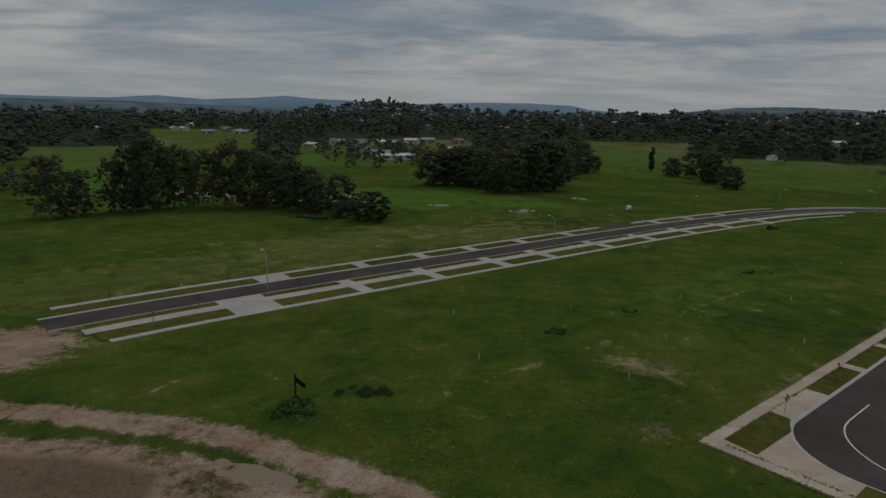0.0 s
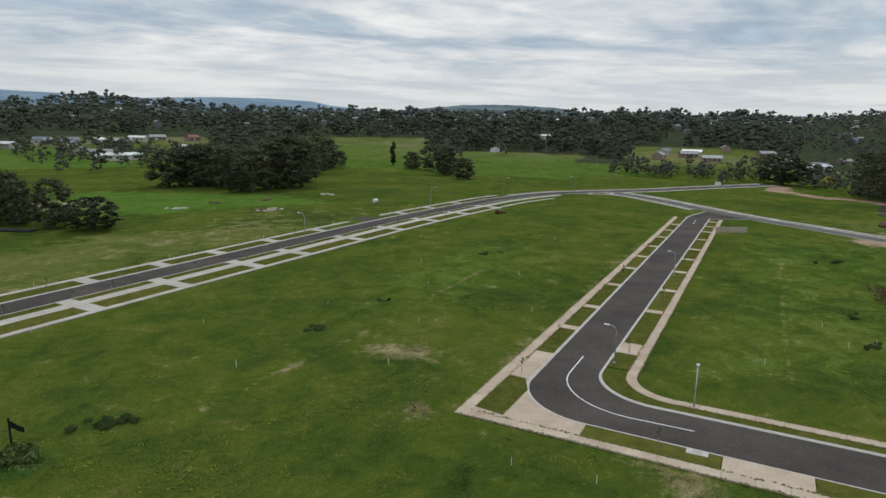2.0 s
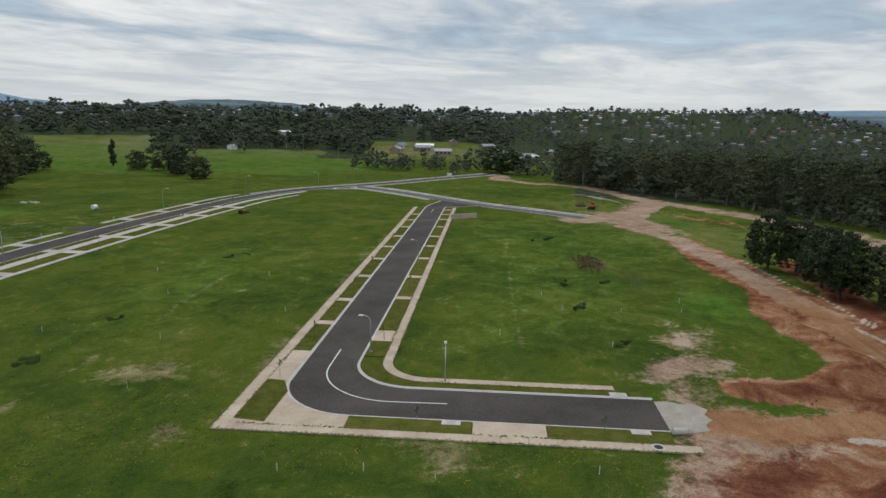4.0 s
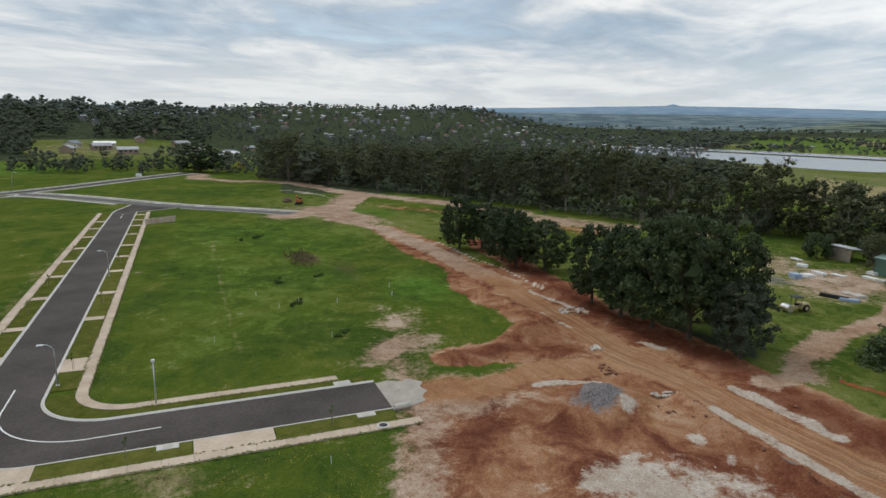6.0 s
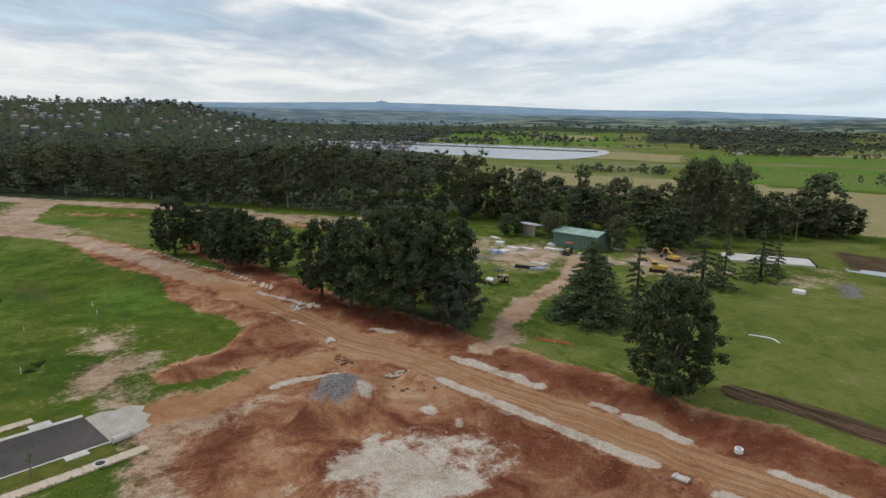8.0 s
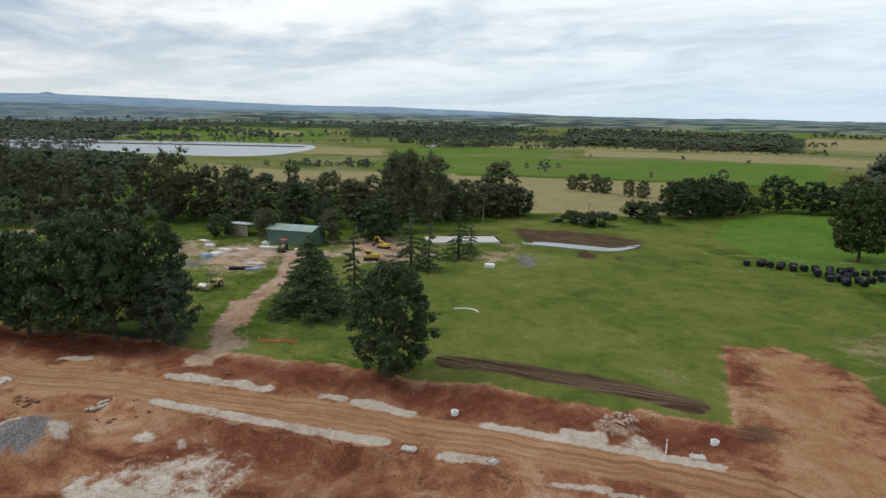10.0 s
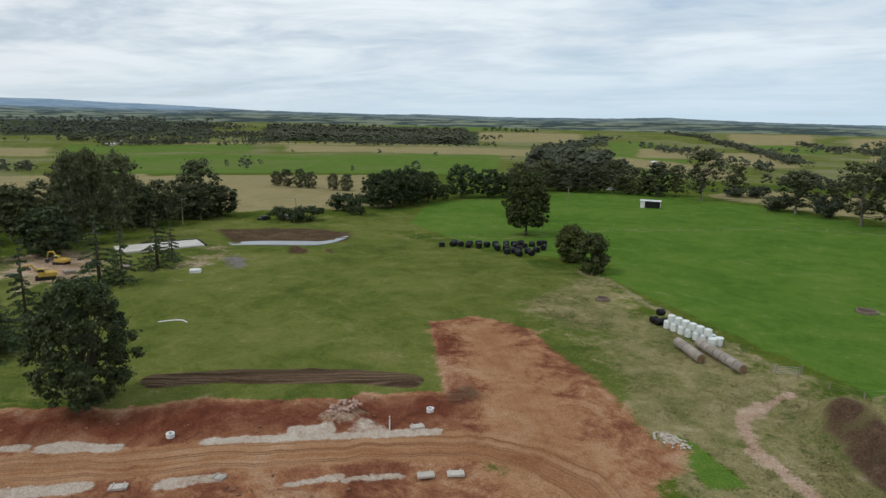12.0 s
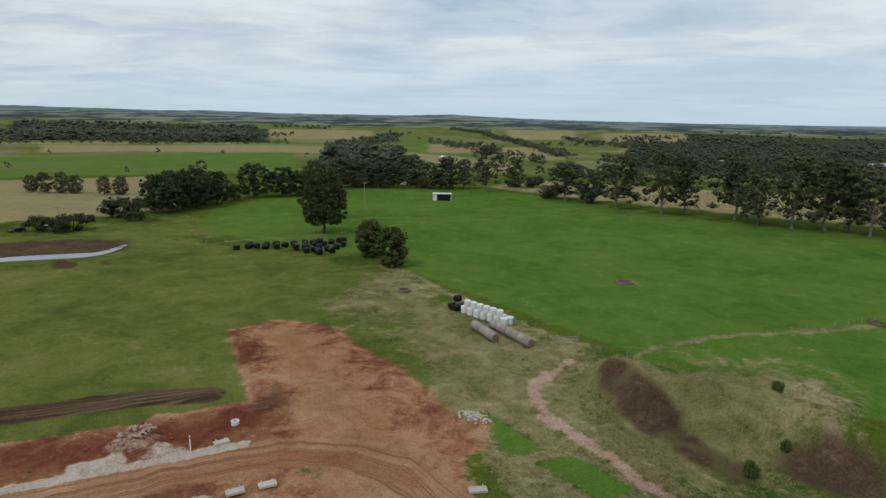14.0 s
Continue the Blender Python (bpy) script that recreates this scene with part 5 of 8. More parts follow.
BELT = [(320.4, 201.5, 24.3, 10.5), (312.6, 184.9, 28.4, 11.7), (308.4, 169.3, 22.3, 9.7), (303.8, 155.6, 19.2, 8.8), (303.1, 141.1, 21.6, 9.9), (294.4, 123.6, 23.6, 9.4), (291.0, 110.4, 23.4, 8.6), (285.1, 96.8, 21.8, 8.3),
        (275.3, 82.7, 25.0, 9.3), (274.6, 71.9, 25.7, 9.2), (267.8, 58.6, 23.8, 8.8), (261.3, 47.3, 23.3, 8.6), (255.6, 35.5, 25.1, 9.0), (250.4, 24.5, 26.4, 8.8), (244.8, 15.0, 27.2, 8.6), (239.4, 6.1, 26.3, 8.4),
        (235.3, -4.4, 22.8, 8.2), (237.9, -13.8, 20.9, 7.7), (227.2, -34.6, 22.9, 8.1), (223.8, -43.6, 23.4, 8.4), (215.4, -53.4, 19.1, 7.2), (211.8, -62.4, 18.8, 7.1), (238.6, -24.8, 18.0, 6.6)]
plant(gums, BELT, (24, 8.8), "eucalypts of the shelter belt")
plant(full_gums + gums[:1], [(x * 1.07 + 4, y * 1.05 - 5, h * 0.86, r * 1.05) for x, y, h, r in BELT if y > 12][::2], (24, 8.8), "eucalypts of the shelter belt")
plant(gums, [(-2.5, -288.0, 17.7, 10.6), (-14.7, -281.2, 14.8, 6.5), (-23.0, -265.0, 24.1, 11.0), (-39.2, -253.4, 24.9, 10.6), (-48.0, -256.1, 22.9, 7.2), (-64.2, -246.2, 25.8, 10.6), (-68.6, -233.8, 21.6, 6.7),
             (-78.6, -230.7, 25.8, 11.2), (-88.1, -227.6, 25.2, 11.3), (-96.0, -230.0, 22.5, 9.2), (-98.4, -219.6, 23.2, 10.0), (36.3, -311.2, 23.6, 10.1), (49.2, -320.7, 15.9, 6.6), (24.8, -345.4, 16.9, 6.4),
             (-112, -214, 24, 10), (-126, -206, 25, 10)], (24, 8.8), "eucalypts along the southern paddock")
plant(full_gums, [(119.7, -296.0, 15.4, 8.8), (112.0, -307.3, 16.4, 9.0), (101.0, -311.0, 15.1, 9.0), (90.0, -314.9, 14.6, 9.1), (78.3, -316.4, 17.7, 9.0), (68.0, -317.2, 14.2, 8.4), (57.6, -317.7, 17.3, 8.3)], (24, 8.8), "trees along the far road")
DENSE = ([(140.9, -201.2, 14.2, 5.9), (138.6, -208.1, 15.4, 6.9), (136.9, -218.3, 15.6, 7.6), (135.1, -229.6, 13.5, 6.9), (135.1, -243.0, 7.1, 3.8), (131.9, -254.4, 15.5, 9.0), (122.3, -262.2, 13.3, 8.0), (116.5, -270.9, 11.6, 7.6)])
plant(full_gums, [(234.4, -242.9, 8.1, 3.7), (225.5, -241.1, 9.7, 4.3), (219.0, -243.6, 10.0, 4.2), (211.5, -243.3, 8.8, 4.2), (197.7, -243.7, 8.7, 4.0), (190.9, -245.9, 8.7, 4.0)], (24, 8.8), "small eucalypts in the dry field")
YARD = [(167.9, -97.4, 25.3, 5.7), (163.6, -107.9, 24.7, 6.5), (177.4, -108.4, 25.8, 5.0), (185.2, -90.0, 15.9, 6.1), (191.3, -74.4, 15.2, 7.2), (197.3, -75.3, 21.8, 3.1), (162.0, -72.8, 10.1, 4.3), (171.4, -57.4, 9.8, 4.0), (177.1, -125.4, 13.7, 5.6), (174.5, -131.9, 11.8, 5.2), (203.6, -59.9, 19.8, 7.8), (175.7, -153.2, 10.9, 8.6), (184.3, -108.0, 25.0, 6.3), (180.3, -117.0, 24.5, 8.3), (183.9, -92.6, 14.6, 6.6), (197.2, -75.7, 14.3, 7.8), (176.0, -145.5, 21.2, 8.8), (183.4, -126.1, 14.1, 5.1)]
plant([full_gums[0], gums[2], full_gums[1], gums[0]], YARD, (24, 8.8), "eucalypts behind the yard")
yard_spots = [(*polar(a, d), h, r) for a, d, h, r in ((106.5, 228, 12, 6), (108.6, 240, 15, 7), (110.5, 232, 13, 6), (112.5, 226, 14, 7), (114.2, 238, 16, 7), (116.2, 222, 13, 6), (118.0, 232, 15, 6), (119.5, 218, 19, 6), (121.5, 226, 22, 6), (124.6, 224, 15, 6), (126.4, 232, 14, 6), (128.0, 240, 13, 7), (130.2, 238, 12, 6), (102.5, 226, 17, 7), (100.4, 240, 19, 7))]
plant(full_gums + gums[1:2], yard_spots, (24, 8.8), "eucalypts behind the yard")
lone = oak("large dense eucalyptus standing alone in the pasture", CYPRESS, 340, 44, 0.40, 0.10)
lone.name = "eucalyptus_tree"
lone.matrix_basis = Matrix.LocRotScale((70.1, -179.1, ground_z(70.1, -179.1)), None, (1.05, 1.05, 1.24))
retire(*gums, *full_gums)

oaks = [oak("dark green spreading broadleaf tree beside the haul road", None, 250, 44, 0.31, 0.09) for _ in range(3)]
plant(oaks, [(161.9, 43.9, 14.6, 6.5), (163.4, 38.0, 13.2, 7.0), (145.5, 25.4, 14.4, 6.1), (144.2, 18.3, 12.2, 7.0), (120.8, 5.9, 15.6, 5.8), (113.1, 0.3, 17.3, 6.5), (108.1, -4.9, 19.6, 7.0), (104.4, -10.6, 20.7, 7.2), (104.1, -16.7, 18.6, 6.2),
             (117, -9, 19, 7), (152, 30, 14, 6.5)], (16.2, 7.3), "broadleaf trees by the haul road")
retire(*oaks)
oaks = [oak("dark round broadleaf tree in the farmland", None, 140, 24, 0.6) for _ in range(3)]
plant(oaks, DENSE + [(x + 6, y - 5, h * 0.95, r) for x, y, h, r in DENSE[:4]], (16.2, 7.3), "dark trees at the pasture's edge")
plant(oaks[1:], [(163.7, -87.1, 11.6, 7.2), (176.5, -155.1, 10.8, 6.9), (179.6, -143.3, 11.5, 6.8), (347.4, 270.4, 19.1, 16.2), (156.9, -84.5, 12.8, 8.0), (-21.4, 214.2, 10.4, 9.2), (30.3, 306.8, 10.4, 7.1)], (16.2, 7.3), "round broadleaf trees")
retire(*oaks)
front = oak("broad dark oak-like tree standing by the red earth bank", None, 340, 60, 0.27, 0.06)
front.matrix_basis = Matrix.LocRotScale((69.6, -39.7, 0), Euler((0, 0, 2.1)), (0.90, 0.90, 1.0))
grey = oak("smaller grey-green tree at the end of the broadleaf row", GREYLEAF, 180, 44, 0.28, 0.08)
grey.matrix_basis = Matrix.LocRotScale((97.8, -17.3, 0), Euler((0, 0, 0.6)), (0.75, 0.75, 0.78))
fat = conifer("broad dark green conifer beside the gravel drive", 21, 18, 6.3, 14.6, 48, 0.25)
fat.matrix_basis = Matrix.LocRotScale((101.4, -41.5, 0), None, (1.2, 1.2, 1.0))
thin = conifer("slender sparse conifer in the yard", 13, 6, 3.2, 13.5, 30, 0.32, 0.8)
plant([thin], [(109.5, -54.0, 13.8, 2.9), (121.6, -74.6, 14.6, 4.5), (118.0, -77.3, 12.3, 3.3), (125.6, -91.1, 12.5, 4.3), (128.7, -97.5, 10.3, 2.1)], (13.2, 3.4), "slender conifers of the yard")
retire(thin)
pop = column("single slim poplar on the green hill", OAK)
pop.matrix_basis = Matrix.LocRotScale((160.6, 462.5, ground_z(160.6, 462.5)), None, (1.6, 1.6, 1.0))
cyp = shrub("dense rounded cypress in the pasture", CYPRESS, "cypress_tree", 4.0, 10.0, 120, 40, 0.28)
plant([cyp], [(46.6, -149.8, 9.7, 4.1), (38.6, -140.9, 9.8, 4.0)], (10.2, 4.6), "pair of cypresses")
retire(cyp)
bush = [shrub("low dark green bush in the paddock", OAK), shrub("low olive green bush", GREYLEAF)]
plant(bush[:1], [(151.9, -158.8, 4.7, 4.1), (144.1, -163.2, 5.1, 5.2), (150.8, -178.3, 2.4, 1.7), (148.7, -189.2, 6.8, 5.8), (137.9, -183.3, 7.5, 4.7), (145.0, -158.7, 4.5, 3.6), (185.2, -48.3, 6.8, 4.4)], (5.2, 4.6), "bushes of the dry field")
plant(bush[1:], [(3.9, -292.6, 6.7, 6.7), (-12.2, -280.5, 8.6, 5.7), (24.3, -338.9, 5.1, 5.6), (14.0, -342.7, 6.1, 6.3), (183.1, -60.9, 8.2, 3.9), (183.0, -80.2, 10.9, 4.1), (218.2, -40.6, 9.2, 4.5)], (5.2, 4.6), "grey-green bushes")
retire(*bush)
gold = shrub("bright yellow flowering shrub at the belt's edge", GOLD, "golden_shrub", 4.5, 7.0, 18, 70, 0.5)
gold.matrix_basis = pose(388, 268, ground_z(388, 268))

# far woods and hedgerows


def small_tree(clumps, size, per, leaf, core, low):
    """Vertices and faces of one far tree's crown, a metre tall."""
    V, F = leaf_cloud(dome(clumps, 0.40, low, 1.0, size, 0.75, 0.3), per, leaf, core, 0.9, 0.8)
    return V, F


NEAR_CROWNS = [small_tree(13, 0.135, 9, 0.070, 0.85, low) for low in (0.02, 0.08, 0.16, 0.05, 0.22, 0.1)]
FAR_CROWNS = [small_tree(7, 0.17, 4, 0.10, 0.95, low) for low in (0.0, 0.06, 0.12, 0.2)]
LAST_CROWNS = [small_tree(4, 0.22, 2, 0.13, 1.0, low) for low in (0.0, 0.08, 0.14)]


def woodland(name, label, spots, leafmat, seed):
    """Many small far trees in one mesh, each turned and stretched. spots: x, y, height."""
    r = np.random.default_rng(seed)
    V, F, k = [], [], 0
    for x, y, h in spots:
        d = math.hypot(x, y)
        kinds = NEAR_CROWNS if d < 1000 else FAR_CROWNS if d < 1700 else LAST_CROWNS
        v, f = kinds[r.integers(len(kinds))]
        h = h * r.choice([0.7, 0.85, 1.0, 1.0, 1.3])
        a, wide = r.uniform(0, 6.28), h * r.uniform(0.85, 1.35)
        c, q = math.cos(a) * wide, math.sin(a) * wide
        V.append(np.stack([x + v[:, 0] * c - v[:, 1] * q, y + v[:, 0] * q + v[:, 1] * c, ground_z(x, y) + v[:, 2] * h], -1))
        F += [tuple(i + k for i in face) for face in f]
        k += len(v)
    return tagged(part(name, cloud_mesh(name, np.concatenate(V), F), leafmat), label, "woodland", kind="stuff")


def scatter(n, az0, az1, d0, d1, h0, h1, seed, clear=(), patchy=0.0):
    r = np.random.default_rng(seed)
    out = []
    while len(out) < n:
        az, d = r.uniform(az0, az1), math.exp(r.uniform(math.log(d0), math.log(d1)))
        x, y = polar(az, d)
        if any(a0 < az < a1 and e0 < d < e1 for a0, a1, e0, e1 in clear):
            continue
        if patchy and lumps(np.array([x]), np.array([y]), 160, 77)[0] < patchy:
            n -= 0.35
            continue
        out.append((x, y, r.uniform(h0, h1)))
    return out


def hedge(n, p, q, spread, h0, h1, seed):
    r = np.random.default_rng(seed)
    (ax, ay), (bx, by) = polar(*p), polar(*q)
    return [(ax + (bx - ax) * k + r.normal() * spread, ay + (by - ay) * k + r.normal() * spread, r.uniform(h0, h1)) for k in r.uniform(0, 1, n)]


CLEAR_N = tuple(CLEARED)
woodland("north_woods", "dark eucalyptus woodland rolling to the northern skyline", scatter(850, -48, 53, 560, 1050, 11, 22, 3, CLEAR_N, 0.33), WOODS, 4)
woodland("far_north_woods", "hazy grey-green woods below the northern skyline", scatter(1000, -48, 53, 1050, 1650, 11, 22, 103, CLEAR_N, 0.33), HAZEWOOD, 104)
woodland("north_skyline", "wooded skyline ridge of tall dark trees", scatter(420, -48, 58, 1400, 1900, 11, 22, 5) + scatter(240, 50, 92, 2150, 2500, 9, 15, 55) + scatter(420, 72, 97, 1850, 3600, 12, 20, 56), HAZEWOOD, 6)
woodland("near_copses", "scattered dark trees and garden bushes among paddocks", scatter(120, -40, -12, 300, 800, 7, 15, 7, CLEAR_N[:2], 0.4) + scatter(60, -12, 12, 430, 850, 8, 15, 8, (), 0.45) + scatter(70, -10, 5, 520, 780, 5, 10, 95, (), 0.4) + scatter(60, 24, 40, 560, 900, 6, 15, 9, (), 0.4) + scatter(110, 40, 57, 540, 780, 5, 10, 94, (), 0.42) + hedge(60, (38, 470), (57, 440), 12, 5, 11, 10), WOODS, 11)
woodland("valley_woods", "deep belt of woods filling the valley behind the shelter belt", scatter(360, 57, 99, 330, 1000, 10, 17, 12, ((50, 58.5, 0, 780),)), WOODS, 13)
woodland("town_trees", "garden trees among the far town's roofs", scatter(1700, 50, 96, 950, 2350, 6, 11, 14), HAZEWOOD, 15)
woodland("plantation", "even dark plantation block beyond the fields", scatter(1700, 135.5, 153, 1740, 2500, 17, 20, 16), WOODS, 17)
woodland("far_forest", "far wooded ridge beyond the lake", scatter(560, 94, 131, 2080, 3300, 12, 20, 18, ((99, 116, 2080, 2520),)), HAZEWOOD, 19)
woodland("hedgerows", "hedgerows and lone trees between far fields", hedge(70, (124, 1560), (156, 1640), 18, 7, 13, 20) + hedge(46, (110, 830), (121, 760), 14, 5, 10, 21) + hedge(40, (99, 1720), (118, 1650), 20, 8, 14, 22)
         + hedge(30, (143, 1480), (156, 1560), 8, 8, 12, 23) + hedge(60, (168, 1900), (180, 800), 16, 9, 16, 24) + hedge(45, (178, 1700), (191, 1500), 20, 8, 14, 25) + scatter(9, 126, 160, 500, 1300, 7, 13, 26)
         + [(*polar(133.5, 770), 13.0), (*polar(133.2, 760), 11.0), (*polar(148.4, 560), 15.0), (*polar(145.1, 1120), 11.0)], WOODS, 27)
SOUTH_CLEAR = ((183.0, 190.8, 2040, 2660), (202.2, 207, 1060, 1350))
woodland("southern_woods", "dark mixed woods beyond the southern paddocks", scatter(120, 158.5, 165.5, 350, 700, 9, 17, 28, (), 0.3) + scatter(1700, 185.5, 218, 840, 2600, 9, 17, 29, SOUTH_CLEAR, 0.2) + scatter(60, 178, 190, 345, 860, 5, 10, 30, (), 0.5) + scatter(60, 192, 216, 480, 860, 7, 12, 38, (), 0.45), WOODS, 31)
ROAD_TREES = [(165.1, 2211), (160.8, 1452), (162.0, 759), (164.2, 351)]
LANE_TREES = [(170.1, 2637), (172.7, 2453), (175.2, 1959), (178.3, 1330), (180.8, 1032)]
lanes = []
for i, (p, q) in enumerate(zip(ROAD_TREES, ROAD_TREES[1:])):
    lanes += hedge((200, 190, 110)[i], p, q, (26, 22, 13)[i], 10, 18, 500 + i)
for i, (p, q) in enumerate(zip(LANE_TREES, LANE_TREES[1:])):
    lanes += hedge((90, 170, 190, 100)[i], p, q, 9, 8, 13, 520 + i)
lanes += hedge(130, (180.2, 2148), (185.5, 1626), 10, 8, 12, 530) + hedge(50, (170.2, 1440), (174, 1440), 12, 8, 12, 531)
woodland("lane_trees", "dark tree rows lining the roads through the southern farmland", lanes, WOODS, 39)


def rows_of_trees(n, az0, az1, d0, d1, seed):
    """Hedgerows and shelter belts of many lengths, lying across the slopes."""
    r, out = np.random.default_rng(seed), []
    for i in range(n):
        az, d = r.uniform(az0, az1), math.exp(r.uniform(math.log(d0), math.log(d1)))
        wide = r.uniform(1.5, 9.0)
        out += hedge(int(wide * d / 300), (az - wide / 2, d * r.uniform(0.9, 1.1)), (az + wide / 2, d * r.uniform(0.9, 1.1)), d * 0.007, 9, 17, seed + i)
    return out


woodland("southern_hedgerows", "dark hedgerows and shelter belts across the rolling southern farmland", rows_of_trees(34, 122, 158, 1350, 2500, 200) + rows_of_trees(16, 183, 212, 1400, 2500, 260), WOODS, 33)
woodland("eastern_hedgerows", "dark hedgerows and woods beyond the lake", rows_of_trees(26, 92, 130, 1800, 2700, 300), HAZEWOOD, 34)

belt_line = [(330, 214), (318, 190), (306, 150), (292, 112), (276, 76), (258, 40), (242, 8), (234, -20), (222, -44), (210, -64)]
r_under = np.random.default_rng(71)
under = []
for (ax, ay), (bx, by) in zip(belt_line, belt_line[1:]):
    for k in r_under.uniform(0, 1, 20):
        under.append((ax + (bx - ax) * k + 4 + r_under.normal() * 5, ay + (by - ay) * k + r_under.normal() * 4, r_under.uniform(2.0, 6.5)))
woodland("belt_undergrowth", "undergrowth and saplings beneath the shelter belt", under, WOODS, 72)
low = []
for (ax, ay), (bx, by) in zip([(-130, 214), (-104, 236), (-75, 248), (-50, 241)], [(-104, 236), (-75, 248), (-50, 241), (-30, 224)]):
    for k in r_under.uniform(0, 1, 14):
        low.append((ax + (bx - ax) * k + r_under.normal() * 3, ay + (by - ay) * k + 3 + r_under.normal() * 3, r_under.uniform(1.5, 5.0)))
woodland("western_undergrowth", "undergrowth beneath the western row of trees", low, WOODS, 73)

# far hills and ridges, aerial haze painted into their base colours


def ridge_line(name, label, dark, light, near, tops, rough, crest, seed):
    """A far ridge round the horizon; dark and light already hold the haze; tops: bearing, elevation in degrees as seen
    from the site.
    """
    m, tree, b = material(name, 1.0, 0.0, 0.0)
    place = tree.nodes.new("ShaderNodeMapping")
    place.inputs["Scale"].default_value = (1, 1, 22)
    tree.links.new(tree.nodes.new("ShaderNodeNewGeometry").outputs["Position"], place.inputs[0])
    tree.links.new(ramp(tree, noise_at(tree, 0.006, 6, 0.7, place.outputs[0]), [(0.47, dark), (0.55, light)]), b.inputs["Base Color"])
    az = np.arange(-60, 232, 0.12)
    top = np.interp(az, [p[0] for p in tops], [p[1] for p in tops])
    top = top + rough * (lumps(az * 10, az * 0 + 3, 60, seed, 5) - 0.5) + crest * (lumps(az * 10, az * 0 + 9, 6, seed + 9, 3) - 0.4)
    v = []
    for a, e in zip(az, top):
        peak = 34 + near * math.tan(radians(e))
        for d, k in ((near, 0.0), (near + 120, 0.7), (near + 200, 1.0), (near + 330, 0.4)):
            v.append((*polar(a, d), -30 + k * (peak + 30)))
    f = [(i * 4 + j, (i + 1) * 4 + j, (i + 1) * 4 + j + 1, i * 4 + j + 1) for i in range(len(az) - 1) for j in range(3)]
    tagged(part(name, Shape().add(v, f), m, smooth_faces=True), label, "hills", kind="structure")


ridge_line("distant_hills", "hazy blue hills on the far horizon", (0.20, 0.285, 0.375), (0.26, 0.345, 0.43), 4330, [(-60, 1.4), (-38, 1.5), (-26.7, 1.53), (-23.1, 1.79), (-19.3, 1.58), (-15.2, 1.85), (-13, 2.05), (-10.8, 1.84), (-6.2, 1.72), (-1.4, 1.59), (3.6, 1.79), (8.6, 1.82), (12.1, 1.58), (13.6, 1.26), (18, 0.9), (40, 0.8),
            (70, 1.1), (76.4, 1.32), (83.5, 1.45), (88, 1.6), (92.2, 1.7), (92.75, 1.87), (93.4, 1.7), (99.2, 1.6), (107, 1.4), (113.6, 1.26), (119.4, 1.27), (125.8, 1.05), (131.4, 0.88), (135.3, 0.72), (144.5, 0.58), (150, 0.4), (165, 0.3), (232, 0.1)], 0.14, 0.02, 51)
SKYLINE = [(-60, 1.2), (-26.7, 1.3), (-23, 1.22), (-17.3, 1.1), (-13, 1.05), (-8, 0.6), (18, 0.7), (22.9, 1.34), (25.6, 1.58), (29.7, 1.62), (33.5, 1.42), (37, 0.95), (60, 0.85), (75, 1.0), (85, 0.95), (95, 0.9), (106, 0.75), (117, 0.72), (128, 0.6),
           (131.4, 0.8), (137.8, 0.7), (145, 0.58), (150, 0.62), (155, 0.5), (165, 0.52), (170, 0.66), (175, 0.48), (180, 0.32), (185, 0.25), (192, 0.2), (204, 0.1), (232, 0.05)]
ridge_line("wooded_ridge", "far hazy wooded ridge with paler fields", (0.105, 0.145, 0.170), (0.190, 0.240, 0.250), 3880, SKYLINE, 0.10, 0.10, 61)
# each farther ridge painted bluer and paler, as haze would make it
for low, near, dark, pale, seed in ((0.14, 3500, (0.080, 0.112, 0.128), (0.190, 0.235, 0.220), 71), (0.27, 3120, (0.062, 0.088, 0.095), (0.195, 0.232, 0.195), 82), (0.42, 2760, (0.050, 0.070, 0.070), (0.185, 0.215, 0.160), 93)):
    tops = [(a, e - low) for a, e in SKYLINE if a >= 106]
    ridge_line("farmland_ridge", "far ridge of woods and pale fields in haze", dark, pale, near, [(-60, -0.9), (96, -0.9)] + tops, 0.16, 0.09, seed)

# ---------------------------------------------------------------- water
WATER, wtree, wb = material("lake_water", 0.22, 0.0, 0.5)
wb.inputs["Base Color"].default_value = (0.24, 0.26, 0.27, 1)
wb.inputs["IOR"].default_value = 1.33
wpos = wtree.nodes.new("ShaderNodeNewGeometry").outputs["Position"]
bump(wtree, wb, noise_at(wtree, 0.25, 4, 0.6, wpos), 0.12, 0.3)
shore = glide([polar(a, d) for a, d in ((86.5, 1400), (91, 1340), (95, 1260), (99, 1130), (102.5, 1060), (106, 1030), (109, 1060), (112, 1200), (113, 1400), (111.5, 1520), (106, 1620), (100, 1720), (93, 1780), (86.5, 1780))], 8)
tagged(part("lake", Shape().prism([tuple(p) for p in reversed(shore)], -24.2, -23.4), WATER), "wide grey lake reflecting the overcast sky", "lake", kind="structure")
dam = [np.array(p) for p in glide([polar(86, 1620), polar(95, 1575), polar(103, 1470), polar(112, 1380)], 8)]
tagged(part("causeway", slab(sideways(dam, -5), sideways(dam, 5), -24.5, -21.6), worn("earth_bank", (0.08, 0.07, 0.05), (0.17, 0.15, 0.10), 0.95, 0, 0.05, 0.6, 0.2)), "low dark earth causeway across the lake", "causeway", kind="structure")
pond = glide([(135.1, -120.5), (130.6, -126.3), (124, -131), (118, -134.6), (115.3, -136), (114.2, -139.7), (114.6, -146.8), (112.6, -145), (111.4, -136), (113.7, -130.9), (119.7, -127), (126.3, -123), (131.8, -118.6)], 5)
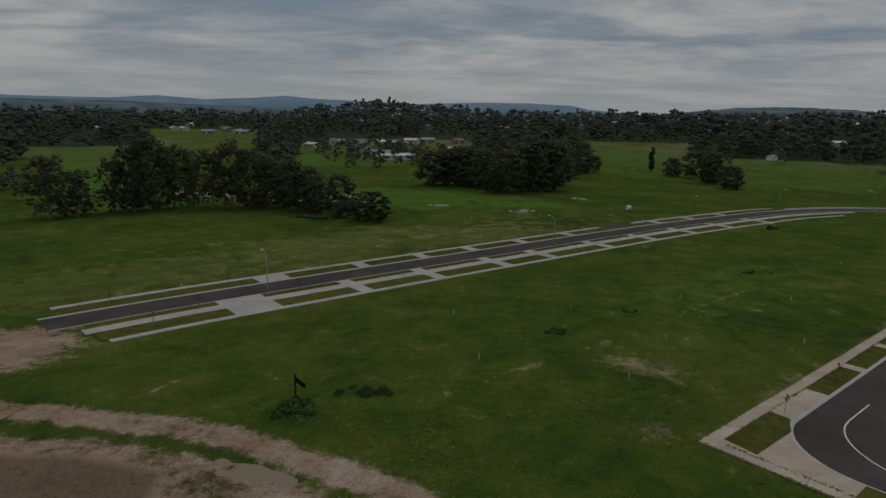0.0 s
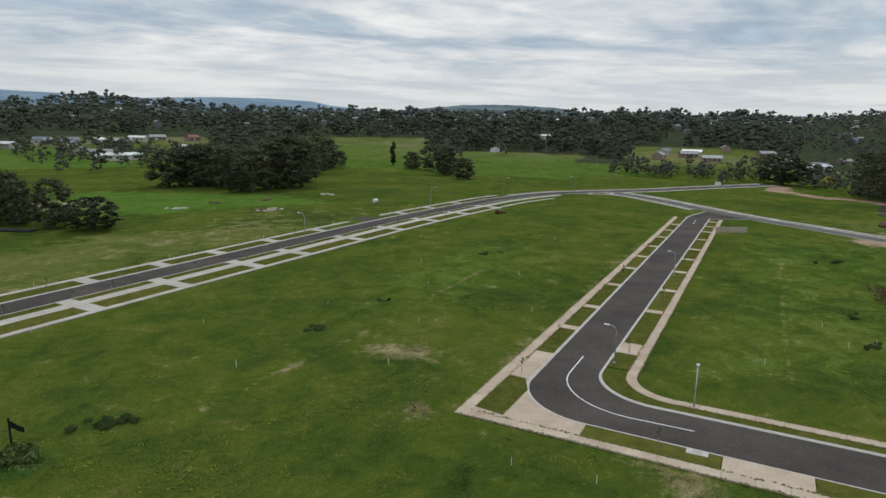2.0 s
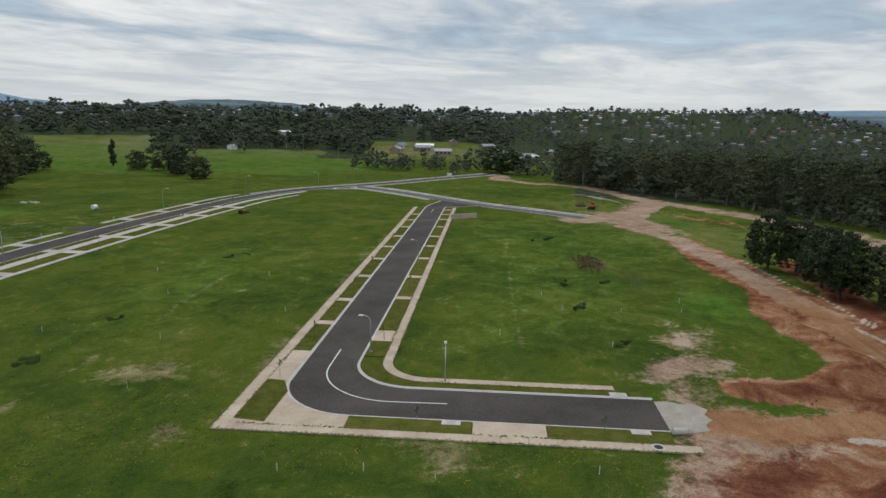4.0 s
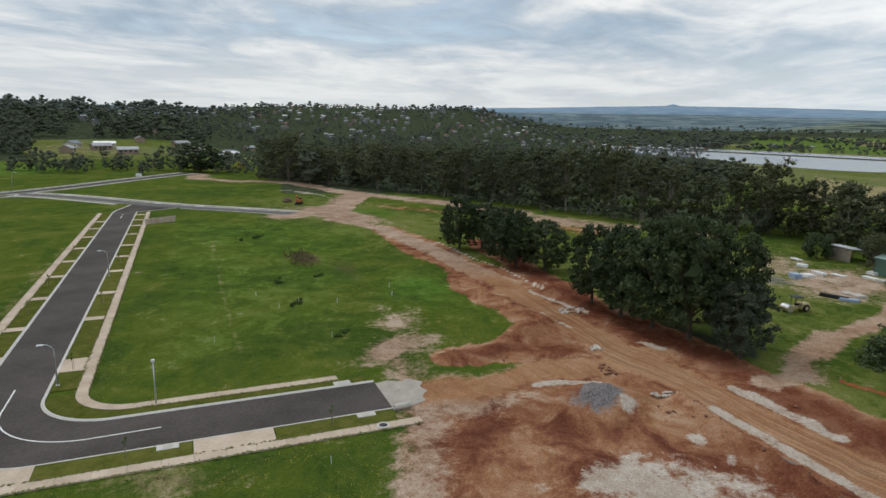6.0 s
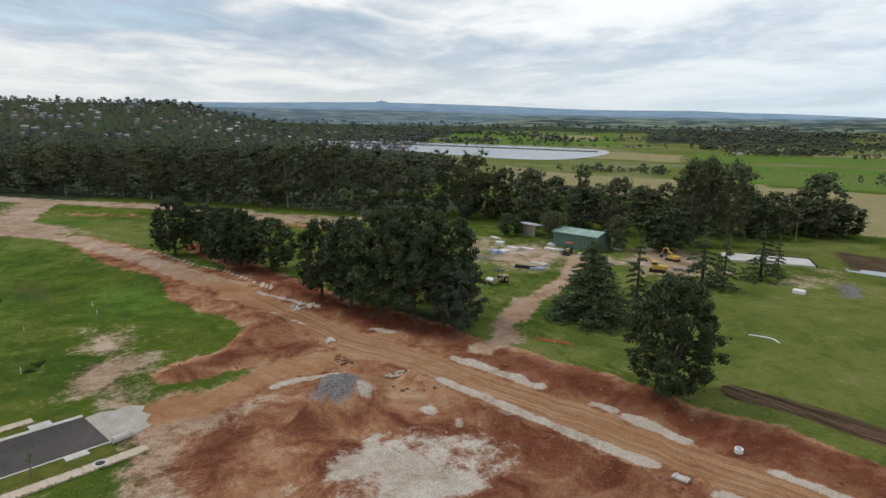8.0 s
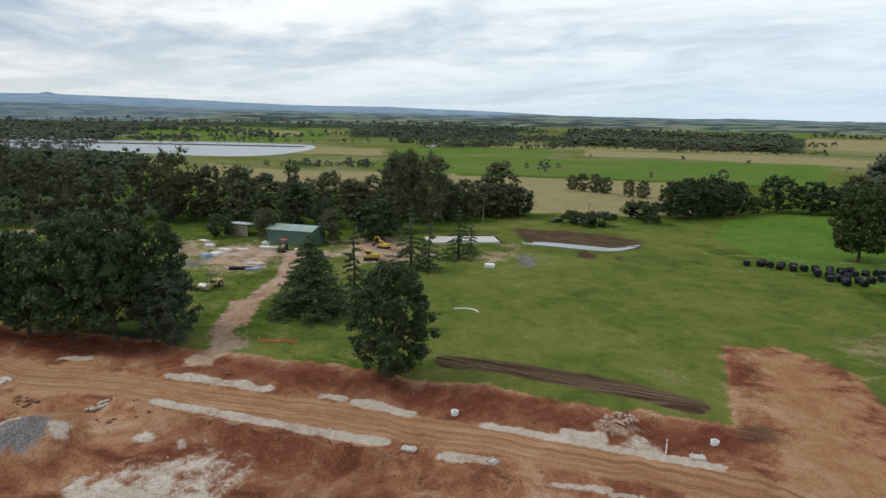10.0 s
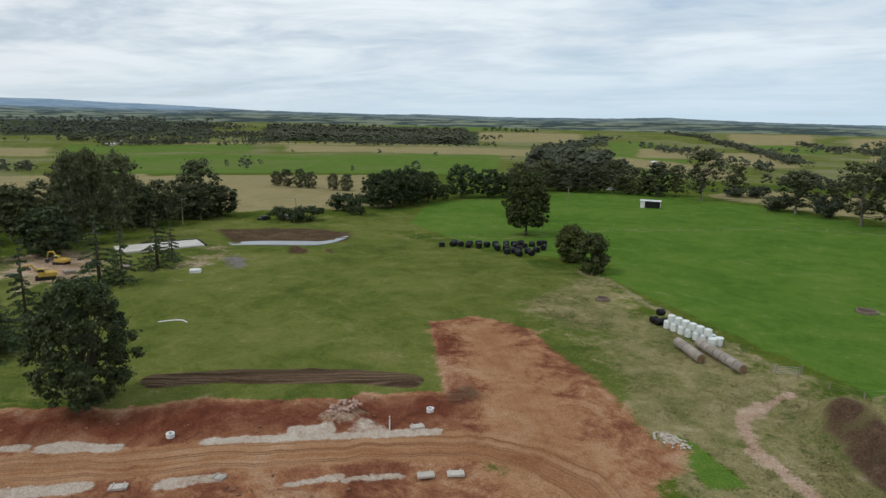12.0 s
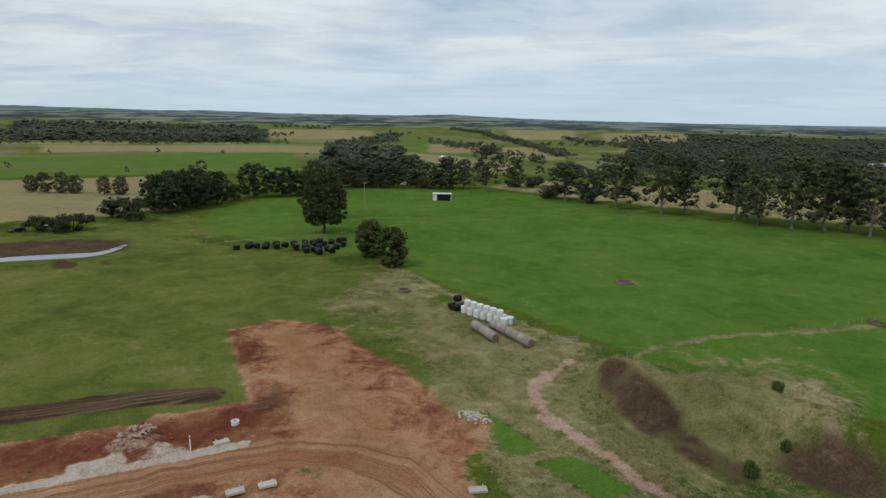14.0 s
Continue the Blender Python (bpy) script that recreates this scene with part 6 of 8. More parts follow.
dam_shore = glide([polar(a, d) for a, d in ((202.6, 1110), (204.5, 1130), (206.5, 1180), (206.5, 1330), (204.4, 1350), (202.9, 1250), (202.6, 1110))], 4)[:-1]
far_dam = tagged(part("farm_dam", Shape().prism([tuple(p) for p in reversed(dam_shore)], -1.0, 0.0), WATER), "pale grey farm dam among the southern woods", "dam", kind="structure")
far_dam.location.z = max(ground_z(*p) for p in dam_shore) + 0.3
MUDWATER, mtree, mb = material("muddy_water", 0.3, 0.0, 0.35)
mb.inputs["Base Color"].default_value = (0.27, 0.19, 0.125, 1)
bump(mtree, mb, noise_at(mtree, 0.8, 3, 0.6, mtree.nodes.new("ShaderNodeNewGeometry").outputs["Position"]), 0.08, 0.1)
puddle = glide([(-27.0, 59.5), (-21.0, 60.3), (-14.0, 58.2), (-9.0, 55.0), (-10.5, 52.0), (-17.5, 52.4), (-25.0, 56.0), (-27.0, 59.5)], 4)[:-1]
tagged(part("puddle", Shape().prism([tuple(p) for p in puddle], -0.8, -0.22), MUDWATER), "shallow muddy puddle in the bare western dirt", "puddle", kind="structure")
tagged(part("pond", Shape().prism([tuple(p) for p in pond], -0.4, 0.12), WATER), "narrow silvery pond beside turned brown soil", "pond", kind="structure")

# ---------------------------------------------------------------- houses
ROOFS = [worn("roof_grey", (0.22, 0.23, 0.24), (0.36, 0.37, 0.38), 0.6, 0.2, 0.3, 2.0, 0.02), worn("roof_white", (0.58, 0.59, 0.60), (0.75, 0.76, 0.77), 0.5, 0.1, 0.3, 2.0, 0.02), worn("roof_red", (0.20, 0.09, 0.06), (0.33, 0.16, 0.11), 0.8, 0, 0.3, 2.0, 0.02), worn("roof_blue", (0.12, 0.15, 0.20), (0.20, 0.24, 0.30), 0.6, 0.2, 0.3, 2.0, 0.02)]
WALLS = [worn("cream_wall", (0.45, 0.41, 0.34), (0.62, 0.58, 0.50), 0.85, 0, 0.4, 3.0, 0.02), worn("brick_wall", (0.22, 0.155, 0.12), (0.36, 0.265, 0.21), 0.9, 0, 0.6, 4.0, 0.02)]
PANE = worn("dark_glass", (0.02, 0.025, 0.03), (0.05, 0.06, 0.07), 0.1, 0, 0.5, 4.0, 0.001, 0.6)


def gable(l, w, h, rise, over=0.5):
    """A ridged roof with thickness over a plan l by w."""
    x, y, t = l / 2 + over, w / 2 + over, 0.25
    v = [(-x, -y, h - 0.1), (x, -y, h - 0.1), (x, 0, h + rise), (-x, 0, h + rise), (-x, y, h - 0.1), (x, y, h - 0.1)]
    v += [(a, b, c + t) for a, b, c in v]
    f = [(0, 3, 2, 1), (3, 4, 5, 2), (6, 7, 8, 9), (9, 8, 11, 10), (0, 1, 7, 6), (4, 10, 11, 5), (1, 2, 8, 7), (2, 5, 11, 8), (0, 6, 9, 3), (3, 9, 10, 4)]
    return Shape().add(v, f)


def walls(l, w, h, rise):
    x, y = l / 2, w / 2
    v = [(-x, -y, -2), (x, -y, -2), (x, y, -2), (-x, y, -2), (-x, -y, h), (x, -y, h), (x, y, h), (-x, y, h), (-x, 0, h + rise * 0.95), (x, 0, h + rise * 0.95)]
    return Shape().add(v, [(0, 1, 5, 4), (2, 3, 7, 6), (1, 2, 6, 9, 5), (3, 0, 4, 8, 7)])


def house(label, l=15, w=9, h=2.8, rise=1.8, roof=0, wall=0):
    ob = thing("house", label, "house", "far houses")
    part("wall", walls(l, w, h, rise), WALLS[wall], ob)
    part("roof", gable(l, w, h, rise), ROOFS[roof], ob)
    for i, x in enumerate(np.linspace(-l * 0.36, l * 0.36, 4)):
        for side in (-1, 1):
            win = part("door" if i == 1 and side < 0 else "window", Shape().box(x - 0.8, side * w / 2 - 0.06, 0.1 if i == 1 and side < 0 else 0.9, x + 0.8, side * w / 2 + 0.06, 2.2), WHITE if i == 1 and side < 0 else PANE, ob)
    return ob


homes = [house("low grey-roofed brick house among trees", 16, 9, 2.8, 2.0, 0, 1), house("white-roofed cream house in a garden", 18, 10, 3.0, 1.5, 1, 0), house("red-roofed brick house among trees", 14, 9, 2.8, 2.2, 2, 1), house("blue-grey roofed cream house", 15, 9, 3.2, 2.0, 3, 0)]
FAR_HOMES = [(-123.9, 652.7, 1), (-100, 690, 0), (-82.6, 663.5, 3), (-60, 700, 1), (-38.7, 539.0, 1), (-26, 541, 1), (-435.8, 845.8, 1), (-264.6, 867.7, 1), (-290, 900, 0), (559.5, 398.5, 1), (474.3, 472.7, 1), (455, 490, 3), (546.9, 447.8, 0), (537.6, 490.0, 0),
             (391.7, -1063.4, 1), (181.0, -968.6, 1), (-247.5, -1064.2, 0), (1255.7, -823.1, 1), (1336.2, -893.8, 1), (455.1, 457.9, 0), (567.7, 404.0, 3), (-7.1, 1278.7, 1), (-70, 1180, 0), (60, 1250, 1), (700, 470, 0), (640, 560, 2), (-380, 1010, 1), (-120, 1080, 0), (450, 700, 1), (380, 820, 0)]
r_home = np.random.default_rng(88)
for az0, az1, d0, d1, n in ((-9, 3, 560, 760, 9), (40.5, 55, 560, 900, 6), (-23, -16, 880, 1000, 5), (100, 104, 1950, 2060, 3)):
    for i in range(n):
        az, d = az0 + (az1 - az0) * (i + r_home.uniform(0.1, 0.9)) / n, r_home.uniform(d0, d1)
        FAR_HOMES.append((*polar(az, d), int(r_home.choice([0, 0, 1, 1, 3, 2]))))
for x, y, k in FAR_HOMES:
    copy_thing(homes[k], Matrix.LocRotScale((x, y, ground_z(x, y) + 0.4), Euler((0, 0, rng.uniform(0, 3.1))), (1.0, 1.0, 1.15)))
retire(*homes)


def town():
    """The far hillside town: hundreds of small roofs over pale walls."""
    r = np.random.default_rng(61)
    rs, ws = [Shape() for _ in ROOFS], Shape()
    for i in range(430):
        az = r.uniform(50, 96) if i < 330 else r.uniform(-8, 50)
        d = r.uniform(1150, 2300) if i < 330 else r.uniform(900, 1500)
        x, y = polar(az, d)
        z, a = ground_z(x, y) + 0.5 + (2.2 if i < 330 else 4), r.uniform(0, 3.14)
        l, w, h = r.uniform(7, 12), r.uniform(5, 7), r.uniform(2.0, 2.8)
        c, s = math.cos(a), math.sin(a)
        for sh, src in ((rs[int(r.choice([0, 0, 0, 0, 1, 2, 3, 3]))], gable(l, w, h, 1.5)), (ws, walls(l, w, h, 1.5))):
            sh.add([(x + c * p - s * q, y + s * p + c * q, z + (t if t > -1 else -9)) for p, q, t in src.v], src.f)
    ob = tagged(thing("distant_town", "far hillside town of small pale houses", "town"), kind="stuff")
    for sh, m in zip(rs, ROOFS):
        part("roofs", sh, m, ob)
    part("walls", ws, worn("town_wall", (0.16, 0.15, 0.14), (0.28, 0.27, 0.25), 0.9, 0, 0.02, 0.3, 0.02), ob)


town()

# ---------------------------------------------------------------- street furniture


def lamp_post(name, label, h, arm, group):
    """A tapered steel column with a curved outreach and a flat lantern; arm 0 gives a post-top lantern."""
    ob = thing(name, label, "street lamp", group)
    part("base_plate", Shape().box(-0.2, -0.2, -0.1, 0.2, 0.2, 0.08, 0.02), STEEL, ob)
    if arm:
        path = [(0, 0, 0), (0, 0, h * 0.82)] + [(arm * (1 - math.cos(t)), 0, h * 0.82 + h * 0.18 * math.sin(t)) for t in np.linspace(0.25, math.pi / 2, 6)]
        part("column", Shape().tube(path, [0.11, 0.075] + [0.055] * 6, 8), STEEL, ob, smooth_faces=True)
        head = part("lantern", Shape().box(arm - 0.05, -0.16, h - 0.1, arm + 0.75, 0.16, h + 0.06, 0.05), WHITE, ob, "pale flat lantern")
    else:
        part("column", Shape().tube([(0, 0, 0), (0, 0, h - 0.35)], [0.10, 0.06], 8), STEEL, ob, smooth_faces=True)
        head = part("lantern", Shape().tube([(0, 0, h - 0.4), (0, 0, h - 0.3), (0, 0, h - 0.05), (0, 0, h)], [0.08, 0.2, 0.22, 0.08], 12), WHITE, ob, "round white lantern")
    part("lens", Shape().box(0.1 + arm * 0.95 - (0.2 if not arm else 0), -0.1, h - 0.13 - (0.28 if not arm else 0), arm * 0.95 + (0.6 if arm else 0.1), 0.1, h - 0.1 - (0.28 if not arm else 0)), PANE, head)
    return ob


tall = lamp_post("street_lamp", "tall galvanised street lamp with a curved arm beside the through road", 8.7, 1.7, "street lamps of the through road")
for s, o in ((37.5, 5.0), (121.5, 5.0), (205, -5.0), (262, -5.5), (300, 6), (330, -5.5)):
    x, y = main_at(s, o)
    copy_thing(tall, pose(x, y, 0.1, 0, 0, 128 if o > 0 else -52))
retire(tall)
short = lamp_post("street_lamp", "galvanised street lamp with a small arm at the side street's bend", 5.6, 1.1, "street lamps of the side street")
for a, b, turn in ((88.0, -17.0, 218), (149.5, -17.0, 218)):
    copy_thing(short, pose(*street(a, b), 0.1, 0, 0, turn - 90))
retire(short)
post = lamp_post("street_lamp", "post-top street lamp on the grass beside the bend", 5.7, 0, "street lamps of the side street")
post.matrix_basis = pose(57.5, 53.1, 0.05)


def sapling():
    ob = thing("street_sapling", "staked young street tree with a few leaves", "sapling", "street saplings")
    part("stem", Shape().tube([(0, 0, 0), (0.05, 0.02, 1.2), (0.0, 0.05, 2.2)], [0.03, 0.022, 0.008], 5), DARKBARK, ob)
    part("stake", Shape().box(0.25, -0.03, 0, 0.31, 0.03, 1.3, 0.01), TIMBER, ob, "square timber stake")
    part("leaves", cloud_mesh("leaves", *leaf_cloud([(0, 0, 1.6, 0.32, 0.32, 0.5), (0.1, 0.1, 2.1, 0.2, 0.2, 0.3)], 26, 0.10, 0.0)), WEED, ob)
    return ob


sap = sapling()
for s in (14, 24, 44, 56, 64, 84, 104, 123, 146, 168, 190, 212, 236):
    copy_thing(sap, pose(*main_at(s, 11.8 if s % 4 else 5.4), 0.1, 0, 0, s * 37))
for s in (12, 34, 58, 78, 93, 130):
    copy_thing(sap, pose(*main_at(s, -6.4), 0.1, 0, 0, s * 53))
for a, b in ((77.5, -27.4), (94, -27.2), (93, -16.0), (65.6, -7.5), (65.5, 13.5), (124, -27.2), (126, -16.0), (144, -27.3), (162, -16.1), (176, -27.2), (193, -16), (208, -27.2)):
    copy_thing(sap, pose(*street(a, b), 0.1, 0, 0, a * 31))
for i in range(2, 14, 2):
    x, y = sideways(CROSSROAD, -5.2)[i]
    copy_thing(sap, pose(x + 0.2, y - 5, 0.02, 0, 0, i * 71))
retire(sap)

peg = thing("survey_peg", "thin white survey peg standing in the grass", "peg", "survey pegs")
part("peg_body", Shape().box(-0.035, -0.035, -0.1, 0.035, 0.035, 1.0, 0.012), WHITE, peg)
part("tip", Shape().box(-0.04, -0.04, 0.98, 0.04, 0.04, 1.12, 0.012), ROOFS[2], peg, "painted red tip")
for x, y in ((7.1, 86.9), (27.2, 80.3), (49.7, 120.2), (94.1, 108.4), (103.7, 153.4), (96.9, 60.2), (101.8, 59.0), (102.5, 68.7), (112, 44), (118, 47), (104, 52), (86, 44), (78, 60), (38, 96), (60, 95), (72, 120), (26, 112), (56, 140), (4, 108), (30, 50), (40, 38), (52, 27), (36, 44)):
    copy_thing(peg, pose(x, y, ground_z(x, y), 0, 0, x * 41))
for s in range(10, 250, 16):
    copy_thing(peg, pose(*main_at(s, 16.6 if s % 32 == 10 else -11.0), 0, 0, 0, s))
retire(peg)

# flag form added in place of the dark bird-like thing on the post
flag = thing("flag_pole", "black post topped by a dark bird-like shape, on a weedy mound", "flag", at=(-16.3, 71.0, 0.2))
part("pole", Shape().box(-0.09, -0.09, -0.6, 0.09, 0.09, 3.7, 0.03), BLACK, flag)
part("cap", Shape().box(-0.13, -0.13, 3.68, 0.13, 0.13, 3.8, 0.03), BLACK, flag)
cloth = [(0.1 + 0.16 * i, 0.07 * math.sin(i * 1.1), 3.45 - 0.13 * i + dz) for i in range(8) for dz in (0, -0.75 + 0.02 * i)]
part("cloth", Shape().add(cloth, [(2 * i, 2 * i + 2, 2 * i + 3, 2 * i + 1) for i in range(7)]), BLACK, flag, "black sheet standing in for a bird-like shape")
part("emblem", Shape().add([(x, y - 0.012, z) for x, y, z in ((0.45, 0.06, 3.0), (0.8, 0.02, 2.75), (0.8, 0.02, 2.5), (0.45, 0.06, 2.72))], [(0, 1, 2, 3)]), WHITE, flag, "plain white patch")
weed = shrub("rank green weeds on a small mound", WEED, "weed_clump", 2.2, 1.1, 26, 70, 0.2)
weed.matrix_basis = pose(-15.9, 68.2, 0.3)
WEEDS = [(-25.5, -72.5, 0.6, 1.3), (-20, -61, 0.7, 1.5), (-24.5, -65.5, 0.5, 1.1), (-31, -79, 0.5, 1.0)]
r_weed = np.random.default_rng(19)
for x, y, wide in ((-9.4, 75.5, 2.6), (-5.5, 75.0, 1.5), (35.8, 110.3, 2.0), (21.5, 99.2, 1.6), (78.2, 143.5, 2.6), (114.1, 70.3, 2.0), (100.8, 58.8, 2.0), (89.4, 43.4, 1.8), (121.6, 65.2, 1.4), (156.0, 103.9, 2.6)):
    for i in range(5):
        WEEDS.append((x + r_weed.normal() * wide * 0.7, y + r_weed.normal() * wide * 0.4, r_weed.uniform(0.35, 0.8), r_weed.uniform(0.25, 0.5)))
for x, y, r, h in WEEDS:
    copy_thing(weed, Matrix.LocRotScale((x, y, ground_z(x, y) - 0.1), Euler((0, 0, x)), (r / 2.4, r / 2.7, h / 1.1)))

# ---------------------------------------------------------------- farm things


def round_bale(name, label, mat, group, rim=None):
    ob = thing(name, label, "hay bale", group)
    ringv = lambda r, x: [(x, r * math.cos(k * math.pi / 10), 0.62 + r * math.sin(k * math.pi / 10)) for k in range(20)]
    v = ringv(0.54, -0.6) + ringv(0.62, -0.52) + ringv(0.635, 0.0) + ringv(0.62, 0.52) + ringv(0.54, 0.6)
    f = [(j * 20 + k, j * 20 + (k + 1) % 20, (j + 1) * 20 + (k + 1) % 20, (j + 1) * 20 + k) for j in range(4) for k in range(20)] + [tuple(range(19, -1, -1)), tuple(range(80, 100))]
    part("wrap", Shape().add(v, f), mat, ob, smooth_faces=False)
    if rim:
        for x in (-0.61, 0.61):
            part("cut_face", Shape().tube([(x - 0.012, 0, 0.62), (x + 0.012, 0, 0.62)], [0.5, 0.48], 16), rim, ob, "coiled straw end")
    return ob


WRAP = worn("white_wrap", (0.58, 0.62, 0.60), (0.76, 0.79, 0.77), 0.35, 0, 1.2, 7.0, 0.02, 0.5)
HAY = worn("weathered_hay", (0.20, 0.17, 0.14), (0.38, 0.34, 0.30), 0.95, 0, 1.0, 10.0, 0.04)
HAYEND = worn("hay_end", (0.13, 0.08, 0.045), (0.26, 0.17, 0.10), 0.95, 0, 2.0, 12.0, 0.04)
dark_bale = round_bale("wrapped_bale", "round bale wrapped in shiny black plastic", BLACK, "black wrapped bales")
BALES = [(82.7, -148.9), (80.5, -151.0), (78.8, -152.2), (76.3, -152.1), (73.8, -153.6), (72.3, -155.6), (70.7, -157.7), (67.8, -152.9), (67.8, -158.5), (66.2, -160.6), (62.7, -152.0), (62.7, -155.9), (62.6, -159.9), (60.0, -149.0), (59.4, -153.6), (60.6, -165.5),
         (69.2, -155.2), (65.5, -153.5), (64.6, -157.8), (61.2, -151.0), (63.8, -149.8), (58.0, -156.4), (65.2, -163.0), (57.4, -160.2), (59.6, -167.2), (75.0, -156.0), (66.6, -156.2), (61.8, -162.8), (68.8, -160.6), (57.6, -151.6), (81.4, -153.4), (77.2, -154.6)]
for i, (x, y) in enumerate(BALES):
    m = pose(x, y, 0, 0, 0, i * 67) if i % 4 else pose(x, y, 0.62, 0, 90, i * 31) @ pose(0, 0, -0.62)
    copy_thing(dark_bale, m @ Matrix.Scale(1.28, 4))
row = np.array([-0.72, 0.69])
base = np.array([17.0, -109.6])
side = np.array([0.69, 0.72])
for i in range(2):
    for j in range(2):
        copy_thing(dark_bale, pose(*(base - row * (0.2 + 1.3 * i) + side * 0.7 * (j * 2 - 1) * 0.9), 1.25 * (1 - j) * i, 0, 0, 45))
retire(dark_bale)
pale_bale = round_bale("wrapped_bale", "round bale wrapped in pale green-white plastic, stacked two high", WRAP, "white wrapped bales")
way = np.array([8.2, -104.0]) - np.array([16.0, -109.8])
for i in range(7):
    for j in (-0.68, 0.68):
        p = np.array([15.4, -109.0]) + way * i / 6.2 + side * j
        m = pose(*p, 0.62, 0, 90, i * 40) @ pose(0, 0, -0.62)
        copy_thing(pale_bale, m @ Matrix.Scale(1.1, 4))
    if i < 6:
        copy_thing(pale_bale, pose(*(np.array([15.4, -109.0]) + way * (i + 0.3) / 6.2 + side * 0.5), 1.84, 0, 90, i * 50) @ pose(0, 0, -0.62))
retire(pale_bale)
hay = round_bale("hay_roll", "weathered grey-brown round hay roll lying in a row", HAY, "old hay rolls", HAYEND)
for p, q, n in (((12.6, -99.4), (9.2, -94.6), 5), ((9.6, -100.6), (3.6, -93.3), 7)):
    p, q = np.array(p), np.array(q)
    turn = math.degrees(math.atan2(*(q - p)[::-1]))
    for i in range(n):
        copy_thing(hay, pose(*(p + (q - p) * i / (n - 1)), 0, 0, 0, turn + rng.normal() * 2) @ Matrix.Scale(1.22, 4))
retire(hay)


def trough(x, y, R):
    ob = thing("stock_trough", "round brown concrete stock trough in worn grass", "trough", at=(x, y, ground_z(x, y)))
    ringp = lambda r: [np.array([r * math.cos(a), r * math.sin(a)]) for a in np.linspace(0, 2 * math.pi, 25)]
    part("rim", slab(ringp(R), ringp(R - 0.22), -0.1, 0.55), worn("old_concrete", (0.13, 0.095, 0.07), (0.26, 0.20, 0.155), 0.9, 0, 1.0, 7.0, 0.02), ob)
    part("water", Shape().prism([tuple(p) for p in ringp(R - 0.2)[:-1]], 0, 0.12), DARKBARK, ob, "dark damp floor")


trough(30.1, -119.6, 1.35)
trough(-14.9, -138.0, 1.8)
shelter = thing("field_shelter", "white-walled field shelter with a black open front", "shelter", at=(51, -271, ground_z(51, -271)), turn=8)
part("roof", Shape().box(-4.2, -2.3, 2.9, 4.2, 2.3, 3.1, 0.04), ROOFS[1], shelter)
part("back_wall", Shape().box(-4, -2.1, 0, 4, -2.0, 2.9), WHITE, shelter)
part("side_wall", Shape().box(3.9, -2, 0, 4.0, 2.0, 2.9), WHITE, shelter)
part("side_wall", Shape().box(-4, -2, 0, -3.9, 2.0, 2.9), WHITE, shelter)
part("front_panel", Shape().box(2.2, 1.9, 0, 3.88, 2.0, 2.9), WHITE, shelter)
# black sheet across the open bay, in place of the shade inside
part("front_screen", Shape().box(-3.88, 1.8, 0, 2.18, 1.9, 2.8), BLACK, shelter, "black sheet standing for the shade in the open bay")


def fence(line, gap=3.6, h=1.15, label="timber post and wire stock fence"):
    ob = thing("stock_fence", label, "fence")
    pts = [np.array(p, float) for p in line]
    stops = []
    for p, q in zip(pts, pts[1:]):
        n = max(1, round(np.hypot(*(q - p)) / gap))
        stops += [p + (q - p) * i / n for i in range(n)]
    stops.append(pts[-1])
    one = Shape().tube([(0, 0, -0.2), (0, 0, h)], [0.075, 0.06], 6).mesh("post")
    one.materials.append(TIMBER)
    for p in stops:
        o = new("post", one)
        o.parent = ob
        o.matrix_basis = pose(*p, ground_z(*p), rng.normal() * 3, rng.normal() * 3, 0)
    for z in (0.35, 0.7, 1.05):
        part("wire", Shape().tube([(*p, ground_z(*p) + z * h / 1.15) for p in stops], 0.008, 3, False), STEEL, ob)
    return ob


fence([(40, -141), (21.4, -119.5), (12, -109.5), (4, -100.5), (-0.4, -96)])
fence([(-3.6, -94.5), (-11.1, -91.7), (-24.4, -102.2), (-39.6, -110.0), (-57, -120.8), (-75, -131)])
fence([(100.0, -152.9), (71.7, -176.5), (52.9, -198.3), (30.7, -214.8), (-2.4, -241.9), (-40.1, -245.8)], 5.0)
fence([(332, 207), (316.2, 147.2), (280.4, 88.4), (262.0, 45.0), (238.7, 8.2), (222, -22)], 4.0, 1.7, "tall post and wire boundary fence along the shelter belt")
gate = thing("farm_gate", "grey steel farm gate standing ajar between posts", "gate", at=(-1.0, -95.4, 0), turn=200)
for x in (0.0, 3.0):
    part("upright", Shape().tube([(x, 0, 0.15), (x, 0, 1.25)], 0.03, 6), STEEL, gate)
for z in (0.2, 0.45, 0.7, 0.95, 1.2):
    part("rail", Shape().tube([(0, 0, z), (3.0, 0, z)], 0.022, 6), STEEL, gate)
part("gate_post", Shape().tube([(-0.15, 0, -0.2), (-0.15, 0, 1.5)], [0.11, 0.1], 8), TIMBER, gate)
part("gate_post", Shape().tube([(3.3, 0.1, -0.2), (3.3, 0.1, 1.5)], [0.11, 0.1], 8), TIMBER, gate)

# utility poles
pole = thing("utility_pole", "timber power pole with a cross-arm", "power pole", "power poles")
part("pole_shaft", Shape().tube([(0, 0, -0.5), (0, 0, 12.0)], [0.19, 0.12], 8), TIMBER, pole)
arm = part("cross_arm", Shape().box(-1.2, -0.07, 11.2, 1.2, 0.07, 11.36, 0.02), TIMBER, pole)
for x in (-1.0, -0.4, 0.4, 1.0):
    part("insulator", Shape().tube([(x, 0, 11.34), (x, 0, 11.42), (x, 0, 11.56)], [0.05, 0.07, 0.03], 6), WHITE, arm, "pale insulator")
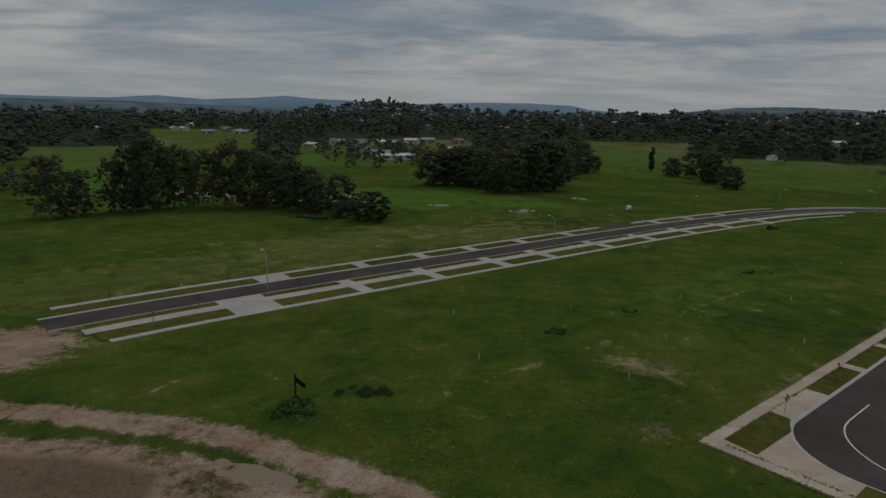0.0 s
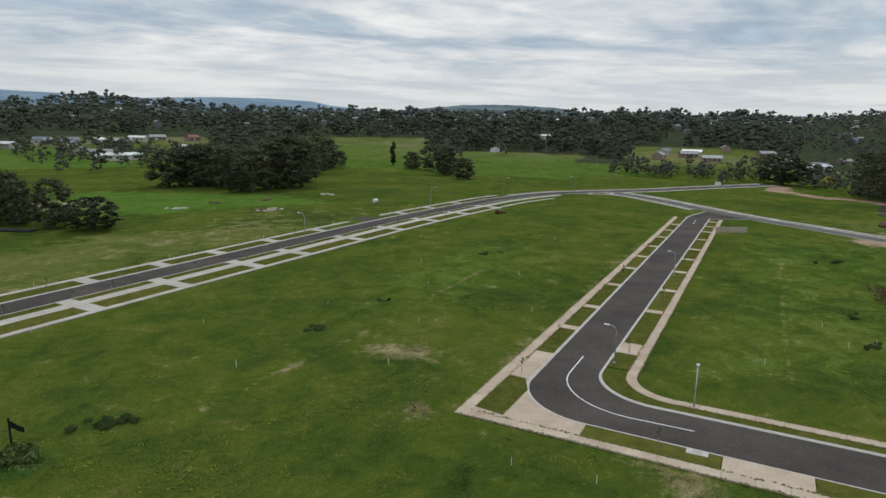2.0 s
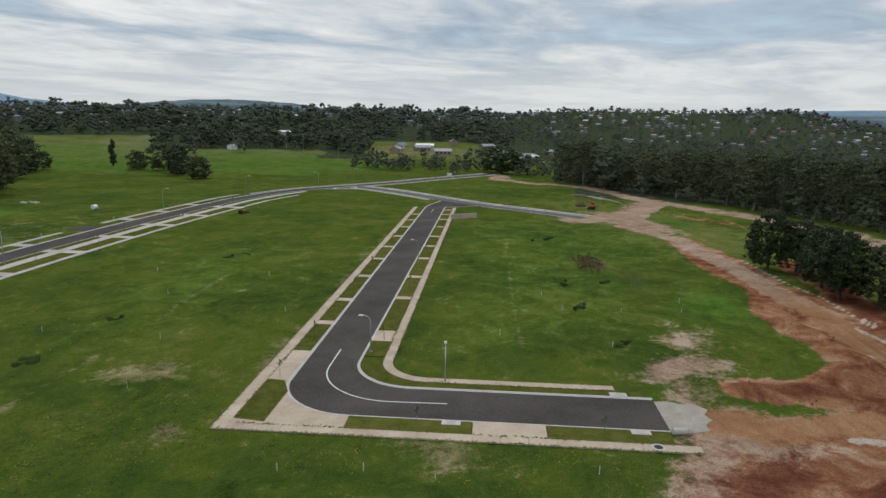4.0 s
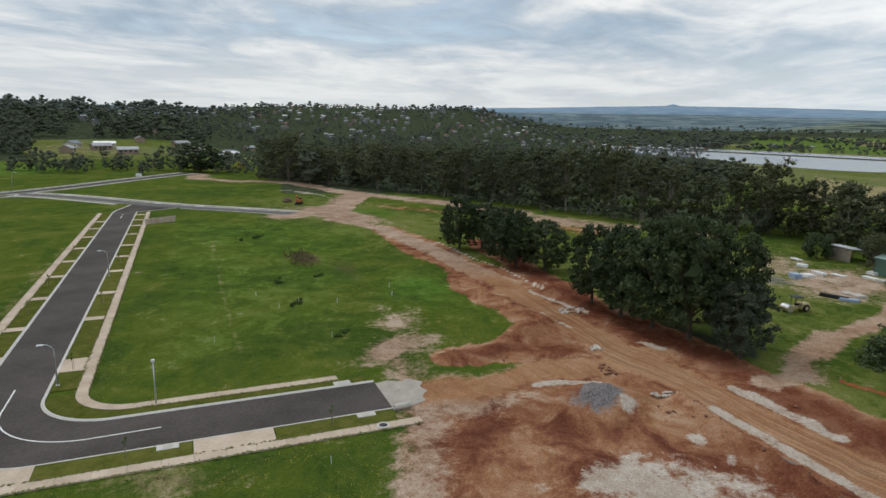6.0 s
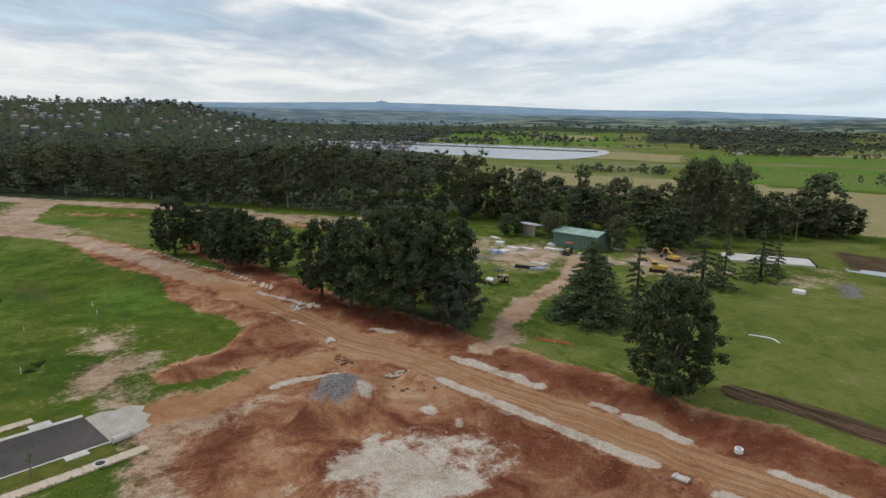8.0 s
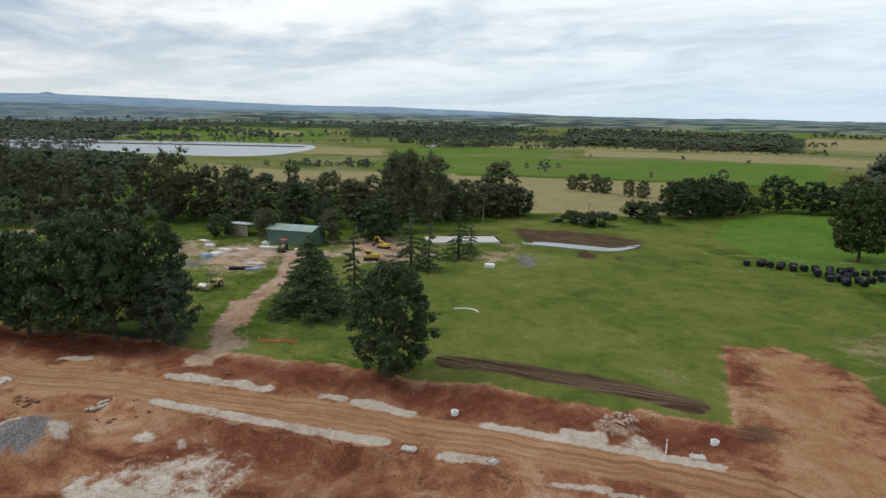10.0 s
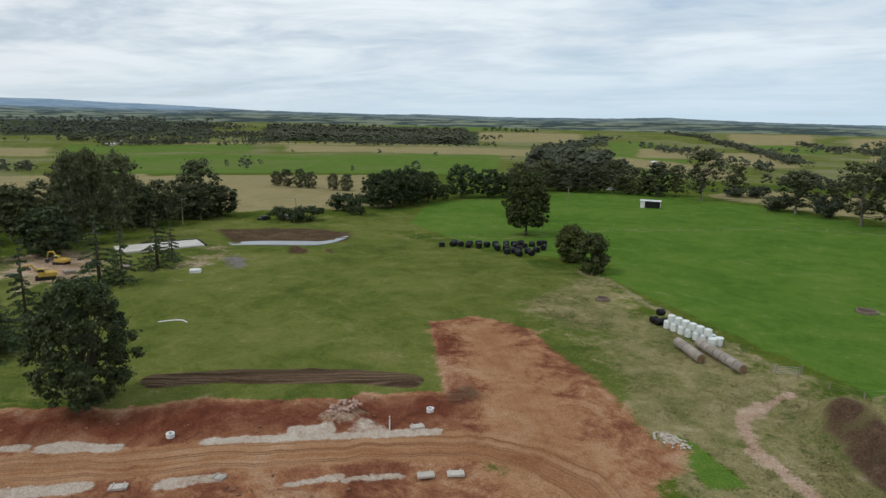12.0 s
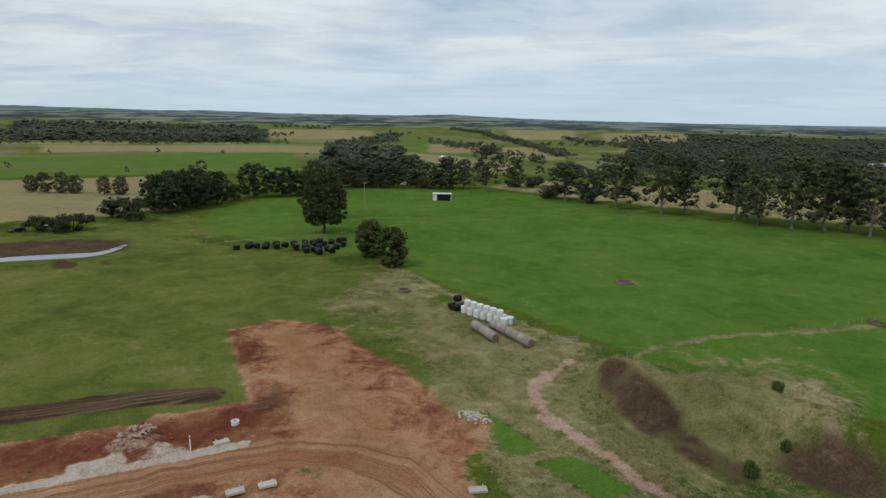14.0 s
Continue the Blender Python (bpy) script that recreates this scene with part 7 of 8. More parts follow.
for x, y, h in ((321.5, 592.3, 18), (337.7, 495.0, 16.5), (330.3, 433.1, 15.5), (326.4, 289.0, 12.5), (333.5, 318.2, 11), (171.7, -134.9, 8.5), (147.6, -161.9, 7.5), (352, 545, 15), (80, -250, 9)):
    copy_thing(pole, Matrix.LocRotScale((x, y, ground_z(x, y)), Euler((0, 0, 0.9)), (1, 1, h / 12)))
retire(pole)

# ---------------------------------------------------------------- the yard
GREENSTEEL = worn("green_sheeting", (0.085, 0.145, 0.118), (0.125, 0.200, 0.165), 0.5, 0.2, 0.4, 3.0, 0.01)
GREENROOF = worn("pale_green_roof", (0.26, 0.36, 0.31), (0.38, 0.49, 0.44), 0.5, 0.2, 0.4, 3.0, 0.01)
YELLOW = worn("yellow_paint", (0.42, 0.26, 0.05), (0.62, 0.42, 0.09), 0.5, 0, 0.8, 6.0, 0.01)
SAND = worn("sand_paint", (0.30, 0.23, 0.11), (0.46, 0.37, 0.19), 0.6, 0, 0.8, 6.0, 0.01)
ORANGE = worn("orange_paint", (0.30, 0.09, 0.03), (0.46, 0.17, 0.06), 0.5, 0, 0.8, 6.0, 0.01)
RED = worn("red_paint", (0.36, 0.03, 0.03), (0.52, 0.07, 0.06), 0.5, 0, 0.8, 6.0, 0.01)
RUBBER = worn("rubber", (0.012, 0.012, 0.012), (0.035, 0.033, 0.032), 0.9, 0, 1.0, 8.0, 0.02)
BLUE = worn("blue_plastic", (0.22, 0.30, 0.42), (0.38, 0.46, 0.58), 0.5, 0, 1.0, 6.0, 0.01)


def ribbed(l, w, h0, h1, n):
    """A shallow corrugated roof sheet from h0 to h1."""
    prof = []
    for i in range(n):
        x = -l / 2 + l * i / n
        prof += [(x, 0.0), (x + l / n * 0.7, 0.0), (x + l / n * 0.76, 0.06), (x + l / n * 0.94, 0.06)]
    prof.append((l / 2, 0.0))
    k = len(prof)
    v = [(x, y, h + z + dz) for dz in (0.0, -0.1) for y, h in ((-w / 2, h0), (w / 2, h1)) for x, z in prof]
    f = [(i, i + 1, k + i + 1, k + i) for i in range(k - 1)] + [(2 * k + i + 1, 2 * k + i, 3 * k + i, 3 * k + i + 1) for i in range(k - 1)]
    f += [(i + 1, i, 2 * k + i, 2 * k + i + 1) for i in range(k - 1)] + [(k + i, k + i + 1, 3 * k + i + 1, 3 * k + i) for i in range(k - 1)] + [(0, k, 3 * k, 2 * k), (2 * k - 1, k - 1, 3 * k - 1, 4 * k - 1)]
    return Shape().add(v, f)


shed = thing("farm_shed", "long green steel shed with a pale green ribbed roof", "shed", at=(164.5, -64.5, 0), turn=219)
shed.matrix_basis = Matrix.LocRotScale((166.0, -64.0, 0), Euler((0, 0, radians(219))), (0.82, 0.9, 0.95))
part("wall", Shape().box(-8.5, -4.4, -0.1, 8.5, -4.3, 4.3), GREENSTEEL, shed)
part("wall", Shape().box(-8.5, 4.3, -0.1, 8.5, 4.4, 4.3), GREENSTEEL, shed)
part("wall", Shape().add([(8.5, -4.3, -0.1), (8.5, 4.3, -0.1), (8.5, 4.3, 4.3), (8.5, 0, 5.3), (8.5, -4.3, 4.3), (8.4, -4.3, -0.1), (8.4, 4.3, -0.1), (8.4, 4.3, 4.3), (8.4, 0, 5.3), (8.4, -4.3, 4.3)], [(0, 1, 2, 3, 4), (9, 8, 7, 6, 5)]), GREENSTEEL, shed)
part("wall", Shape().add([(-8.5, -4.3, -0.1), (-8.5, 4.3, -0.1), (-8.5, 4.3, 4.3), (-8.5, 0, 5.3), (-8.5, -4.3, 4.3), (-8.4, -4.3, -0.1), (-8.4, 4.3, -0.1), (-8.4, 4.3, 4.3), (-8.4, 0, 5.3), (-8.4, -4.3, 4.3)], [(4, 3, 2, 1, 0), (5, 6, 7, 8, 9)]), GREENSTEEL, shed)
for sgn, name in ((-1, "roof"), (1, "roof")):
    r = part(name, ribbed(17.6, 4.8, 4.35, 5.45, 24), GREENROOF, shed, "pale green ribbed sheets")
    r.matrix_basis = pose(0, sgn * 2.35, 0, 0, 0, 0 if sgn < 0 else 180)
for x in (-4.2, 0.4, 4.9):
    part("skylight", Shape().add([(x - 0.1, -4.6, 4.44), (x + 0.1, -4.6, 4.44), (x + 0.1, -0.1, 5.48), (x - 0.1, -0.1, 5.48)], [(0, 1, 2, 3)]), WHITE, shed, "pale translucent strip")
part("door", Shape().box(-2.2, 4.38, 0, 1.6, 4.46, 3.6, 0.02), GREENROOF, shed, "roller door")
for x in (-8.0, 8.0):
    part("downpipe", Shape().tube([(x, 4.48, 0), (x, 4.48, 4.3)], 0.05, 6), WHITE, shed)
hut = thing("open_shed", "low open shed with a white iron roof", "shed", at=(186.5, -55.2, 0), turn=35)
part("roof", ribbed(8.5, 6.5, 3.0, 3.7, 14), ROOFS[1], hut)
for x in (-4, 0, 4):
    for y in (-3, 3):
        part("post", Shape().tube([(x, y, -0.1), (x, y, 3.0 + (0.55 if y > 0 else 0))], 0.1, 6), TIMBER, hut)
part("back_wall", Shape().box(-4.1, 2.95, 0, 4.1, 3.05, 3.4), TIMBER, hut)


def wheel_part(parent, x, y, r, w, rim):
    t = part("wheel", Shape().tube([(x, y - w / 2, r), (x, y - w * 0.35, r), (x, y + w * 0.35, r), (x, y + w / 2, r)], [r * 0.86, r, r, r * 0.86], 16), RUBBER, parent, smooth_faces=False)
    part("rim", Shape().tube([(x, y - w * 0.53, r), (x, y + w * 0.53, r)], r * 0.5, 12), rim, t)


def excavator(label, mat, at, turn, k=1.0):
    ob = thing("excavator", label, "excavator", at=at, turn=turn)
    ob.matrix_basis = Matrix.LocRotScale(at, Euler((0, 0, radians(turn))), (k, k, k))
    for y in (-1.1, 1.1):
        t = part("track", Shape().prism([(-1.9, 0.0), (1.9, 0.0), (2.2, 0.35), (2.0, 0.8), (-2.0, 0.8), (-2.2, 0.35)], -0.28, 0.28), RUBBER, ob)
        t.matrix_basis = pose(0, y, 0.02, 90, 0, 0)
    part("undercarriage", Shape().box(-0.9, -0.9, 0.35, 0.9, 0.9, 0.95, 0.08), DARKSTEEL, ob)
    part("house", Shape().box(-2.1, -1.3, 0.95, 1.5, 1.3, 1.95, 0.15), mat, ob)
    part("counterweight", Shape().box(-2.6, -1.2, 1.0, -2.0, 1.2, 1.9, 0.18), mat, ob)
    cab = part("cab", Shape().box(-0.1, 0.2, 1.9, 1.4, 1.25, 3.0, 0.12), mat, ob)
    part("window", Shape().box(0.1, 0.15, 2.2, 1.45, 1.3, 2.8, 0.05), PANE, cab)
    part("boom", Shape().tube([(1.2, -0.3, 1.6), (2.8, -0.3, 3.9), (4.6, -0.3, 3.6)], [0.22, 0.26, 0.18], 6), mat, ob)
    part("stick", Shape().tube([(4.4, -0.3, 3.8), (5.2, -0.3, 1.3)], [0.18, 0.12], 6), mat, ob)
    part("bucket", Shape().prism([(5.0, 1.3), (5.6, 1.2), (5.7, 0.5), (5.1, 0.2), (4.7, 0.6)], -0.45, 0.45), DARKSTEEL, ob).matrix_basis = pose(0, -0.3, 0, 90, 0, 0)
    part("ram", Shape().tube([(1.4, -0.3, 1.4), (2.6, -0.3, 3.2)], 0.07, 6), STEEL, ob)
    return ob


excavator("orange excavator parked beside a dark soil heap", ORANGE, (228.0, 130.5, 0), 200, 0.95)
excavator("yellow excavator working among the conifers", YELLOW, (135.5, -71.5, 0), 60, 0.85)
excavator("small yellow excavator in the yard", YELLOW, (146.5, -81.2, 0), 20, 0.75)
heap = Shape()
for i in range(40):
    a, q = rng.uniform(0, 6.28), rng.uniform(0, 1) ** 0.6
    s = 0.9 * rng.uniform(0.5, 1.0) * (1.3 - q)
    heap.add(ICO_V * rng.uniform(0.75, 1.25, (len(ICO_V), 1)) * (1.4 * s, 1.4 * s, s) + (3.6 * q * math.cos(a), 2.4 * q * math.sin(a), 1.3 * (1 - q)), ICO_F.tolist())
SOIL = worn("heaped_soil", (0.07, 0.05, 0.03), (0.17, 0.12, 0.07), 0.95, 0, 0.8, 5.0, 0.08)
mound = tagged(part("soil_heap", heap, SOIL), "dark soil heap with grass on it beside the digger", "soil heap")
mound.matrix_basis = pose(231.5, 138.0, 0, 0, 0, 30)
rol = thing("road_roller", "sand-coloured road roller with an open canopy", "road roller", at=(128.6, -31.2, 0), turn=120)
part("drum", Shape().tube([(1.9, -0.95, 0.7), (1.9, 0.95, 0.7)], 0.7, 20), STEEL, rol, "smooth steel drum")
part("yoke", Shape().box(1.1, -1.1, 0.5, 2.8, -1.0, 1.0, 0.03).box(1.1, 1.0, 0.5, 2.8, 1.1, 1.0, 0.03).box(2.6, -1.1, 0.6, 2.75, 1.1, 0.95, 0.03), SAND, rol)
part("body", Shape().box(-2.6, -0.85, 0.6, -0.5, 0.85, 1.55, 0.15).box(-0.6, -0.5, 0.55, 1.2, 0.5, 1.05, 0.1), SAND, rol)
part("seat", Shape().box(-0.5, -0.3, 1.1, 0.1, 0.3, 1.5, 0.08), BLACK, rol)
for x, y in ((-0.6, -0.75), (-0.6, 0.75), (0.6, -0.6), (0.6, 0.6)):
    part("canopy_post", Shape().tube([(x, y, 1.0), (x, y, 2.75)], 0.05, 6), DARKSTEEL, rol)
part("canopy", Shape().box(-0.9, -0.95, 2.72, 0.9, 0.95, 2.85, 0.05), DARKSTEEL, rol)
for y in (-0.85, 0.85):
    wheel_part(rol, -1.6, y, 0.68, 0.5, SAND)


def tractor(label, at, turn, hood, roof, k=1.0):
    ob = thing("tractor", label, "tractor", at=at, turn=turn)
    ob.matrix_basis = Matrix.LocRotScale(at, Euler((0, 0, radians(turn))), (k, k, k))
    part("hood", Shape().box(0.2, -0.4, 0.8, 2.0, 0.4, 1.5, 0.12), hood, ob)
    part("chassis", Shape().box(-1.0, -0.35, 0.5, 2.0, 0.35, 0.85, 0.05), DARKSTEEL, ob)
    part("seat", Shape().box(-0.7, -0.3, 1.1, -0.2, 0.3, 1.5, 0.06), BLACK, ob)
    for x in (-1.0, 0.15):
        for y in (-0.6, 0.6):
            part("canopy_post", Shape().tube([(x, y, 0.9), (x, y, 2.5)], 0.04, 5), DARKSTEEL, ob)
    part("canopy", Shape().box(-1.3, -0.8, 2.48, 0.45, 0.8, 2.6, 0.05), roof, ob, "flat sunshade")
    for y in (-0.8, 0.8):
        wheel_part(ob, -0.6, y, 0.75, 0.4, hood)
        wheel_part(ob, 1.6, y * 0.85, 0.45, 0.28, hood)
    part("loader_arm", Shape().tube([(0.3, -0.6, 1.3), (2.2, -0.6, 1.2), (2.9, -0.6, 0.4)], 0.07, 5).tube([(0.3, 0.6, 1.3), (2.2, 0.6, 1.2), (2.9, 0.6, 0.4)], 0.07, 5), DARKSTEEL, ob)
    part("loader_bucket", Shape().box(2.7, -0.9, 0.1, 3.3, 0.9, 0.6, 0.08), DARKSTEEL, ob)


tractor("dusty tractor with a red sunshade outside the shed", (157.5, -57.2, 0), 150, SAND, RED, 1.1)
tractor("small ride-on tractor parked on the empty lots", (114.6, 207.6, 0), 20, ORANGE, WHITE, 0.9)

# stacks and scrap in the yard
for i, (x, y, n, turn, mat, label) in enumerate(((158.5, -37.6, 3, 20, BLUE, "stack of pale blue crates"), (160.5, -40.5, 2, 20, WHITE, "stack of white boxes"), (164.0, -48.0, 1, 40, WHITE, "bundle of white pipes"), (162.4, -54.0, 2, 35, WHITE, "bundle of white pipes"),
                                                  (160.2, -55.6, 2, 30, CONCRETE, "stack of pale concrete slabs"), (139.4, -43.4, 2, 70, BLUE, "stack of pale blue pipes"), (114.9, -92.6, 2, 40, WHITE, "stack of white panels"), (161.5, -73.0, 1, 60, CONCRETE, "pile of pale beams"), (143.5, -46.0, 2, 20, CONCRETE, "heap of pale rubble slabs"), (137.0, -77.5, 2, 60, TIMBER, "pile of old timber"), (140.5, -85.0, 2, 10, DARKSTEEL, "scrap steel pile"), (164.1, -43.9, 2, 30, WHITE, "bundle of white pipes"), (168.8, -56.4, 2, 35, WHITE, "stack of white panels"), (180.9, -42.7, 1, 20, WHITE, "bundle of white pipes"),
                                                  (172.1, -41.9, 2, 60, WHITE, "stack of white boxes"), (146.4, -44.9, 1, 10, CONCRETE, "heap of pale rubble slabs"), (143.6, -62.7, 2, 80, TIMBER, "pile of old timber"), (144.5, -69.5, 1, 30, DARKSTEEL, "scrap steel pile"), (156.0, -61.4, 1, 70, WHITE, "bundle of white pipes"), (132.6, -88.1, 1, 20, TIMBER, "pile of old timber"))):
    st = thing("material_stack", label + " on the ground in the yard", "building material", "stacks in the yard", at=(x, y, 0), turn=turn)
    for j in range(n):
        for q in range(3):
            if "pipe" in label:
                part("length", Shape().tube([(-1.6 + 0.1 * q, -0.6 + 0.5 * q, 0.16 + 0.3 * j), (1.6 + 0.15 * q, -0.6 + 0.5 * q, 0.16 + 0.3 * j)], 0.15, 8), mat, st)
            else:
                part("piece", Shape().box(-1.3 + 0.12 * j, -1.0 + 0.72 * q, 0.34 * j, 1.2 - 0.1 * q, -0.36 + 0.72 * q, 0.34 * j + 0.3, 0.03), mat, st)
rack = thing("pipe_stack", "stack of black plastic pipes on bare ground", "pipes", at=(141.3, -41.0, 0), turn=60)
for j in range(7):
    part("pipe", Shape().tube([(-2.6, -0.7 + 0.36 * (j % 4) + (0.18 if j > 3 else 0), 0.18 + 0.31 * (j // 4)), (2.6, -0.7 + 0.36 * (j % 4) + (0.18 if j > 3 else 0), 0.18 + 0.31 * (j // 4))], 0.17, 8), BLACK, rack)
rack2 = thing("pipe_stack", "long dark pipes laid out below the western trees", "pipes", at=(-42.5, 218.5, 0), turn=-25)
for j in range(6):
    part("pipe", Shape().tube([(-6 + 1.2 * (j % 3), -1.2 + 0.5 * j, 0.4), (5 + 0.8 * (j % 2), -1.2 + 0.5 * j, 0.4)], 0.34, 8), DARKSTEEL, rack2)
floor_slab = thing("building_slab", "fresh white concrete slab with dark formwork edge", "slab", at=(145.5, -106.6, 0), turn=62.5)
part("slab", Shape().box(-10.5, -4.6, -0.1, 10.5, 4.6, 0.42, 0.05), KERBSTONE, floor_slab)
part("formwork", Shape().box(-10.7, -4.9, -0.1, 4.0, -4.66, 0.62).box(-10.9, -4.9, -0.1, -10.7, 4.8, 0.62), DARKSTEEL, floor_slab)
hose = [np.array(p) for p in glide([(90.8, -65.1), (90.2, -66.2), (89.4, -67.2), (88.2, -67.9), (86.6, -67.6)], 5)]
tagged(part("irrigation_hose", Shape().tube([(*p, 0.10) for p in hose], 0.11, 6), WHITE), "curved white hose lying on the lawn", "hose")
mesh_fence = thing("safety_mesh", "crumpled orange safety mesh beside the drive", "safety fence", at=(0, 0, 0))
pts = glide([(92.4, -29.0), (91.0, -30.6), (90.2, -32.4), (88.7, -33.9)], 4)
part("mesh_sheet", Shape().add([(*p, 0.03 + 0.1 * (i % 2)) for i, p in enumerate(pts)] + [(p[0] + 0.2, p[1] + 0.1, 0.5 + 0.12 * math.sin(i * 2)) for i, p in enumerate(pts)], [(i, i + 1, len(pts) + i + 1, len(pts) + i) for i in range(len(pts) - 1)]), ORANGE, mesh_fence)
for i in (0, 6, 12):
    part("stake", Shape().tube([(*pts[i], 0), (*pts[i], 0.8)], 0.02, 5), STEEL, mesh_fence)

# drainage works along the haul road
for x, y, turn, l in ((28.1, -48.0, 40, 1.7), (25.7, -49.7, 35, 1.7), (34.0, -56.0, 45, 1.6), (6.1, -53.0, 20, 1.8), (51.7, -31.6, 40, 1.6), (45, -37.5, 10, 1.2)):
    gz = ground_z(x, y)
    pit = thing("pit_lid", "pale concrete pit cover lying on red clay", "drain", "pit covers on the clay", at=(x, y, gz + 0.05), turn=turn)
    part("slab", Shape().box(-l / 2, -0.45, 0, l / 2, 0.45, 0.24, 0.05), CONCRETE, pit)
    for q in (-0.3, 0.3):
        part("lifting_bar", Shape().box(q * l - 0.05, -0.55, 0.26, q * l + 0.05, 0.55, 0.33, 0.02), CONCRETE, pit)
for x, y in ((55.9, -40.5), (34.8, -60.3)):
    ringo = thing("pipe_collar", "pale concrete pipe collar standing in the red bank", "drain", "pipe collars", at=(x, y, ground_z(x, y)))
    circ = lambda r: [np.array([r * math.cos(a), r * math.sin(a)]) for a in np.linspace(0, 2 * math.pi, 17)]
    part("collar", slab(circ(0.45), circ(0.3), -0.1, 0.45), WHITE, ringo)
    # solid dark disc for the shaded hollow within the collar
    part("opening", Shape().prism([tuple(p) for p in circ(0.3)[:-1]], -0.1, 0.2), DARKSTEEL, ringo)
mk = thing("marker_post", "slim white marker post in the clay bank", "post", at=(36.4, -54.0, ground_z(36.4, -54.0)))
part("shaft", Shape().box(-0.06, -0.06, -0.2, 0.06, 0.06, 1.7, 0.02), WHITE, mk)
part("band", Shape().box(-0.07, -0.07, 1.35, 0.07, 0.07, 1.5, 0.02), ORANGE, mk)
pipe = thing("concrete_pipe", "short pale concrete pipe beside the street's end", "pipe", at=(65.9, 24.6, 0), turn=-45)
part("barrel", Shape().tube([(-1.0, 0, 0.4), (0.8, 0, 0.4), (0.8, 0, 0.4), (1.1, 0, 0.4)], [0.38, 0.38, 0.45, 0.45], 16), CONCRETE, pipe)
# dark disc on the closed end, standing for the shaded pipe interior
part("bore", Shape().tube([(1.08, 0, 0.4), (1.12, 0, 0.4)], 0.33, 16), DARKSTEEL, pipe)
for s in (-0.6, 0.6):
    part("chock", Shape().box(s - 0.1, -0.5, 0, s + 0.1, 0.5, 0.1, 0.02), TIMBER, pipe)
wall = thing("block_wall", "low weathered timber retaining wall near the street's top end", "wall", at=(167.5, 147.0, 0), turn=-22)
for i in range(5):
    for j in range(4):
        part("sleeper", Shape().box(-5.0 + 2.5 * j, -0.12, 0.38 * i, -2.54 + 2.5 * j, 0.12 + 0.02 * (i % 2), 0.38 * i + 0.36, 0.03), PATHWAY, wall)
for x in (-5.1, -2.5, 0.0, 2.5, 5.1):
    part("post", Shape().box(x - 0.09, -0.22, -0.1, x + 0.09, -0.13, 2.0, 0.02), STEEL, wall)

# rubble in the northern paddock and white rocks along the works
def rubble(label, at, n, R, size, mat, name="rubble_heap"):
    s = Shape()
    for i in range(n):
        a, q = rng.uniform(0, 6.28), R * math.sqrt(rng.uniform(0, 1))
        k = size * rng.uniform(0.4, 1.2)
        s.add(ICO_V * rng.uniform(0.6, 1.25, (len(ICO_V), 1)) * (k, k * rng.uniform(0.6, 1.1), k * 0.6) + (q * math.cos(a), q * math.sin(a) * 0.6, k * 0.25), ICO_F.tolist())
    ob = tagged(part(name, s, mat), label, "rubble", "rubble heaps", "stuff")
    ob.matrix_basis = pose(*at, ground_z(*at), 0, 0, rng.uniform(0, 180))
    return ob


ROCK = worn("white_rock", (0.36, 0.31, 0.26), (0.62, 0.58, 0.52), 0.9, 0, 0.8, 6.0, 0.04)
PINKROCK = worn("pink_rock", (0.27, 0.16, 0.12), (0.48, 0.34, 0.28), 0.9, 0, 0.8, 6.0, 0.04)
CLOD = worn("red_clod", (0.12, 0.05, 0.03), (0.33, 0.17, 0.10), 0.95, 0, 0.5, 5.0, 0.05)
for at in ((2.4, 257.8), (37.1, 245.2), (34, 241), (67.8, 287.5)):
    rubble("scattered heap of pale rubble in the paddock", at, 34, 4.5, 0.5, ROCK)
for at in ((17.3, 269.1), (37.5, 273.1), (30.6, 244.0)):
    rubble("low brown heap of soil in the paddock", at, 26, 2.6, 0.7, SOIL)
rubble("pale broken rock beside the lush weeds", (8.4, -67.8), 60, 2.4, 0.2, ROCK)
rubble("dark heap of dead brush at the fence corner", (-56.5, -119.4), 40, 2.6, 0.5, SOIL)
rubble("pinkish broken rock tipped on the red bank", (42.6, -53.8), 70, 2.4, 0.28, PINKROCK)
rubble("broken pale concrete lumps at the track junction", (95, 3.5), 18, 1.6, 0.4, ROCK)
rubble("broken pale concrete lumps beside the trench", (80.5, -6.5), 22, 2.2, 0.4, ROCK)
rubble("broken pale rock on the clay bank", (86.5, 1.5), 20, 2.0, 0.4, CLOD)
rubble("pale rock spill on the far bank", (114, 9.0), 30, 3.0, 0.35, ROCK)
bale = round_bale("hay_roll", "lone pale hay roll in the northern paddock", WRAP, "")
bale.matrix_basis = Matrix.LocRotScale((79.5, 251.6, 0), Euler((0, 0, 0.4)), (1.5, 1.5, 1.5))
dock = thing("dock_weeds", "sparse patch of rusty brown dock weeds in the lot", "weeds", at=(136, 78, 0))
DOCK = foliage("dock_weed", (0.10, 0.082, 0.040), (0.20, 0.16, 0.085), 0.9, 0.05)
spots = [(*(rng.normal(size=2) @ np.array([[3.2, 2.4], [-0.9, 1.2]])), 0.25, 0.45, 0.45, 0.25) for _ in range(150)]
part("leaves", cloud_mesh("leaves", *leaf_cloud(spots, 14, 0.2, 0.0)), DOCK, dock)
part("stems", Shape().tube([(0, 0, -0.2), (0.1, 0, 0.7)], [0.03, 0.01], 5), DARKBARK, dock)


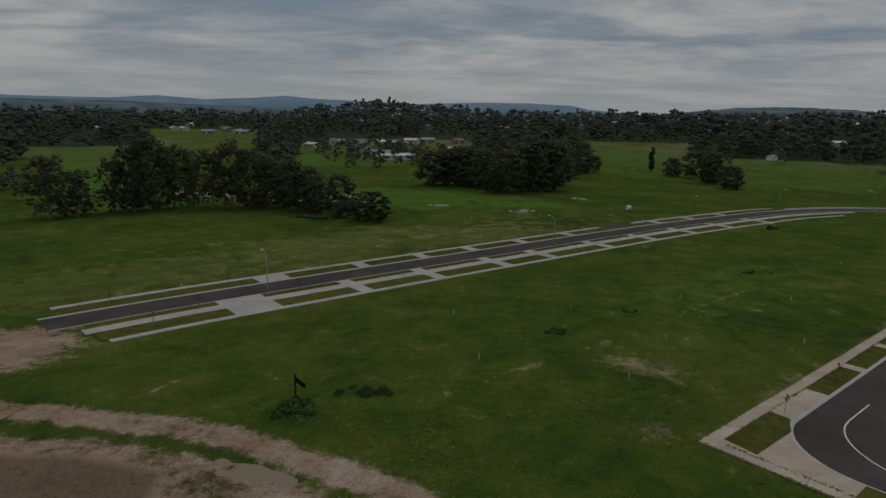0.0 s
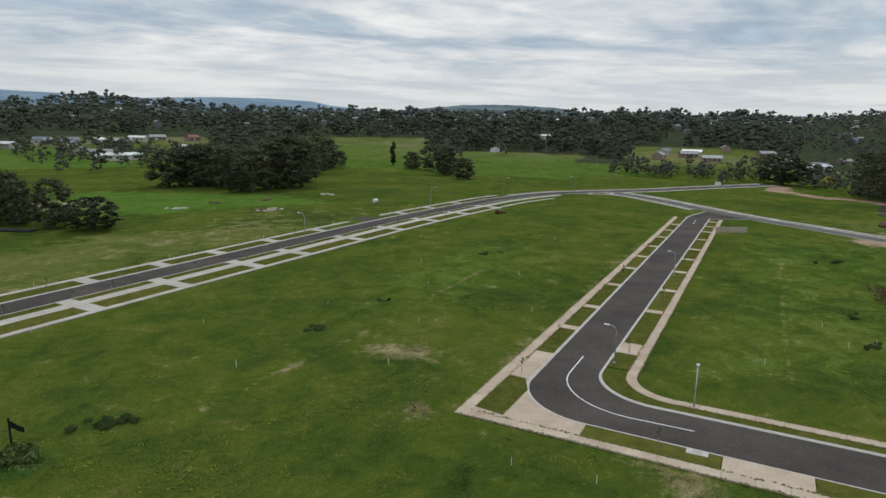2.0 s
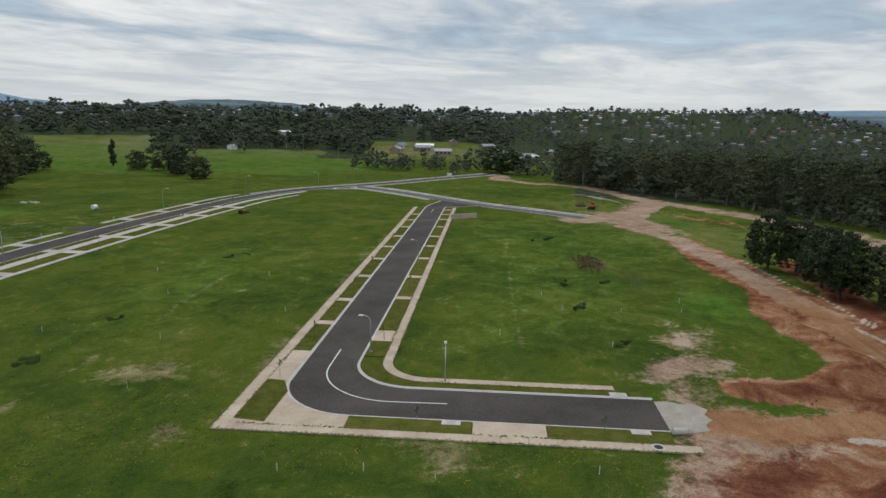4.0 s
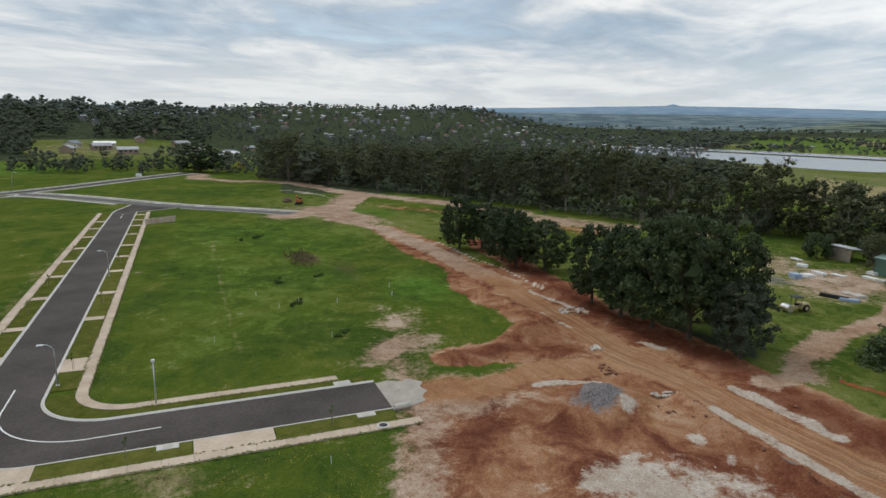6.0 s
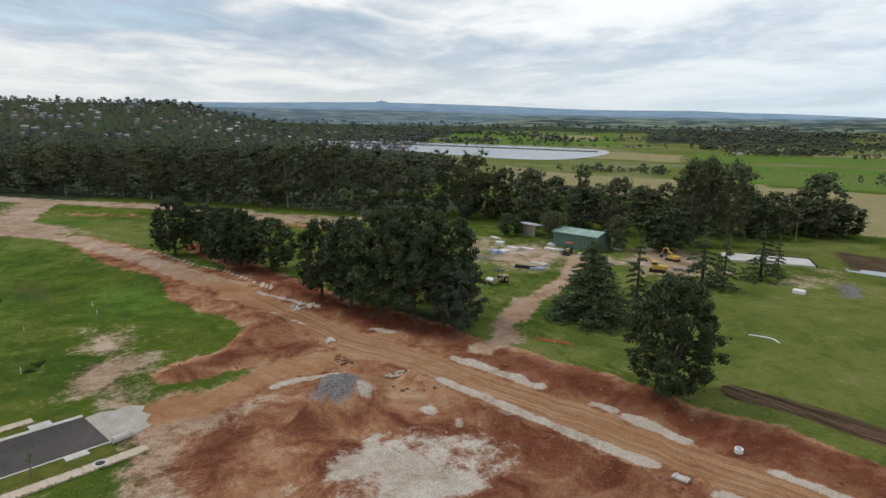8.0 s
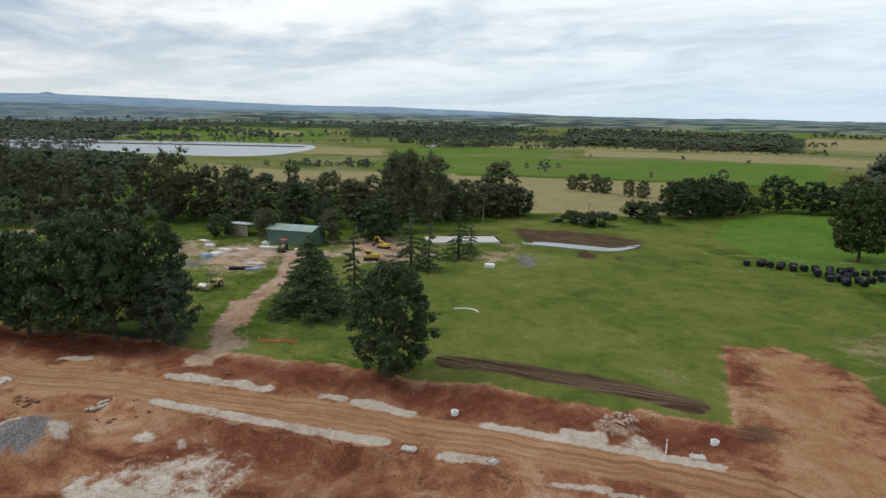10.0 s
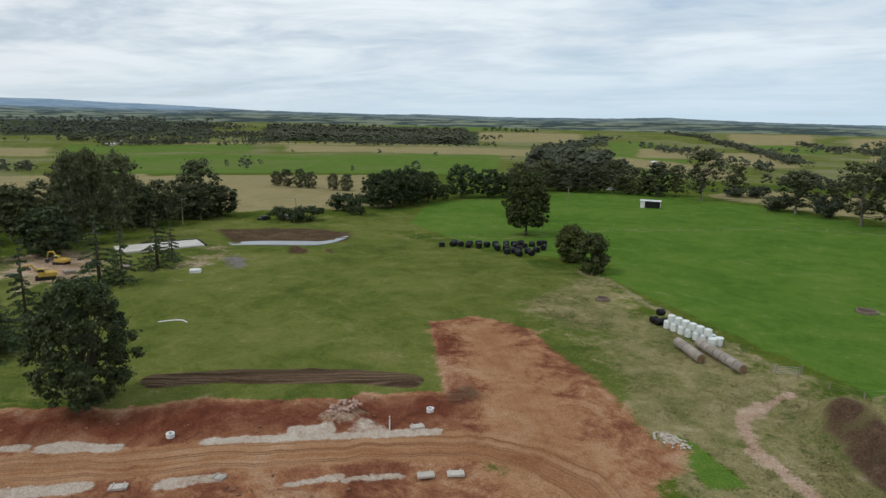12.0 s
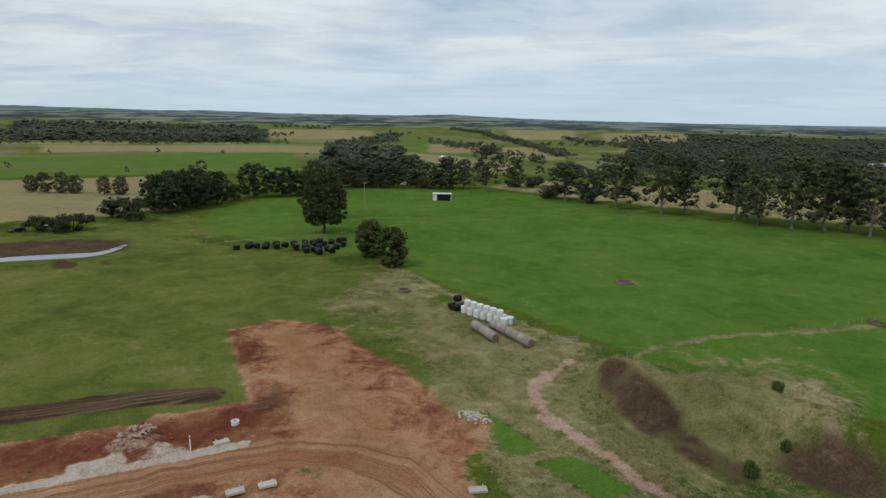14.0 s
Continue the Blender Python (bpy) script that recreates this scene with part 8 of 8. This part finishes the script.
# strewn clods, stones and grass tufts
def strewn(name, label, n, pick, mat, low, high, flat, seed):
    """Small loose lumps over the places that pick() accepts."""
    r = np.random.default_rng(seed)
    V, F, k = [], [], 0
    az, d = r.uniform(-38, 208, n * 6), np.exp(r.uniform(math.log(48), math.log(190), n * 6))
    x, y = d * np.sin(np.radians(az)), d * np.cos(np.radians(az))
    keep = np.where(pick(x, y, r))[0][:n]
    gz = relief(x[keep], y[keep]) + earthworks(x[keep], y[keep])
    for i, z in zip(keep, gz):
        s = r.uniform(low, high) ** 1.0 * r.uniform(0.4, 1.0)
        V.append(OCT_V * r.uniform(0.55, 1.25, (6, 1)) * (s, s, s * flat) + (x[i], y[i], z + s * flat * 0.2))
        F += (OCT_F + k).tolist()
        k += 6
    return tagged(part(name, cloud_mesh(name, np.concatenate(V), F), mat), label, "debris", kind="stuff")


def on_clay(x, y, r):
    za, zb, zc = zone_layers(x, y)
    return (za[:, 0] > 0.55) & (zc[:, 3] < 0.4) & (za[:, 2] < 0.2) & (np.maximum(band(x, y, TRENCH, 3.5, 3.0), np.maximum(band(x, y, [(84, 23), (92, 17), (104, 14), (114, 21), (122, 31)], 4, 4), 0.35 * band(x, y, RED_EDGE, 5, 2))) > r.uniform(0, 1, len(x))) & (lumps(x, y, 5, 15) > r.uniform(0.2, 0.75, len(x)))


def on_rock(x, y, r):
    za, zb, zc = zone_layers(x, y)
    return (za[:, 2] > 0.35) & (r.uniform(0, 1, len(x)) < 0.9)


strewn("clay_clods", "loose red clay clods over the earthworks", 2600, on_clay, CLOD, 0.10, 0.45, 0.7, 401)
strewn("white_stones", "loose white stones along the haul road", 420, on_rock, ROCK, 0.10, 0.34, 0.6, 402)


def tufts(name, label, n, seed, pick, mat, low, high):
    """Coarse grass tufts: a few bent blades each, in drifts."""
    r = np.random.default_rng(seed)
    az, d = r.uniform(-38, 208, n * 5), np.exp(r.uniform(math.log(48), math.log(150), n * 5))
    x, y = d * np.sin(np.radians(az)), d * np.cos(np.radians(az))
    za, zb, zc = zone_layers(x, y)
    along, over = x * UX + y * UY, x * NX + y * NY
    road = ((over > -31) & (over < -12.5) & (along > 61)) | ((along > 61.5) & (along < 79.8) & (over > -31) & (over < 28)) | (band(x, y, MAINLINE, 17, 0.1) > 0)
    keep = np.where(pick(za, zb, zc) & (za.max(-1) < 0.4) & ~road & (lumps(x, y, 7, 66) > r.uniform(0.25, 0.8, len(x))))[0][:n]
    gz = relief(x[keep], y[keep]) + earthworks(x[keep], y[keep])
    h = r.uniform(low, high, len(keep)) * (0.6 + 0.8 * lumps(x[keep], y[keep], 7, 66))
    V = []
    for b in range(5):
        a = r.uniform(0, 6.28, len(keep))
        w, out = 0.05 + 0.05 * r.uniform(0, 1, len(keep)), h * r.uniform(1.2, 2.4, len(keep))
        px, py = x[keep] + 0.25 * r.normal(size=len(keep)), y[keep] + 0.25 * r.normal(size=len(keep))
        V.append(np.stack([np.stack([px - w * np.sin(a), py + w * np.cos(a), gz], -1), np.stack([px + w * np.sin(a), py - w * np.cos(a), gz], -1), np.stack([px + out * np.cos(a), py + out * np.sin(a), gz + h], -1)], 1))
    V = np.concatenate(V).reshape(-1, 3)
    return tagged(part(name, cloud_mesh(name, V, np.arange(len(V)).reshape(-1, 3).tolist()), mat), label, "grass", kind="stuff")


tufts("grass_tufts", "coarse green grass tufts over the empty lots", 9000, 403, lambda a, b, c: (c[:, 0] < 0.35) & (b[:, 1] < 0.4) & (b[:, 0] < 0.4), foliage("tuft_grass", (0.070, 0.104, 0.016), (0.140, 0.165, 0.038), 0.9, 0.04), 0.05, 0.11)
tufts("yellow_wildflowers", "scattered yellow wildflowers in the lot grass", 1500, 405, lambda a, b, c: (c[:, 0] < 0.35) & (b[:, 1] < 0.4) & (b[:, 0] < 0.4), foliage("yellow_petals", (0.16, 0.17, 0.025), (0.34, 0.31, 0.05), 0.9, 0.04), 0.05, 0.09)
tufts("dry_tufts", "straw-coloured dry grass tufts on the bank and spoil heap", 16000, 404, lambda a, b, c: b[:, 0] > 0.42, foliage("dry_blades", (0.11, 0.105, 0.042), (0.27, 0.225, 0.115), 0.9, 0.04), 0.08, 0.2)



def fringe(name, label, lines, step, mat, seed):
    """Grass creeping over the edges of paths and kerbs."""
    r = np.random.default_rng(seed)
    V = []
    for p, q in lines:
        p, q = np.array(street(*p)), np.array(street(*q))
        n = int(np.hypot(*(q - p)) / step)
        k = r.uniform(0, 1, n)
        at = p + (q - p) * k[:, None] + r.normal(size=(n, 2)) * 0.10
        wild = lumps(at[:, 0], at[:, 1], 3.0, 12)
        h = 0.10 * wild
        for b in range(5):
            a, w = r.uniform(0, 6.28, n), 0.05 + 0.06 * r.uniform(0, 1, n)
            reach = (0.06 + 0.28 * wild) * r.uniform(0.4, 1.0, n)
            side, way = np.stack([-np.sin(a), np.cos(a)], -1), np.stack([np.cos(a), np.sin(a)], -1)
            foot, tip = at, at + way * reach[:, None]
            V.append(np.stack([np.c_[foot - side * w[:, None], np.full(n, 0.165)], np.c_[foot + side * w[:, None], np.full(n, 0.165)], np.c_[tip, 0.17 + h]], 1))
    V = np.concatenate(V).reshape(-1, 3)
    return tagged(part(name, cloud_mesh(name, V, np.arange(len(V)).reshape(-1, 3).tolist()), mat), label, "grass", kind="stuff")


fringe("path_fringe", "ragged grass creeping over the footpath edges", [((62.4, -30.35), (250, -30.35)), ((64, -28.65), (250, -28.65)), ((84.5, -14.55), (250, -14.55)), ((84.5, -13.05), (250, -13.05)), ((62.35, -30), (62.35, 23.5)), ((63.95, -28), (63.95, 23.5)), ((77.55, -7.6), (77.55, 17)), ((79.05, -7.6), (79.05, 17))],
       0.22, foliage("fringe_grass", (0.080, 0.110, 0.020), (0.180, 0.185, 0.055), 0.9, 0.04), 406)

# far vehicles
def car(label, at, turn, mat):
    ob = thing("car", label, "car", "far cars", at=at, turn=turn)
    part("body", Shape().prism([(-2.1, 0.3), (2.1, 0.3), (2.15, 0.75), (1.1, 0.85), (0.5, 1.4), (-1.2, 1.42), (-1.9, 0.95), (-2.15, 0.9)], -0.85, 0.85), mat, ob).matrix_basis = pose(0, 0, 0, 90, 0, 0)
    part("windows", Shape().prism([(1.0, 0.9), (0.5, 1.33), (-1.15, 1.35), (-1.75, 0.98)], -0.87, 0.87), PANE, ob).matrix_basis = pose(0, 0, 0, 90, 0, 0)
    for x in (-1.3, 1.3):
        for y in (-0.8, 0.8):
            wheel_part(ob, x, y, 0.32, 0.2, STEEL)


car("white car on the road beyond the pasture", (83.3, -330.5, ground_z(83.3, -330.5)), 30, WHITE)
car("white car parked by the bushes", (152.0, -161.5, 0), 70, WHITE)
car("dark car parked by the bushes", (157.0, -156.0, 0), 70, DARKSTEEL)
sign = thing("road_sign", "white estate sign board on two posts at the junction", "sign", at=(285, 262.5, 0), turn=-60)
part("board", Shape().box(-1.6, -0.05, 1.3, 1.6, 0.05, 3.2, 0.03), WHITE, sign)
for x in (-1.3, 1.3):
    part("post", Shape().tube([(x, 0.1, 0), (x, 0.1, 3.1)], 0.05, 6), STEEL, sign)
tank = thing("water_tank_shed", "pale grey shed on the green hill", "shed", at=(309.5, 567.8, ground_z(309.5, 567.8)), turn=20)
part("wall", walls(15, 7, 3.6, 1.0), ROOFS[1], tank)
part("roof", gable(15, 7, 3.6, 1.0, 0.4), ROOFS[0], tank)
part("door", Shape().box(-1.5, -3.6, 0, 1.5, -3.5, 2.8), ROOFS[3], tank)
